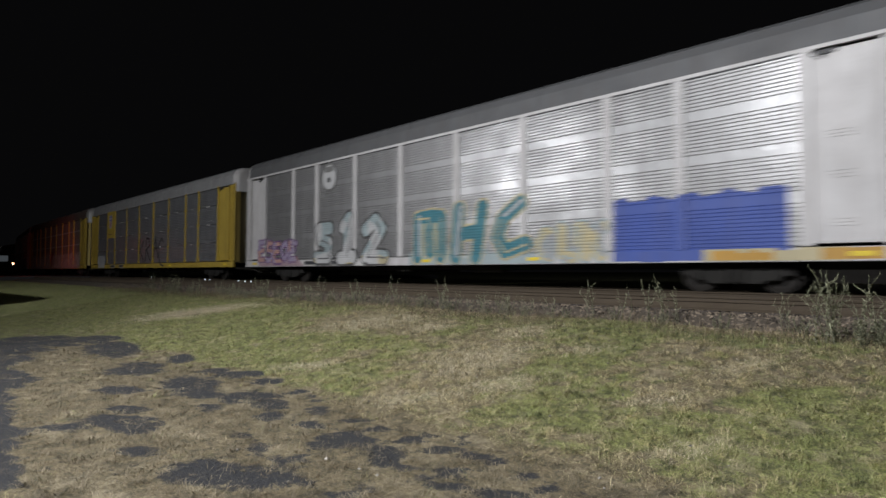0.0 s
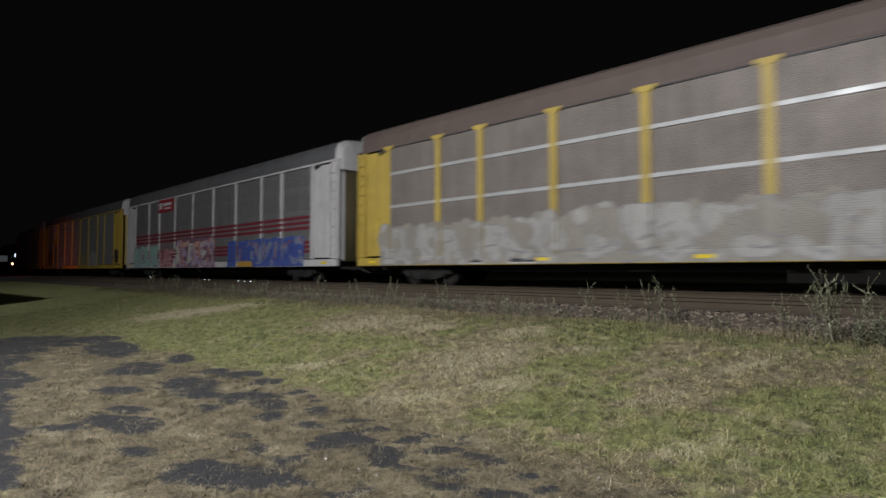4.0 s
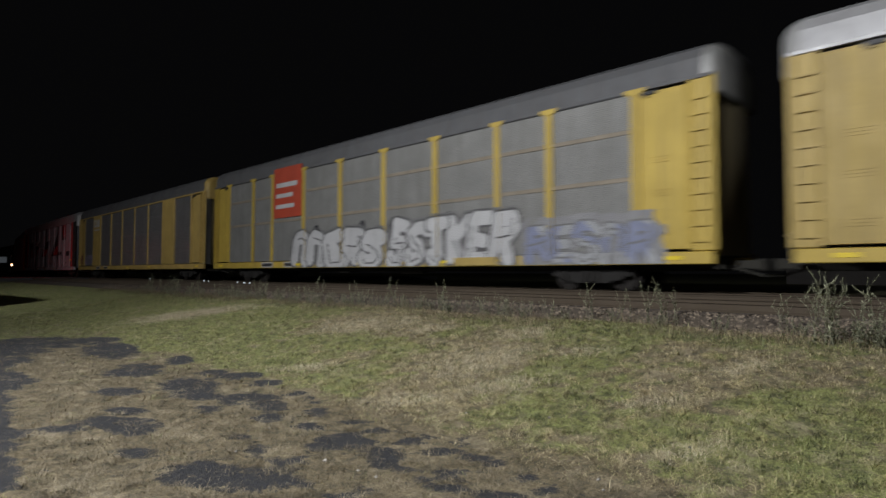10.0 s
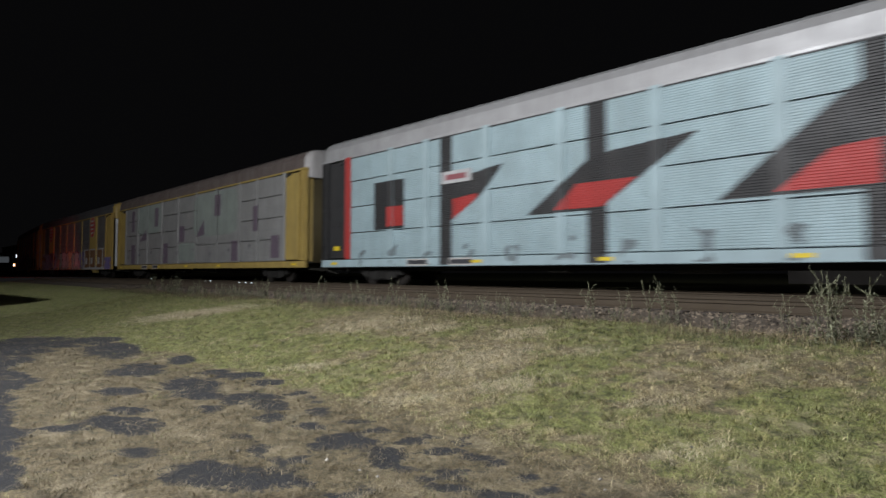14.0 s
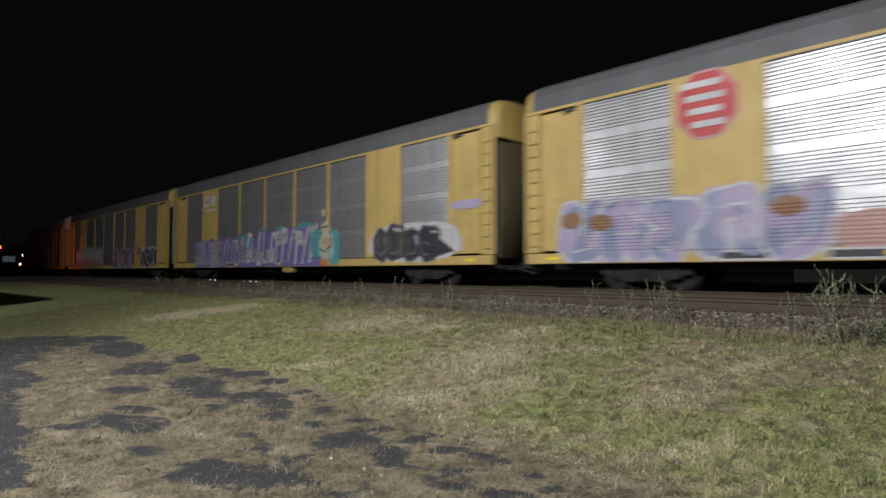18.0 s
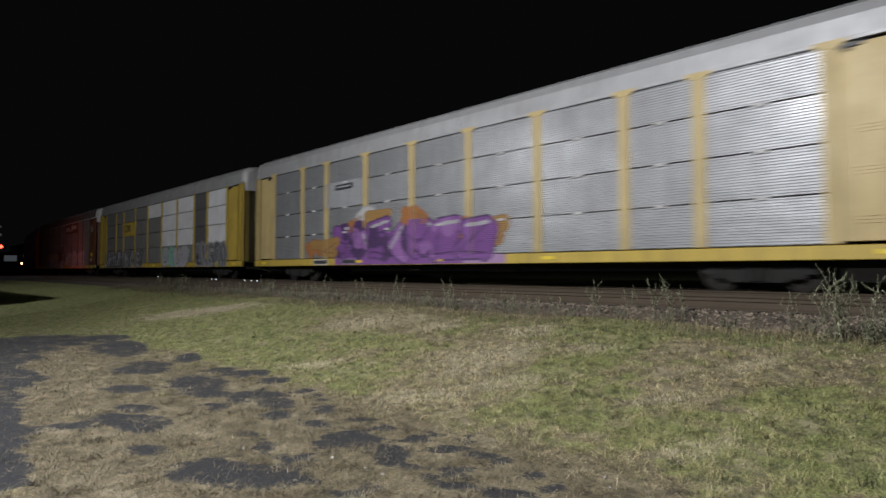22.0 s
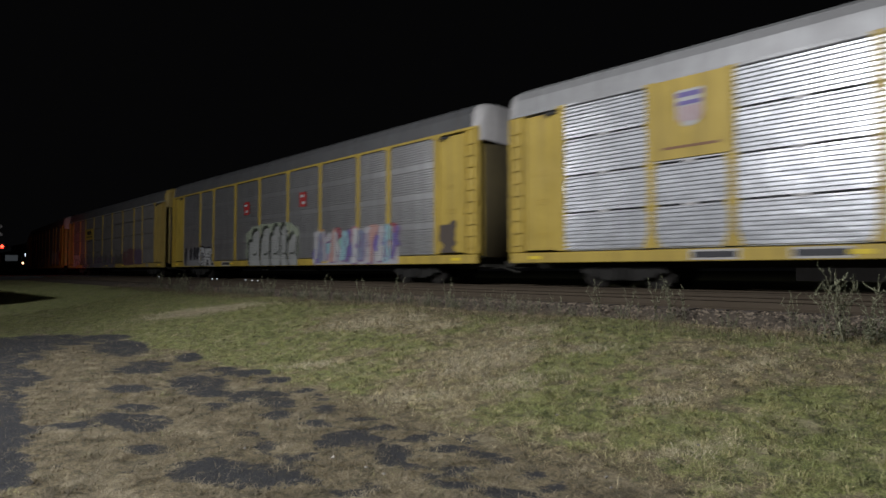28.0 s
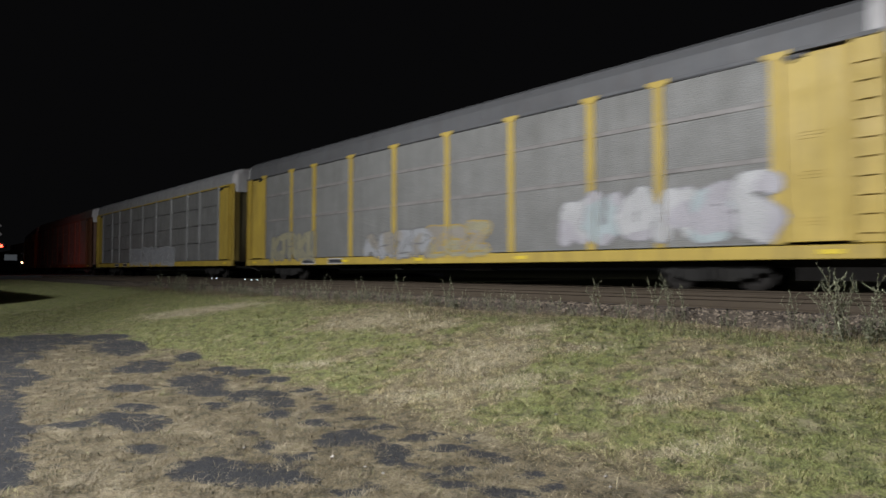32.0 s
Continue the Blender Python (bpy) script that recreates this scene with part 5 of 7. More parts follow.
blot(c, "rusty yellow plate on the sill", YELLOW_OLD, 5.2, 7.0, 0.74, 1.0, 0.03, 8.0)
for k in (7, 11):
    bent_logo(TRAIN[k], -8.0, 4.62, 0.82, PALE_S)
    sign(TRAIN[k], -8.0, 4.08, 1.55, 0.1, PALE_S, [], "white lettering strip", 0.066)
c = TRAIN[7]
throw_up(c, "faint lilac graffiti", -11.4, -9.1, 1.2, 2.0, LILAC_S, STEEL_GREY, 72, letters=3, fat=0.1, edge=0.02)
stain(c, "dark soot marks", -13.3, -11.9, 1.2, 2.2, BROWN_S, 5.0, 0.66, 3.0)
# pale blue letters: dark and red between them
c = TRAIN[8]
shapes = [(block(-9.95, -8.2, 2.15, 4.0), BLACK), (block(-9.2, -8.25, 2.25, 3.0), RED),
          (block(-6.3, -5.75, 0.76, 5.2), BLACK), ([(-5.9, 2.2), (-4.3, 3.1), (-3.5, 3.95), (-5.9, 3.65)], BLACK), ([(-5.7, 2.3), (-4.6, 2.95), (-4.6, 3.1), (-5.7, 3.0)], RED),
          (block(-0.55, 0.05, 0.76, 5.2), BLACK), ([(-2.6, 2.22), (-0.2, 2.22), (2.5, 3.95), (-0.4, 3.75)], BLACK), ([(-1.6, 2.3), (-0.1, 2.3), (0.9, 3.0), (-0.9, 3.0)], RED),
          (block(5.7, 6.2, 0.76, 5.2), BLACK), ([(2.9, 2.2), (6.1, 2.2), (6.1, 4.6), (5.5, 4.3)], BLACK), ([(4.1, 2.28), (6.0, 2.28), (6.0, 3.2), (5.2, 3.1)], RED),
          (block(7.9, 9.7, 3.7, 5.2), BLACK), (block(8.5, 9.6, 3.9, 5.2), RED), (block(6.2, 7.9, 2.2, 2.55), BLACK), (block(9.8, 11.7, 2.1, 2.55), BLACK)]
for i, (pts, m) in enumerate(shapes):
    xs, zs = [p[0] for p in pts], [p[1] for p in pts]
    s = spray_mesh(c, polygon(pts), min(xs), max(xs), min(zs), max(zs), 0.004 + (0.004 if m is RED else 0))
    part("painted_shape", s, m, c, "black sprayed gap between letters" if m is BLACK else "red sprayed shade between letters")
for x in (12.35, -11.7):
    part("door_edge", Shape().box(-0.17, 0.17, -0.05, 0.02, DECK, TOP, 0.02), RED, c, "red painted door edge", at=(x, -WIDE, 0))
sign(c, -5.5, 3.75, 1.35, 0.42, PALE_S, [(0, 0, 0.7, 0.45, ROSE_S)], "small white sign", 0.07)
part("reflector", Shape().box(-0.3, 0.3, -0.014, 0, -0.09, 0.09, 0.004), REFLECT, c, at=(12.0, -WIDE - 0.05, 1.66))
part("reflector", Shape().box(-0.2, 0.2, -0.014, 0, -0.09, 0.09, 0.004), REFLECT, c, at=(-12.4, -WIDE - 0.05, 1.5))
for k in range(12):
    stain(c, "dark drips low on the pale blue side", -11.2 + 1.9 * k, -10.3 + 1.9 * k, 0.76, 1.7, tint("blue_soot", 0.2, 0.25, 0.27), 11.0 + k, 0.74, 2.8)
# pale car with purple blocks
c = TRAIN[9]
PALE_MINT, GREY_MAUVE = tint("pale_mint", 0.38, 0.43, 0.4), tint("grey_mauve", 0.21, 0.16, 0.215)
SHEET = [block(-10.35, -9.75, 3.46, 5.0), block(-10.35, -9.55, 1.08, 2.5), [(-8.6, 2.7), (-7.1, 2.75), (-7.1, 3.6)], block(-5.6, -4.9, 3.6, 4.9), block(-3.9, -3.1, 1.1, 2.4), block(-1.2, -0.4, 2.4, 3.4),
         [(1.4, 2.6), (2.6, 2.7), (2.5, 3.6)], block(3.9, 4.7, 3.7, 4.9), block(6.1, 6.9, 1.1, 2.2), block(8.5, 9.1, 2.6, 3.9), block(10.4, 11.2, 1.2, 2.3)]
for pts in SHEET:
    xs, zs = [p[0] for p in pts], [p[1] for p in pts]
    part("painted_shape", spray_mesh(c, polygon(pts), min(xs), max(xs), min(zs), max(zs), 0.008), GREY_MAUVE, c, "grey-mauve sprayed block")
for x0, x1, z0, z1 in ((-9.1, -4.4, 3.2, 5.15), (1.0, 6.8, 2.6, 5.1), (-1.3, 1.2, 1.2, 2.3)):
    blot(c, "pale mint overpaint", PALE_MINT, x0, x1, z0, z1, 0.004, 6.0)
for i in range(9):
    blot(c, "small dark soot mark", SMOKE_S, -11.2 + 2.4 * i, -10.8 + 2.4 * i, 1.4 + 0.15 * (i % 3), 1.75 + 0.15 * (i % 3), 0.01, 1.0)
# yellow car with octagons
c = TRAIN[10]
octagon(c, -8.2, 4.5, 0.78)
octagon(c, 7.85, 4.4, 0.82)
throw_up(c, "lilac graffiti with wavy white edges", -12.2, -5.8, 0.74, 2.45, LILAC_S, PALE_S, 101, shapes=(CUP, BOWL, HOOK, ARCH, CUP), fat=0.27, edge=0.07, second=DUSK_S, cloud=LILAC_S, halo=0.05)
for x, z in ((-12.3, 1.9), (-11.4, 1.8), (-6.9, 1.9)):
    blot(c, "orange-brown sprayed tip", BROWN_S, x, x + 0.7, z - 0.2, z + 0.25, 0.026, 2.0)
blot(c, "dusty pink sprayed patch", SALMON_S, -5.7, -4.4, 0.9, 1.75, 0.005, 3.0)
throw_up(c, "aqua and cream graffiti with dark edges", -4.3, 3.1, 0.74, 2.45, [tint("pale_aqua", 0.27, 0.5, 0.5), LILAC_WHITE, ICE_S, CREAM_S], INK, 102, shapes=(HOOK, COMB, RING, WEDGE, BEND, COMB), cloud=MAUVE_S, fat=0.23, edge=0.04, low=[(0.95, tint("sea_green", 0.25, 0.42, 0.36))], halo=0.12)
blot(c, "pink sprayed patch", PINK_S, 3.0, 3.8, 0.74, 1.6, 0.02, 3.0)
throw_up(c, "grey-lilac graffiti", 3.6, 5.1, 0.74, 2.3, SILVER_S, SMOKE_S, 103, letters=2, second=VIOLET_S, fat=0.2)
sprayed(c, "graffiti_field", "brown sprayed field edged in white", [(lambda x, z: z < 2.52, PALE_S), (lambda x, z: (z < 2.4) & (z > 0.9) & (((x - 5.0) % 1.9) > 0.4), BROWN_S),
                                                              (lambda x, z: (z < 1.75) & (z > 1.2) & (((x - 5.6) % 1.9) < 0.6), PALE_S)], (5.0, 11.4, 0.74, 2.55), 0.004, "stuff")
throw_up(c, "violet graffiti", 11.6, 13.2, 0.76, 1.7, VIOLET_S, LILAC_S, 105, letters=2)
# yellow car with violet piece
c = TRAIN[11]
DEEP_VIOLET = tint("deep_violet", 0.075, 0.06, 0.2)
field(c, "violet sprayed ground", VIOLET_S, -10.2, 3.65, 0.74, 2.45, 0.004, 0.14)
for x0, x1, z in ((-4.6, -3.2, 2.5), (-2.1, -1.2, 2.75), (-0.4, 0.5, 2.72), (1.5, 3.2, 2.78)):
    blot(c, "teal sprayed patch behind the letters", AQUA_S, x0, x1, 1.7, z, 0.006, 2.2)
field(c, "violet sprayed ground", VIOLET_S, -2.2, 3.5, 0.74, 2.62, 0.0075, 0.1)
wildstyle(c, "white and grey wildstyle graffiti on violet", -10.2, -3.4, 0.76, 2.4, [SILVER_S, LILAC_S, LILAC_WHITE], DEEP_VIOLET, 111, 14, 0.08)
wildstyle(c, "white wildstyle graffiti on violet", -3.5, 3.3, 0.76, 2.66, [PALE_S, LILAC_WHITE], DEEP_VIOLET, 112, 11, 0.1)
SKIN_CREAM = tint("pale_cream", 0.6, 0.55, 0.38)
for x0, x1, z0, z1, m, lift in ((2.85, 3.85, 1.1, 2.4, AQUA_S, 0.022), (4.3, 5.15, 0.74, 2.3, AQUA_S, 0.022), (3.5, 4.7, 1.0, 2.2, SKY_S, 0.024), (3.72, 4.42, 2.1, 2.68, SKIN_CREAM, 0.027), (3.6, 4.55, 1.35, 2.15, SKIN_CREAM, 0.027),
                               (3.75, 4.3, 0.95, 1.45, SKIN_CREAM, 0.027), (3.66, 4.12, 0.74, 1.02, ORANGE_S, 0.029), (4.2, 4.55, 0.74, 0.95, PEACH_S, 0.029), (3.9, 4.25, 1.65, 1.95, PEACH_S, 0.029), (3.82, 4.15, 2.9, 3.2, CREAM_S, 0.09)):
    blot(c, "aqua and cream graffiti figure", m, x0, x1, z0, z1, lift, 2.6)
for l in ([(3.8, 2.42), (4.3, 2.46)], [(3.6, 1.5), (4.0, 1.35), (4.5, 1.62)], [(3.72, 2.2), (3.66, 2.0)], [(4.4, 1.9), (4.55, 1.75)]):
    sprayed(c, "graffiti", "brown line on the figure", [(stroke([l], 0.035), tint("umber_line", 0.14, 0.1, 0.07))], (min(p[0] for p in l) - 0.05, max(p[0] for p in l) + 0.05, min(p[1] for p in l) - 0.05, max(p[1] for p in l) + 0.05), 0.033)
blot(c, "white sprayed cloud", PALE_S, 7.2, 12.2, 0.84, 2.3, 0.005, 2.6)
throw_up(c, "black graffiti edged in white", 7.5, 11.0, 0.9, 2.2, INK, GREY_S, 114, shapes=(RING, COMB, RING, BEND), fat=0.3, edge=0.04, shine=SILVER_S)
sprayed(c, "graffiti_field", "black sprayed tail", [(polygon([(10.6, 0.95), (11.9, 1.2), (10.7, 1.9)]), INK)], (10.6, 11.9, 0.95, 1.9), 0.012)
blot(c, "lilac overpaint on the door", LILAC_S, 11.7, 13.2, 2.6, 2.9, 0.006, 3.0)
# yellow car with orange piece
c = TRAIN[12]
blot(c, "pale mint sprayed cloud", tint("mint_grey", 0.4, 0.47, 0.4), -10.7, -1.4, 0.74, 2.7, 0.004, 3.0)
throw_up(c, "white, pink and orange graffiti with black edges", -10.2, -2.4, 0.74, 2.45, PALE_S, INK, 121, shapes=(WEDGE, CUP, BOWL, BEND, COMB), fat=0.25, edge=0.045, low=[(1.65, SALMON_S), (1.2, PEACH_S)])
field(c, "pale sky-blue sprayed ground", tint("pale_sky", 0.36, 0.5, 0.52), 1.3, 6.6, 0.74, 2.4, 0.004, 0.12)
throw_up(c, "plum and mauve graffiti on pale blue", 1.5, 6.4, 0.76, 2.3, [PLUM_S, MAUVE_S], DUSK_S, 122, wild=0.12, shapes=(WEDGE, BEND, RING, WEDGE, BEND), second=PINK_S, fat=0.2, slant=0.25)
blot(c, "orange sprayed patch", ORANGE_S, 6.4, 7.0, 0.9, 1.75, 0.006, 2.2)
stain(c, "brown soot on the yellow panel", 7.3, 8.6, 1.7, 2.5, BROWN_S, 7.0, 0.55, 2.6)
throw_up(c, "dark graffiti block edged in white", 8.4, 11.4, 0.85, 2.15, tint("slate_dark", 0.07, 0.07, 0.08), PALE_S, 124, shapes=(CUP, SLANT, CUP, BOWL), wild=0.14, fat=0.27, edge=0.09, inked=False)
sign(c, -8.6, 4.15, 0.95, 0.36, BROWN_S, [(0, 0, 0.7, 0.4, CN_YELLOW)], "small dark sign", 0.085)
# steel car with purple piece
c = TRAIN[13]
for i, (x0, x1, z0, z1) in enumerate(((-8.5, -6.1, 1.1, 1.9), (-5.4, -2.6, 2.1, 2.85), (-2.0, -0.8, 2.1, 2.9), (0.9, 3.0, 1.3, 2.35))):
    throw_up(c, "orange graffiti spikes", x0, x1, z0, z1, [tint("burnt_orange", 0.45, 0.18, 0.05), tint("ochre", 0.42, 0.24, 0.07)], BROWN_S, 135 + i, shapes=(PEAK, SLANT) if x1 - x0 > 1.5 else (PEAK,), fat=0.26, edge=0.02, wild=0.16)
stain(c, "yellow overpaint between the purple shapes", -0.6, 1.2, 1.0, 1.7, AMBER_S, 8.0, 0.4, 1.6)
DARK_PURPLE = tint("dark_purple", 0.085, 0.035, 0.14)
field(c, "purple sprayed ground", PURPLE_S, -6.3, 1.2, 0.74, 2.25, 0.006, 0.16)
throw_up(c, "deep purple graffiti with orchid highlights", -6.4, -1.6, 0.95, 2.5, [PURPLE_S, ORCHID_S], DARK_PURPLE, 131, shapes=(BEND, RING, COMB, PEAK), second=DARK_PURPLE, fat=0.2, shine=LILAC_WHITE, edge=0.06, wild=0.12)
throw_up(c, "deep purple graffiti with orchid highlights", -1.6, 2.4, 0.95, 2.3, [PURPLE_S, ORCHID_S], DARK_PURPLE, 132, shapes=(BEND, COMB, SLANT), second=PURPLE_S, fat=0.2, shine=LILAC_WHITE, edge=0.06, wild=0.12)
field(c, "orchid overpaint on the sill", tint("pale_orchid", 0.45, 0.27, 0.5), -6.3, 3.0, 0.74, 1.03, 0.005, 0.01)
throw_up(c, "white graffiti face shape", -4.8, -3.5, 1.9, 3.05, PALE_S, SILVER_S, 133, shapes=(RING,), fat=0.24)
sprayed(c, "painted_panel", "pale grey painted panel", [(lambda x, z: abs(x) > 0, SILVER_S)], (-7.0, -4.45, 3.2, 4.3))
sign(c, -5.7, 4.05, 1.2, 0.22, INK, [(0, 0, 0.8, 0.3, SILVER_S)], "dark plain mark", 0.06)
# patchwork car
c = TRAIN[14]
sign(c, -5.75, 3.75, 1.45, 0.62, YELLOW, [(-0.15, 0, 0.1, 0.8, INK), (-0.85, 0, 0.1, 0.8, INK), (-0.5, 0.7, 0.4, 0.15, INK), (-0.5, -0.7, 0.4, 0.15, INK), (0.3, 0, 0.1, 0.8, INK), (0.75, 0, 0.1, 0.8, INK)], "yellow sign with dark bars", 0.09)
field(c, "grey sprayed ground", SMOKE_S, -12.0, -2.4, 0.74, 1.95, 0.004, 0.15)
field(c, "dark sprayed ground of the scrawl", SHADOW_GREY, -11.9, -7.4, 0.76, 2.0, 0.006, 0.15)
wildstyle(c, "grey, white and lilac graffiti scrawl", -11.9, -7.4, 0.76, 2.1, [PALE_S, SILVER_S, PALE_S, LILAC_S], INK, 141, 8, 0.08)
throw_up(c, "dark graffiti scrawl with white edges", -7.3, -2.4, 0.76, 1.95, [GREY_S, SILVER_S], INK, 142, letters=7, wild=0.16, shine=PALE_S, fat=0.15, slant=0.4)
blot(c, "mint sprayed patch", MINT_S, 1.45, 2.1, 0.95, 2.0, 0.005, 2.0)
blot(c, "mint sprayed patch", MINT_S, 5.4, 6.4, 1.3, 1.95, 0.005, 2.0)
throw_up(c, "pale lilac and mint bubble graffiti with dark edges", 1.7, 6.0, 0.74, 2.12, [LILAC_WHITE, tint("bright_mint", 0.3, 0.58, 0.47), LILAC_WHITE, LILAC_WHITE], INK, 143, shapes=(BEND, ARCH, CUP, COMB), fat=0.31, edge=0.03, halo=0.05)
blot(c, "white foot of the bubbles", LILAC_WHITE, 4.6, 6.1, 0.74, 1.45, 0.02, 2.4)
throw_up(c, "dark graffiti with silver edges", 7.5, 11.7, 0.76, 2.15, INK, SILVER_S, 144, shapes=(CUP, WEDGE, BEND, ARCH, RING), fat=0.15, edge=0.1, second=GREY_S)
# brown car
c = TRAIN[15]
sign(c, 4.2, 4.73, 5.55, 0.98, BROWN, [(-0.55, 0.05, 0.3, 0.2, PALE_S), (-0.45, -0.42, 0.42, 0.1, PALE_S), (0.12, 0.05, 0.1, 0.62, CREAM_S), (0.5, 0.1, 0.3, 0.36, PALE_S)], "brown sign with white bars", 0.06)
for x in (-6.6, -5.2, -3.6, -1.3, 0.3, 1.2):
    blot(c, "amber sprayed patch", AMBER_S, x - 0.5, x + 0.6, 1.0 + 0.3 * (x < 0), 2.3 if x < 0 else 1.5, 0.004, 1.6)
throw_up(c, "white graffiti with blue-white feet and dark brown edges", -7.5, -0.9, 0.74, 2.35, CREAM_S, tint("umber", 0.1, 0.06, 0.04), 151, wild=0.1, shapes=(ARCH, BEND, WEDGE, ARCH, SLANT), low=[(1.75, LILAC_WHITE), (1.05, ICE_S)], fat=0.2, edge=0.05, shine=AMBER_S)
throw_up(c, "white graffiti", -1.3, 0.4, 0.74, 1.6, LILAC_WHITE, BROWN_S, 153, shapes=(SLANT,), fat=0.2)
for x in (5.3, 6.4, 8.2, 9.4):
    blot(c, "bright blue sprayed patch", tint("azure", 0.16, 0.33, 0.55), x - 0.6, x + 0.6, 1.2, 2.6, 0.004, 1.6)
throw_up(c, "white and lavender graffiti with blue-grey edges", 1.8, 9.4, 0.98, 2.4, [PALE_S, ICE_S, LILAC_WHITE], tint("blue_grey", 0.1, 0.13, 0.16), 152, wild=0.14, shapes=(PEAK, BEND, WEDGE, SLANT, ARCH, BEND, WEDGE), second=tint("mint_white", 0.5, 0.56, 0.53), fat=0.23, edge=0.045, slant=0.4)
field(c, "pale sprayed foot on the sill", LILAC_WHITE, 7.6, 9.0, 0.74, 1.02, 0.006, 0.02, 1.0)
sign(c, 12.35, 4.3, 0.85, 0.55, BROWN, [(0, 0.85 - 0.34 * i, 0.9, 0.1, SILVER_S) for i in range(6)], "brown door panel with rows of pale stencil bars", 0.03)
for z, h, m in ((1.95, 0.3, REFLECT), (1.45, 0.42, PURPLE_S), (1.5, 0.2, REFLECT)):
    sign(c, 12.3 if h != 0.2 else 12.2, z, 0.55, h, m, [], "small bright sticker on the door", 0.03 if h != 0.2 else 0.036)
# shiny car with a shield
c = TRAIN[16]
shield(c, -7.95, 4.25, 1.95, 2.0, 0.17)
blot(c, "dusty violet edge round the overpaint", MAUVE_S, -1.2, 2.9, 0.84, 2.42, 0.0045, 5.0)
blot(c, "silver-white rounded overpaint", tint("bright_silver", 0.5, 0.5, 0.52), -1.05, 2.75, 0.92, 2.36, 0.0075, 5.0)
throw_up(c, "faint grey strokes in the overpaint", -0.9, 2.6, 1.05, 2.2, SILVER_S, tint("bright_silver", 0.5, 0.5, 0.52), 161, letters=3, fat=0.14, second=STEEL_PALE)
throw_up(c, "teal and rose graffiti", 5.6, 10.4, 0.76, 2.2, TEAL_S, MAUVE_S, 162, second=PINK_S)
# belted car with red marks
c = TRAIN[17]
for x, z in ((-2.85, 3.78), (2.78, 3.78)):
    emblem(c, x, z, [(block(-0.3, 0.3, -0.34, 0.34), RED_S), (block(-0.2, 0.1, 0.1, 0.22), PALE_S), (block(-0.05, 0.2, -0.22, -0.1), PALE_S)], "small red mark", 0.045)
blot(c, "pale mint sprayed glow behind the letters", tint("mint_glow", 0.42, 0.47, 0.36), -2.95, 2.45, 0.74, 2.86, 0.004, 3.2)
block_letters(c, "silver block graffiti with dark green shadows", [(-2.55, -1.25, 2.0, -2.1, -1.3, 2.52), (-1.2, -0.24, 2.15, -0.98, -0.32, 2.62), (-0.2, 0.73, 2.25, 0.08, 0.66, 2.66), (0.77, 1.46, 2.3, 0.82, 1.32, 2.66), (1.5, 2.3, 1.95, 1.75, 2.2, 2.2)],
              tint("block_silver", 0.44, 0.45, 0.44), tint("dark_green", 0.045, 0.055, 0.04), 0.76)
field(c, "pale lilac sprayed ground", LILAC_WHITE, 3.7, 9.6, 0.74, 2.3, 0.004, 0.18)
for i, m in enumerate((VIOLET_S, PEACH_S, SKY_S, LILAC_S, ROSE_S, MINT_S, DUSK_S, PINK_S, PURPLE_S, AQUA_S, SALMON_S, VIOLET_S, SKY_S, ROSE_S)):
    blot(c, "sprayed colour in the many-coloured piece", m, 3.6 + 0.4 * i, 4.25 + 0.41 * i, 0.8 + 0.4 * ((i * 2) % 3), 1.5 + 0.42 * ((i * 2) % 3), 0.006 + 0.001 * (i % 3), 2.2)
wildstyle(c, "many-coloured wildstyle graffiti with dark shadows", 3.7, 9.5, 0.76, 2.35, [PALE_S, DUSK_S, LILAC_WHITE, SALMON_S, PALE_S, SKY_S, VIOLET_S], PLUM_S, 172, 14, 0.1)
field(c, "silver sprayed ground of the small letters", SMOKE_S, -11.5, -7.3, 0.76, 1.75, 0.004, 0.12)
for x in (-11.15, -10.4, -9.85, -9.4):
    blot(c, "dark upright sprayed stroke", INK, x - 0.2, x + 0.2, 0.78 if x < -11 else 1.1, 1.92, 0.007, 2.4)
throw_up(c, "dark small graffiti", -9.1, -7.3, 0.78, 1.9, PALE_S, INK, 173, shapes=(RING, BOWL), fat=0.16, edge=0.09)
stain(c, "dark soot mark on the door", 11.7, 12.7, 1.1, 2.3, tint("soot_brown", 0.1, 0.075, 0.06), 5.0, 0.5, 2.6)
# grey car with a yellow sign
c = TRAIN[18]
sign(c, -5.6, 3.8, 2.6, 0.98, YELLOW, [(-0.35, 0.25, 0.2, 0.35, INK), (0.0, 0.25, 0.2, 0.35, INK), (0.35, 0.25, 0.2, 0.35, INK), (0.0, -0.5, 0.7, 0.1, INK)], "yellow sign with dark bars", 0.06)
stain(c, "faded red overpaint", 4.4, 7.4, 0.9, 2.2, tint("faded_red", 0.2, 0.1, 0.105), 8.5, 0.44, 1.6)
stain(c, "faded violet overpaint", 6.9, 9.2, 0.95, 2.15, tint("faded_violet", 0.17, 0.12, 0.19), 4.5, 0.44, 1.6)
field(c, "faded grey overpaint low on the side", tint("soot", 0.15, 0.135, 0.12), -10.6, 4.6, 1.05, 1.9, 0.0035, 0.2)
throw_up(c, "white graffiti", -11.4, -8.8, 0.95, 2.0, PALE_S, MAUVE_S, 181, letters=3)
throw_up(c, "faded blue and grey graffiti low on the side", -7.4, 2.4, 0.74, 1.7, tint("slate", 0.16, 0.16, 0.19), STEEL_FADED, 182, letters=9, second=MAUVE_S, fat=0.16)
for x0, x1, m in ((-7.2, -6.5, MAUVE_S), (-5.6, -3.6, SMOKE_S), (0.2, 0.9, GREY_S), (2.0, 2.5, MAUVE_S), (9.9, 10.5, DUST_S)):
    stain(c, "faded patch on the sill", x0, x1, 0.74, 1.02, m, 3.0 + x0, 0.2, 2.0)
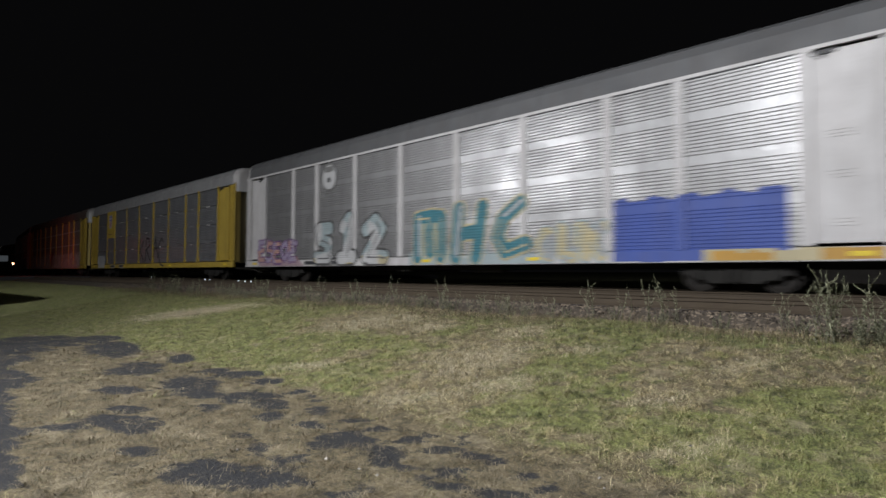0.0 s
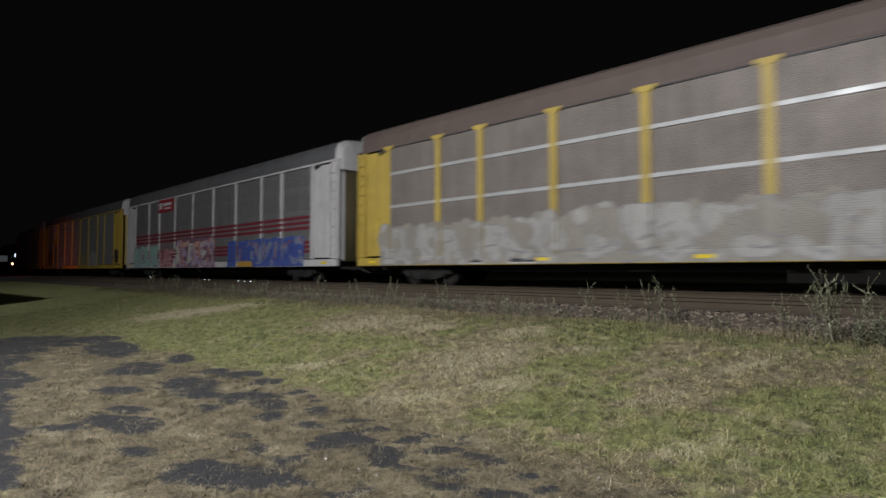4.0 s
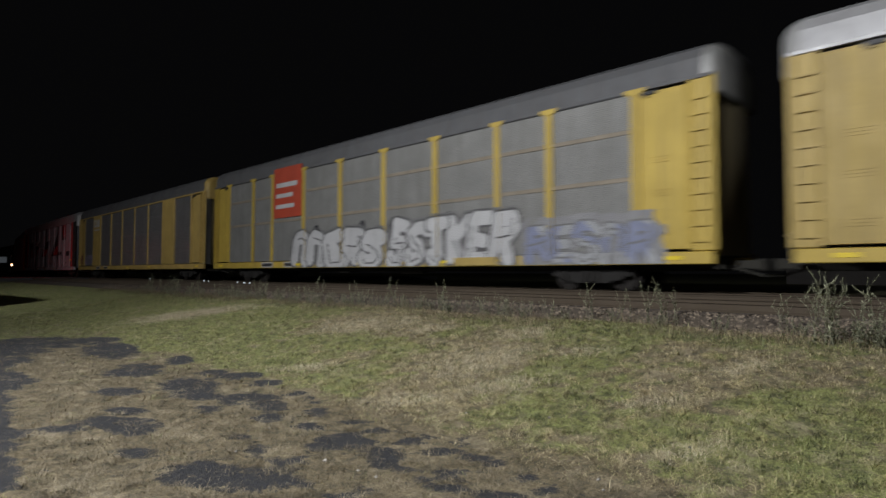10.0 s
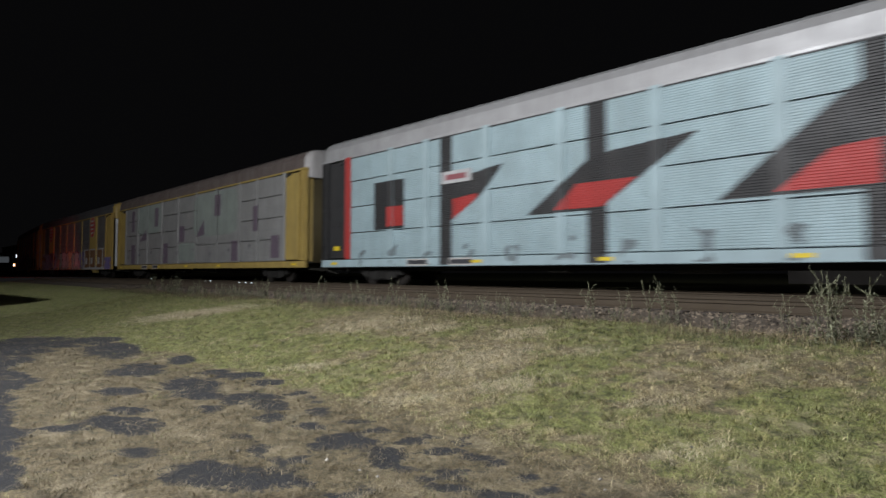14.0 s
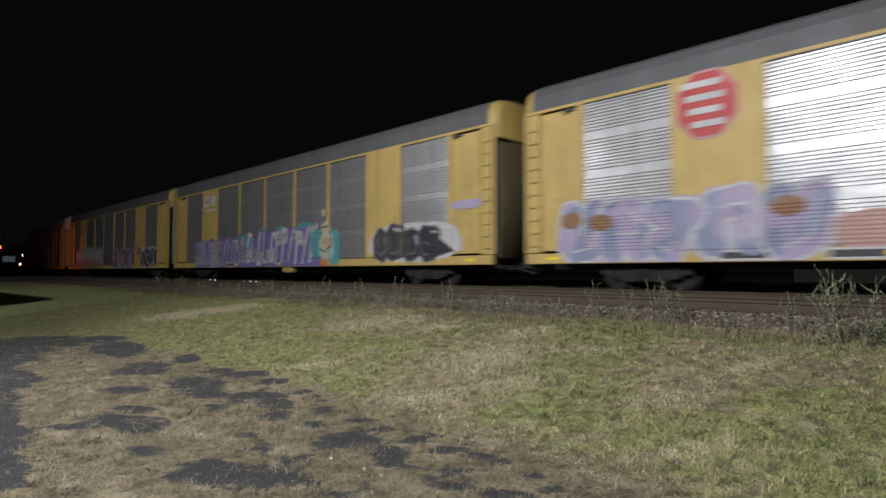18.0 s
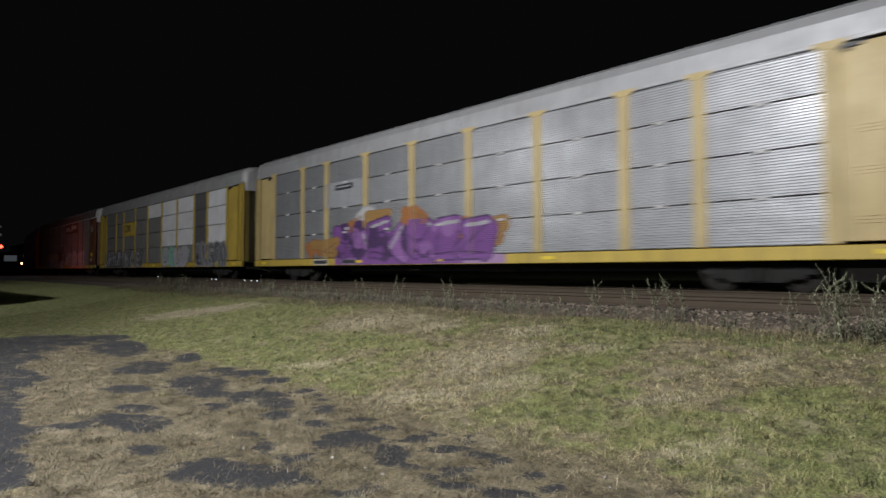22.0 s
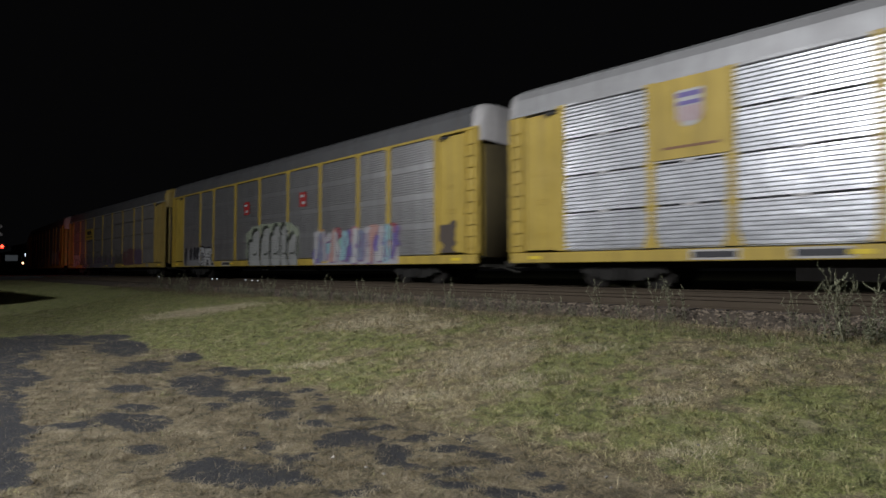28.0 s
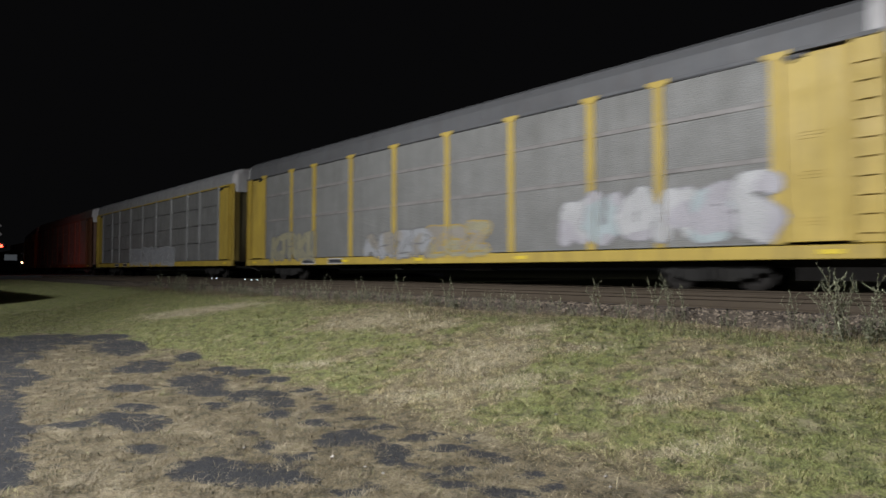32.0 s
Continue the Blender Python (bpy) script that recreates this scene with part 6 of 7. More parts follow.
# dull car with white bubbles
c = TRAIN[19]
SKY_WHITE = tint("sky_white", 0.5, 0.58, 0.6)
throw_up(c, "soft white bubble graffiti with a pale shade", 6.0, 11.7, 1.15, 2.6, [PALE_S, SKY_WHITE, PALE_S], SMOKE_S, 195, shapes=(WEDGE, CUP, RING, PEAK, BEND, BEND), fat=0.24, edge=0.035, slant=0.3, wild=0.11, second=LILAC_WHITE, inked=False)
throw_up(c, "faded cream graffiti", -10.9, -6.8, 0.95, 2.3, FADED_S, GREY_S, 192, letters=5, fat=0.2)
throw_up(c, "faded cream graffiti", -3.3, 0.6, 0.95, 2.0, DUST_S, GREY_S, 193, letters=4, fat=0.22, second=SILVER_S)
throw_up(c, "faded cream and olive graffiti", 0.4, 3.3, 0.95, 2.1, FADED_S, YELLOW_OLD, 194, letters=3, fat=0.2, second=DUST_S)
throw_up(TRAIN[20], "faded white graffiti", -4.2, 5.0, 0.8, 2.1, SILVER_S, PALE_S, 201)


# ---- grass, stones and weeds ----
def blades(name, label, x, y, tall, wide, flat, material, seed):
    """Bent blades of grass at places x, y, as one mesh."""
    rng = np.random.default_rng(seed)
    n = len(x)
    z = ground_z(x, y)
    a, tilt = rng.uniform(0, 2 * np.pi, n), rng.uniform(*flat, n)
    out = np.stack([np.cos(a), np.sin(a)], 1)
    side = np.stack([-np.sin(a), np.cos(a)], 1) * (wide * rng.uniform(0.6, 1.3, n))[:, None]
    h = tall * rng.uniform(0.5, 1.3, n)
    base = np.stack([x, y], 1)
    mid, tip = base + out * (h * 0.45 * np.sin(tilt))[:, None], base + out * (h * np.sin(tilt * 1.25))[:, None]
    zm, zt = z + h * 0.5 * np.cos(tilt), z + h * np.maximum(np.cos(tilt * 1.25), 0.08)
    v = np.empty((n, 5, 3))
    v[:, 0, :2], v[:, 1, :2], v[:, 2, :2], v[:, 3, :2], v[:, 4, :2] = base - side, base + side, mid + side * 0.8, mid - side * 0.8, tip
    v[:, 0, 2] = v[:, 1, 2] = z - 0.004
    v[:, 2, 2] = v[:, 3, 2] = zm
    v[:, 4, 2] = zt
    mesh = bpy.data.meshes.new(name)
    mesh.vertices.add(5 * n)
    mesh.vertices.foreach_set("co", v.astype(np.float32).ravel())
    k = np.arange(n)[:, None] * 5
    mesh.loops.add(7 * n)
    mesh.loops.foreach_set("vertex_index", (k + np.array([0, 1, 2, 3, 3, 2, 4])).ravel().astype(np.int32))
    mesh.polygons.add(2 * n)
    starts = (np.arange(n)[:, None] * 7 + np.array([0, 4])).ravel()
    mesh.polygons.foreach_set("loop_start", starts.astype(np.int32))
    mesh.update(calc_edges=True)
    mesh.materials.append(material)
    return tagged(new(name, mesh), label, "grass", kind="stuff")


def blade_material(name, dark, light, rough=0.7, other=None, low=0.35, bleach=0.6):
    """Blades that differ one by one, in patches, and lean towards another tone here and there."""
    n = Nodes(name)
    geo = n.add("ShaderNodeNewGeometry")
    tone = n.mix(geo.outputs["Random Per Island"], dark, light)
    if other:
        tone = n.mix(n.ramp(n.noise(3.4, 6, 0.75, shift=False), [(0.42, 0.0), (0.62, 0.8)]), tone, other)
    # random darker patches; in the grass they also stand in for shadowed clumps
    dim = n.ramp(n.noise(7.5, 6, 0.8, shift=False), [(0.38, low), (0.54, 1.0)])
    pale = n.ramp(n.noise(2.7, 6, 0.75, shift=False), [(0.5, 0.0), (0.66, bleach)])
    if other:
        tone = n.mix(pale, tone, (0.56, 0.48, 0.32))
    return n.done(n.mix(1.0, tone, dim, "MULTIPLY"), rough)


rng = np.random.default_rng(5)
gx, gy = rng.uniform(-24, 3, 1300000), rng.uniform(0.3, 8.6, 1300000)
far = np.hypot(gx, gy)
keep = rng.uniform(0, 1, len(gx)) < np.minimum(1.0, (4.6 / np.maximum(far, 0.1)) ** 0.8)
keep &= gy > 0.1 * -gx
keep &= (gx < 0.5 - 0.11 * gy) | (rng.uniform(0, 1, len(gx)) < 0.3)
gx, gy = gx[keep], gy[keep]
hx, hy = rng.uniform(-62, -24, 36000), rng.uniform(1.5, 8.6, 36000)
gx, gy = np.concatenate((gx, hx)), np.concatenate((gy, hy))
far = np.hypot(gx, gy)
tuft = (wave(gx, gy, 6.0, 23.0) + 0.7 * wave(gx, gy, 14.0, 29.0)) * np.clip(7.0 / far, 0.3, 1.0)
thin = rng.uniform(0, 1, len(gx)) < 0.6 + 1.9 * tuft
gx, gy, far, tuft = gx[thin], gy[thin], far[thin], tuft[thin]
bare, green = bare_at(gx, gy), green_at(gx, gy) - 0.09 + rng.normal(0, 0.26, len(gx))
open_soil = (bare + rng.normal(0, 0.28, len(gx)) > 0.1) & (rng.uniform(0, 1, len(gx)) < 0.96)
size = (np.maximum(far, 3) / 5.0) ** -0.25 * np.clip(1 + 1.4 * tuft, 0.5, 2.0)
broad = (np.maximum(far, 3) / 5.0) ** 0.6
lush = ~open_soil & (green > 0.5)
dry = ~open_soil & ~lush
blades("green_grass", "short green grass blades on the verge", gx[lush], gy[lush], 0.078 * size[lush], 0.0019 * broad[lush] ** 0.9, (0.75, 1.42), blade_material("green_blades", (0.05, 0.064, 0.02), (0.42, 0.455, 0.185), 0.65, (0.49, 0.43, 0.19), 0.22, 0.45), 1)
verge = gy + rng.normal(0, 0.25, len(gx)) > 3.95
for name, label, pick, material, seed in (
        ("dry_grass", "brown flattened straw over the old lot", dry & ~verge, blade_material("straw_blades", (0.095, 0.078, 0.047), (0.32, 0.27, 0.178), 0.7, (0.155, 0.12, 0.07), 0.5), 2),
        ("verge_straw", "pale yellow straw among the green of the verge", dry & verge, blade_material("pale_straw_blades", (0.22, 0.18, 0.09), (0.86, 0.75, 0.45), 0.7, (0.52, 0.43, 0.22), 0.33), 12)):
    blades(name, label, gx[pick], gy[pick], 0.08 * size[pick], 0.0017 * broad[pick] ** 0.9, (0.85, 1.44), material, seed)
fx, fy = rng.uniform(-30, 5, 60000), 8.2 + rng.normal(0, 0.34, 60000)
thick = wave(fx, fy, 0.8, 21.0) + rng.normal(0, 0.25, len(fx)) > -0.1
fx, fy = fx[thick], fy[thick]
reach = 0.09 + 0.17 * rng.uniform(0, 1, len(fx)) ** 2.5 * np.clip(0.6 + 2.2 * wave(fx, fy, 0.6, 41.0), 0.2, 1.6)
split = rng.uniform(0, 1, len(fx)) < 0.72
blades("tall_dry_grass", "tall brown dead grass along the ballast edge", fx[split], fy[split], reach[split] * 1.2, 0.0015, (0.1, 1.1), blade_material("dead_blades", (0.09, 0.065, 0.04), (0.36, 0.28, 0.18)), 3)
blades("tall_green_grass", "longer green grass along the ballast edge", fx[~split], fy[~split] - 0.15, reach[~split] * 0.8, 0.0022, (0.2, 1.1), blade_material("long_green_blades", (0.05, 0.075, 0.022), (0.24, 0.28, 0.1)), 4)


# tufts of longer blades
for name, label, count, y0, y1, tall, material, seed in (
        ("grass_tufts", "tufts of longer green grass on the verge", 1500, 3.9, 8.4, 0.07, blade_material("tuft_blades", (0.05, 0.07, 0.018), (0.34, 0.385, 0.13), 0.65), 31),
        ("straw_tufts", "tufts of bent straw on the lot and verge", 1300, 1.6, 7.8, 0.06, blade_material("tuft_straw_blades", (0.12, 0.095, 0.05), (0.58, 0.49, 0.31), 0.7), 32)):
    tx, ty = -15 + 18 * rng.uniform(0, 1, count) ** 0.8, rng.uniform(y0, y1, count)
    good = bare_at(tx, ty) < 0.12
    tx, ty = np.repeat(tx[good], 20), np.repeat(ty[good], 20)
    tx, ty = tx + rng.normal(0, 0.045, len(tx)), ty + rng.normal(0, 0.045, len(ty))
    blades(name, label, tx, ty, tall, 0.0016, (0.6, 1.4), material, seed)

# patches of pale cut straw: x, y, half-width across the view, half-depth along it
HEAPS = [(-8.57, 6.75, 0.88, 0.5), (-7.1, 6.95, 0.35, 0.3), (-15.4, 6.29, 1.5, 0.6), (-4.68, 4.36, 0.45, 0.22), (-4.83, 5.37, 0.36, 0.25), (-2.4, 5.42, 0.34, 0.17), (-5.0, 5.9, 0.7, 0.45), (-4.1, 5.2, 0.5, 0.3), (-5.3, 7.2, 0.5, 0.35),
         (-2.0, 6.6, 0.3, 0.2), (-7.26, 4.63, 0.43, 0.22), (-1.74, 4.52, 0.3, 0.14), (-3.87, 6.58, 0.28, 0.2)]
places = []
for cx, cy, r, d in HEAPS:
    k = int(14000 * r * d)
    u, v = rng.normal(0, 0.55 * r, k), rng.normal(0, 0.55 * d, k)
    slant = (cx + cy) / (cy - cx)
    u = u + slant * v
    places.append(np.stack([cx + 0.7071 * (u - v), cy + 0.7071 * (u + v)], 1))
places = np.concatenate(places)
hx, hy = places[:, 0], places[:, 1]
blades("cut_straw", "pale cut straw lying in patches on the verge", hx, hy, 0.07, 0.0017 * (np.hypot(hx, hy) / 5.0) ** 0.8, (0.8, 1.35), blade_material("cut_straw_blades", (0.42, 0.36, 0.225), (0.82, 0.73, 0.53), 0.7, None, 0.7), 21)


def stones(name, label, count, x0, x1, y0, y1, small, large, material, seed, lift):
    """Crushed stones, each a rough eight-sided lump."""
    r = np.random.default_rng(seed)
    x, y = x0 + (x1 - x0) * (1 - r.uniform(0, 1, count) ** 1.5), r.uniform(y0, y1, count)
    z = np.maximum(ground_z(x, y), np.interp(y, [8.54, 9.44, 10.5], [-0.42, -0.19, -0.2])) + lift
    form = np.array([(1, 0, 0), (-1, 0, 0), (0, 1, 0), (0, -1, 0), (0, 0, 1), (0, 0, -1)], float)
    v = form[None] * r.uniform(0.6, 1.2, (count, 6, 1)) + r.normal(0, 0.18, (count, 6, 3))
    v *= r.uniform(small, large, count)[:, None, None] * np.array([1, 1, 0.7])
    a = r.uniform(0, 6.28, count)[:, None]
    vx, vy = v[:, :, 0] * np.cos(a) - v[:, :, 1] * np.sin(a) + x[:, None], v[:, :, 0] * np.sin(a) + v[:, :, 1] * np.cos(a) + y[:, None]
    co = np.stack([vx, vy, v[:, :, 2] + z[:, None]], 2)
    faces = np.array([(0, 2, 4), (2, 1, 4), (1, 3, 4), (3, 0, 4), (2, 0, 5), (1, 2, 5), (3, 1, 5), (0, 3, 5)])
    mesh = bpy.data.meshes.new(name)
    mesh.from_pydata(co.reshape(-1, 3).tolist(), [], (np.arange(count)[:, None, None] * 6 + faces).reshape(-1, 3).tolist())
    mesh.materials.append(material)
    return tagged(new(name, mesh), label, "stones", kind="stuff")


STONES = blade_material("crushed_stones", (0.016, 0.011, 0.008), (0.3, 0.24, 0.175), 0.9)
stones("ballast_stones", "loose grey crushed stones along the track", 15000, -34, 4.5, 8.55, 10.55, 0.016, 0.046, STONES, 7, 0.0)
stones("lot_gravel", "small loose pebbles on the lot and verge", 350, -12, 2, 1.2, 8.4, 0.005, 0.012, blade_material("pale_pebbles", (0.12, 0.11, 0.09), (0.42, 0.39, 0.34), 0.9), 8, 0.008)

# wooden ties under both tracks
ties = Shape()
for y0 in (NEAR_Y, TRACK_Y):
    for k in range(300):
        x, y, a = rail_line(12 - 0.52 * k, y0)
        ties.box(x - 0.11, x + 0.11, y - 1.3, y + 1.3, -0.3, -0.178)
tagged(new("railway_ties", ties.mesh("railway_ties", TIE)), "dark creosoted wooden ties in the ballast", "ties", kind="stuff")

STEM = paint("weed_stem", (0.2, 0.195, 0.125), 0.8, 0, 0.3)
LEAF = blade_material("weed_leaf", (0.08, 0.085, 0.045), (0.36, 0.37, 0.24))


def weed(tall, stems, seed, leafy=1.0):
    """A tall roadside weed: thin branching stems, narrow leaves, seed heads."""
    r = random.Random(seed)
    root = tagged(new("weed"), "tall thin grey-green weed with seed heads beside the ballast", "weed", "weeds along the track")
    leaves = Shape()

    def leaf(p, size):
        a, b = r.uniform(0, 6.28), r.uniform(-0.4, 1.0)
        d = Vector((math.cos(a) * math.cos(b), math.sin(a) * math.cos(b), math.sin(b))) * size
        s = Vector((-math.sin(a), math.cos(a), 0.2)) * size * 0.17
        leaves.add([p, p + d * 0.5 + s, p + d, p + d * 0.5 - s + Vector((0, 0, size * 0.1))], [(0, 1, 2, 3)])

    for i in range(stems):
        line = []
        p = Vector((r.uniform(-0.1, 0.1), r.uniform(-0.1, 0.1), -0.03))
        lean = Vector((r.uniform(-0.35, 0.35), r.uniform(-0.25, 0.25), 1.0)).normalized()
        h = tall * r.uniform(0.55, 1.0)
        for k in range(6):
            q = p + lean * h / 6
            lean = (lean + Vector((r.uniform(-0.16, 0.16), r.uniform(-0.16, 0.16), 0))).normalized()
            line.append(p)
            for _ in range(int(5 * leafy)):
                leaf(p + (q - p) * r.random(), r.uniform(0.03, 0.075) * (1.2 - k * 0.1))
            if k > 1:
                d = Vector((r.uniform(-1, 1), r.uniform(-1, 1), r.uniform(0.4, 1.2))).normalized() * tall * r.uniform(0.08, 0.2)
                leaves.tube(q, q + d, 0.0025, 0.0015, 4)
                for _ in range(int(11 * leafy)):
                    leaf(q + d * r.uniform(0.3, 1.05), r.uniform(0.018, 0.04))
            p = q
        part("stem", Shape().pipe(line + [p], [0.005 * (1 - k / 8) for k in range(7)]), STEM, root)
    part("leaves", leaves, LEAF, root)
    return root


rnd = random.Random(17)
kinds = [weed(0.95, 5, 1, 1.2), weed(0.7, 4, 2), weed(0.6, 6, 3, 0.8), weed(0.42, 7, 4, 1.5)]
spots = [(0, -1.6, 8.1, 1.12), (0, -1.42, 8.15, 1.05), (1, -1.5, 8.3, 1.15), (0, -1.1, 8.2, 1.0), (3, -1.05, 7.95, 1.2), (3, -0.9, 8.0, 1.1), (0, -0.5, 8.4, 0.9), (3, -1.3, 8.35, 0.8), (1, -2.1, 8.7, 0.8), (1, -3.95, 8.75, 1.05), (2, -3.7, 8.8, 1.1), (1, -4.4, 8.7, 0.8), (1, -5.05, 8.75, 0.95), (2, -5.9, 8.8, 0.7), (2, -6.8, 8.8, 0.65),
         (1, -8.7, 8.85, 1.0), (2, -9.2, 8.8, 0.7), (1, -10.3, 8.8, 1.0), (1, -11.8, 8.85, 0.95), (1, -13.4, 8.8, 1.05), (2, -14.5, 8.7, 0.9), (1, -0.2, 8.8, 1.1), (0, 0.4, 8.7, 0.9)]
spots += [(3, -11.5 - 0.55 * i, 8.45 + rnd.uniform(-0.25, 0.3), rnd.uniform(0.5, 0.9)) for i in range(22)] + [(rnd.choice((1, 2, 3)), -15 - 0.8 * i, 8.6 + rnd.uniform(-0.3, 0.3), rnd.uniform(0.7, 1.3)) for i in range(16)]
spots += [(rnd.choice((1, 2, 2, 3)), -6.5 - 0.28 * i, 8.75 + rnd.uniform(-0.2, 0.25), rnd.uniform(0.45, 0.8)) for i in range(30)]
spots += [(3, -1.0 - 0.9 * i, 8.5 + rnd.uniform(-0.2, 0.2), rnd.uniform(0.4, 0.7)) for i in range(10)]
for k, x, y, size in spots:
    plant = copy_thing(kinds[k], pose(x, y, float(ground_z(np.array([x]), np.array([y]))[0]), 0, 0, rnd.uniform(0, 360)))
    plant.scale = (size, size, size)
for root in kinds:
    for ob in list(root.children) + [root]:
        bpy.data.objects.remove(ob)


# ---- the crossing beyond the lot ----
ROAD = paint("road_asphalt", (0.055, 0.055, 0.057), 0.85, 0, 0.4)
road = Shape().box(-71, -60, -60, 60, -0.5, 0.012)
tagged(new("road", road.mesh("road", ROAD)), "dark asphalt road over the level crossing", "road", kind="structure")

MAST = paint("mast_aluminium", (0.45, 0.45, 0.45), 0.45, 0.6, 0.3)
REDLENS = plain("lit_red_lens", (0.3, 0.01, 0.01), 0.3, 0, (1.0, 0.03, 0.015), 14.0)
mast = tagged(new("crossing_signal"), "railway crossing signal with crossbuck and lit red lamps", "crossing signal")
mast.matrix_basis = pose(-60.5, 7.2, -0.1, 0, 0, 60)
part("pole", Shape().tube((0, 0, -0.4), (0, 0, 4.4), 0.06, n=12), MAST, mast)
part("base", Shape().box(-0.25, 0.25, -0.25, 0.25, -0.4, 0.3, 0.03), MAST, mast)
part("crossarm", Shape().tube((-0.75, 0, 2.6), (0.75, 0, 2.6), 0.035, n=10), MAST, mast)
for a in (-1, 1):
    board = Shape().box(-0.61, 0.61, -0.015, 0.015, -0.11, 0.11, 0.01)
    ob = part("crossbuck_board", board, WHITE, mast, at=(0, 0.05 * a, 3.95))
    ob.rotation_euler = (0, a * radians(45), 0)
    for x, s in ((0.55 * a, 1), (0.55 * a, -1)):
        hood = part("lamp_head", Shape().tube((0, 0.0, 0), (0, 0.12 * s, 0), 0.26, 0.26, 20), BLACK, mast, at=(x, 0.06 * s, 2.6))
        part("lens", Shape().tube((0, 0.12 * s, 0), (0, 0.14 * s, 0), 0.13, 0.13, 16), REDLENS, hood)
part("signal_box", Shape().box(-0.3, 0.3, -0.2, 0.2, 1.0, 1.9, 0.03), MAST, mast)

# ---- lights beyond the tracks ----
COOL = plain("cool_lamp", (0.8, 0.85, 0.9), 0.4, 0, (0.75, 0.85, 1.0), 2.0)
WARMLAMP = plain("warm_lamp", (0.8, 0.6, 0.4), 0.4, 0, (1.0, 0.55, 0.3), 5.0)
WALL = paint("dark_wall", (0.12, 0.11, 0.1), 0.8, 0, 0.3)
for x, y, z in ((-39.9, 13.35, 0.1), (-31.5, 13.35, 0.035), (-30.9, 13.35, 0.035), (-27.5, 13.35, 0.01), (-26.8, 13.35, -0.005), (-26.2, 13.35, -0.005)):
    post = tagged(new("ground_lamp"), "small lit white lamp on a low post between the tracks", "lamp", "low lamps between the tracks")
    post.location = (x, y, z)
    part("stake", Shape().box(-0.03, 0.03, -0.03, 0.03, -0.5, -0.05, 0.008), MAST, post)
    part("lamp", Shape().tube((0, -0.06, -0.0), (0, 0.0, 0.0), 0.015, 0.013, 10), COOL, post)


def shed(x, y, w, d, h, windows, label, turn=0):
    ob = tagged(new("building"), label, "building")
    ob.matrix_basis = pose(x, y, -0.5, 0, 0, turn)
    part("wall", Shape().box(-w / 2, w / 2, 0, d, 0, h, 0.02), WALL, ob)
    part("roof", Shape().slab([(-w / 2 - 0.3, h), (w / 2 + 0.3, h), (0, h + w * 0.14)], -0.3, d + 0.3), ROOF_BROWN, ob)
    for wx, wz, ww, wh, m in windows:
        frame_ob = part("window_frame", Shape().box(-ww / 2 - 0.06, ww / 2 + 0.06, -0.05, 0.0, -wh / 2 - 0.06, wh / 2 + 0.06, 0.01), MAST, ob, at=(wx, 0, wz))
        part("pane", Shape().box(-ww / 2, ww / 2, -0.01, 0.0, -wh / 2, wh / 2), m, frame_ob, "lit pane", at=(0, -0.051, 0))
    return ob


shed(-7.8, 62, 14, 9, 4.6, [(-0.3, 3.9, 1.0, 0.3, COOL), (-0.3, 3.25, 0.8, 0.25, COOL)], "dark low building with two lit windows", 0)
shed(-205, 32.0, 8, 6, 8.0, [(-0.4, 5.6, 0.7, 0.9, COOL), (0.2, 3.6, 0.6, 1.6, plain("blue_sign", (0.3, 0.4, 0.6), 0.5, 0, (0.4, 0.6, 1.0), 0.5)), (-1.3, 3.1, 0.7, 0.6, WARMLAMP)], "distant roadside building with a lit sign", 80)
shed(-196, 26.6, 5, 5, 5.6, [(0.3, 4.4, 2.8, 1.6, plain("dim_sign", (0.5, 0.5, 0.5), 0.5, 0, (0.8, 0.9, 1.0), 0.05))], "distant building with a dim pale sign", 80)

bank = Shape().box(-232, -194, 28.5, 35.5, -0.8, 0.5, 0.2)
tagged(new("road_bank", bank.mesh("road_bank", ROAD)), "raised asphalt road beyond the crossing", "road", kind="structure")

# a car that pulls up near the far buildings
CARPAINT = paint("car_paint", (0.1, 0.1, 0.11), 0.3, 0.2, 0.2)
HEADLAMP = plain("headlamp", (0.9, 0.9, 0.85), 0.3, 0, (1.0, 0.9, 0.75), 25.0)
TAIL = plain("tail_lamp", (0.4, 0.02, 0.02), 0.3, 0, (1.0, 0.12, 0.08), 6.0)
GLASS = plain("dark_glass", (0.02, 0.02, 0.025), 0.1)
auto = tagged(new("car"), "dark car with lit headlamps on the road beyond the crossing", "car")
part("body", Shape().slab([(-2.2, 0.35), (2.2, 0.35), (2.25, 0.8), (1.2, 1.0), (0.6, 1.5), (-1.2, 1.5), (-2.0, 1.05), (-2.25, 0.9)], -0.85, 0.85), CARPAINT, auto)
part("windscreen", Shape().slab([(1.15, 1.02), (0.62, 1.46), (0.6, 1.42), (1.1, 1.0)], -0.75, 0.75), GLASS, auto)
for sy in (-1, 1):
    part("headlight", Shape().box(2.2, 2.27, -0.2, 0.2, 0.58, 0.82, 0.01), HEADLAMP, auto, at=(0, 0.62 * sy, 0))
    part("taillight", Shape().box(-2.28, -2.22, -0.14, 0.14, 0.7, 0.86, 0.01), TAIL, auto, at=(0, 0.62 * sy, 0))
    for wx in (-1.4, 1.4):
        part("wheel", Shape().tube((wx, 0.72 * sy, 0.33), (wx, 0.9 * sy, 0.33), 0.33, n=18), BLACK, auto)

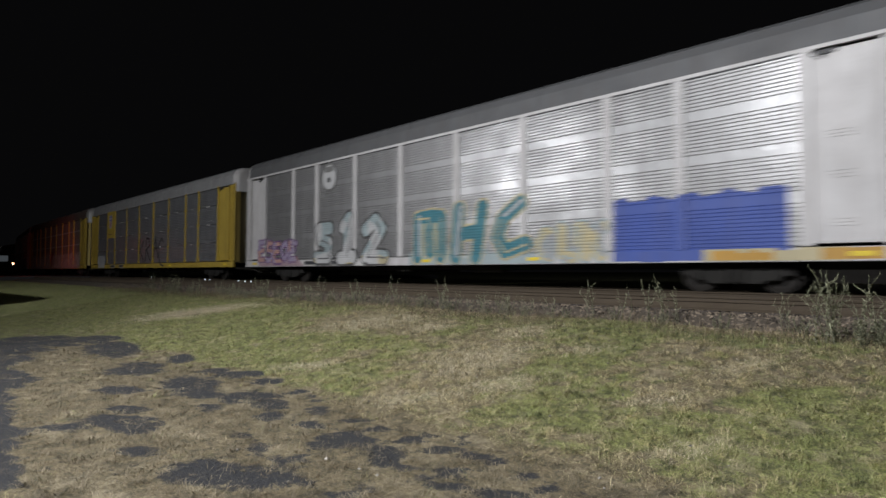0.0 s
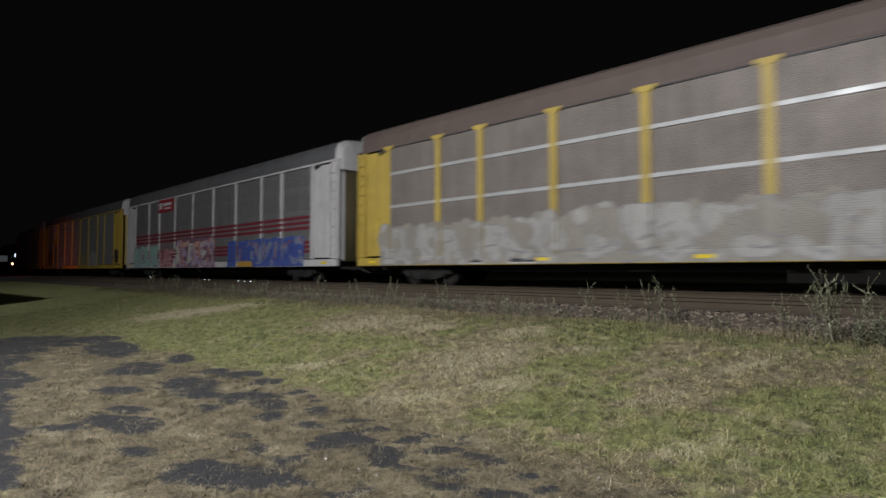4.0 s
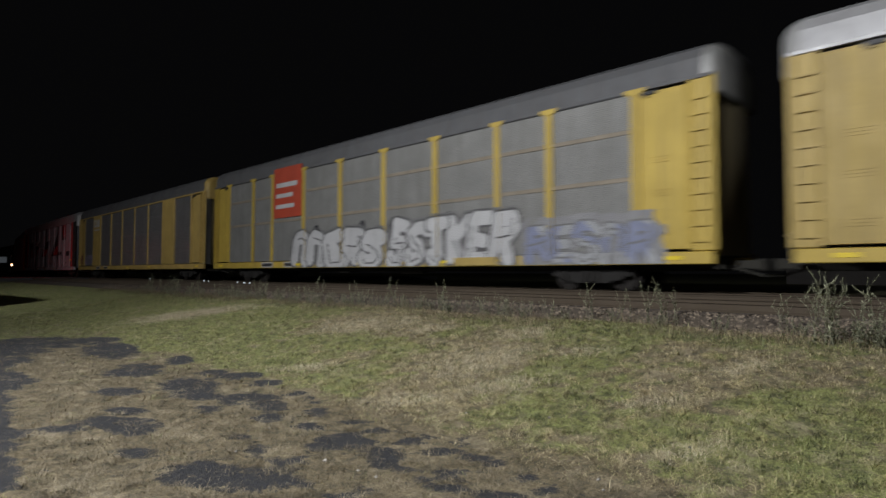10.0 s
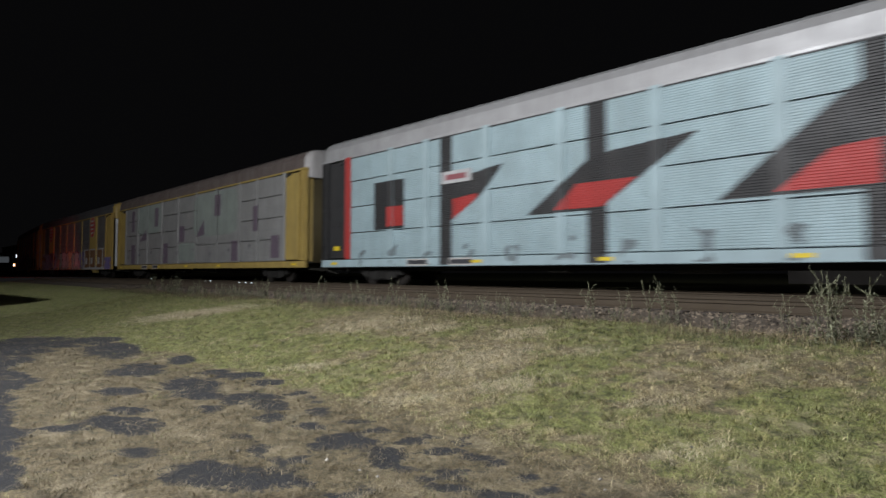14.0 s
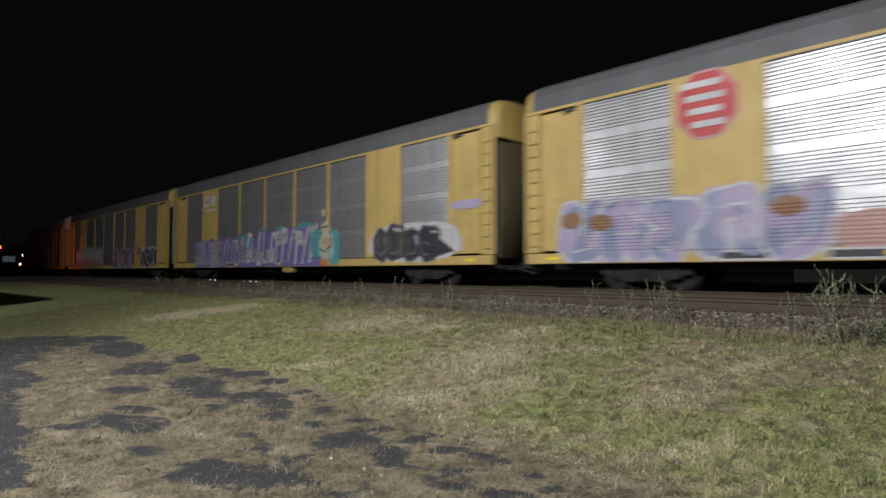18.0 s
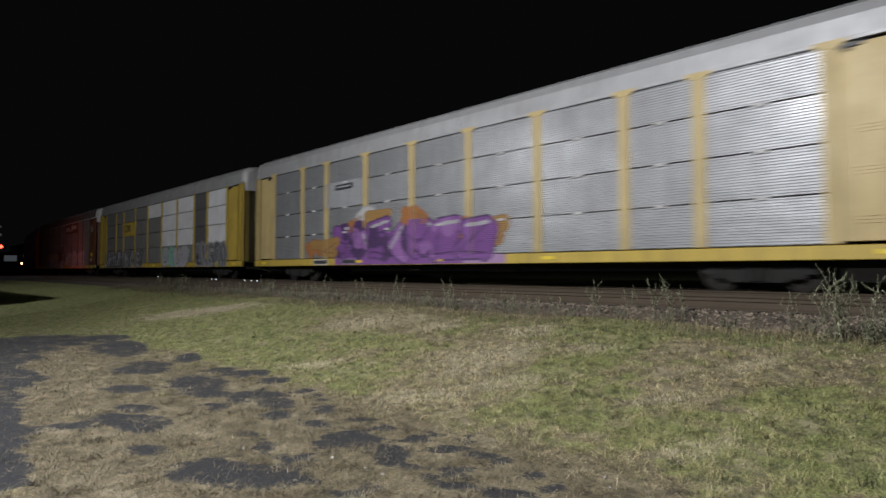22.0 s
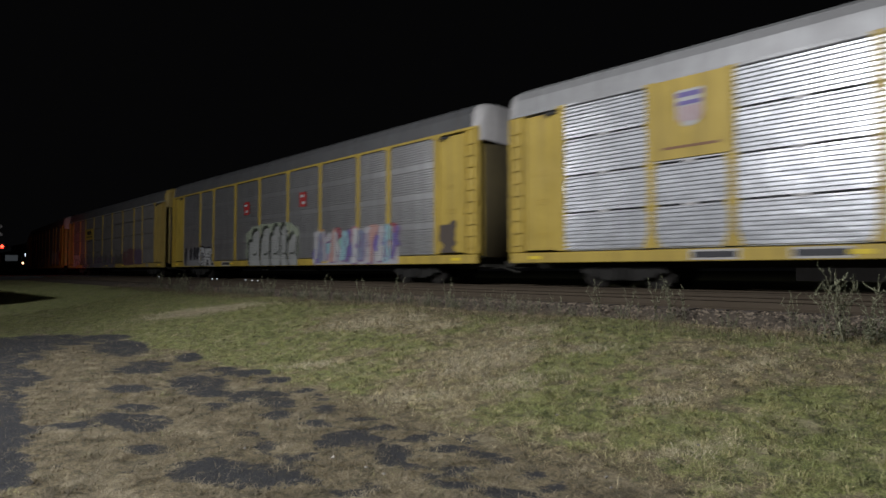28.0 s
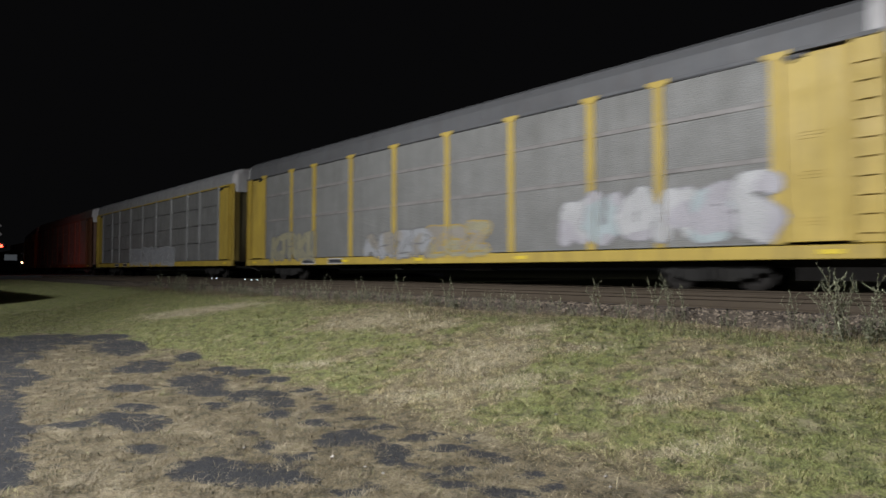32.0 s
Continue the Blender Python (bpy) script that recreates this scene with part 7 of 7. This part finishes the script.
# an unseen bungalow past the view's left edge, added to cast its shadow
bungalow = tagged(new("signal_bungalow"), "plain silver equipment bungalow on the verge", "equipment bungalow")
bungalow.matrix_basis = pose(-32.1, 0.5, -0.9, 0, 0, 4)
part("shell", Shape().box(-3.9, 3.9, -0.9, 0.9, 0.0, 2.2, 0.03), MAST, bungalow)
part("roof", Shape().slab([(-4.0, 2.2), (4.0, 2.2), (3.9, 2.35), (-3.9, 2.35)], -1.0, 1.0), MAST, bungalow)
part("door", Shape().box(-0.4, 0.4, -0.94, -0.9, 0.1, 2.1, 0.01), MAST, bungalow)

# two unseen lamp posts, added behind the tripod to carry the lot's lights
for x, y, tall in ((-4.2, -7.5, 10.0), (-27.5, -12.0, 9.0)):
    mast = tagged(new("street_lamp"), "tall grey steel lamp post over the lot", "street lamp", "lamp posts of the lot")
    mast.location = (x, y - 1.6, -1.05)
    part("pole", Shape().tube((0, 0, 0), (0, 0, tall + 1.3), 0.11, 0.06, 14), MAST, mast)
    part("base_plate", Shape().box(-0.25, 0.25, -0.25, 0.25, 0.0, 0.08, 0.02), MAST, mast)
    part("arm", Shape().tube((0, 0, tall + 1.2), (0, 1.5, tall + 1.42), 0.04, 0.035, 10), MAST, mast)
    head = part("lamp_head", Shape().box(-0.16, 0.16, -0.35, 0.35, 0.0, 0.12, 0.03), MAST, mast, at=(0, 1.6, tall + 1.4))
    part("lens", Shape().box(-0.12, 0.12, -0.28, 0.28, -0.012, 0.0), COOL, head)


# ---- what moves: the train ----
def motions():
    for i, car in enumerate(TRAIN):
        mid = 14.06 - (run(PASS[i]) + run(PASS[i + 1])) / 2
        rows = []
        for k in range(33):
            s = mid + run(float(k))
            ax, ay, _ = rail_line(s - 10.05)
            bx, by, _ = rail_line(s + 10.05)
            rows.append((float(k), pose((ax + bx) / 2, (ay + by) / 2, 0.0, 0, 0, math.degrees(math.atan2(by - ay, bx - ax)))))
        walk(car, rows)
    # the far car rolls up over the last seconds
    walk(auto, [(0.0, pose(-229, 30.2, 0.5, 0, 0, -6)), (26.0, pose(-229, 30.2, 0.5, 0, 0, -6)), (30.5, pose(-202, 32.9, 0.5, 0, 0, -6)), (32.0, pose(-200, 33.1, 0.5, 0, 0, -6))])


motions()
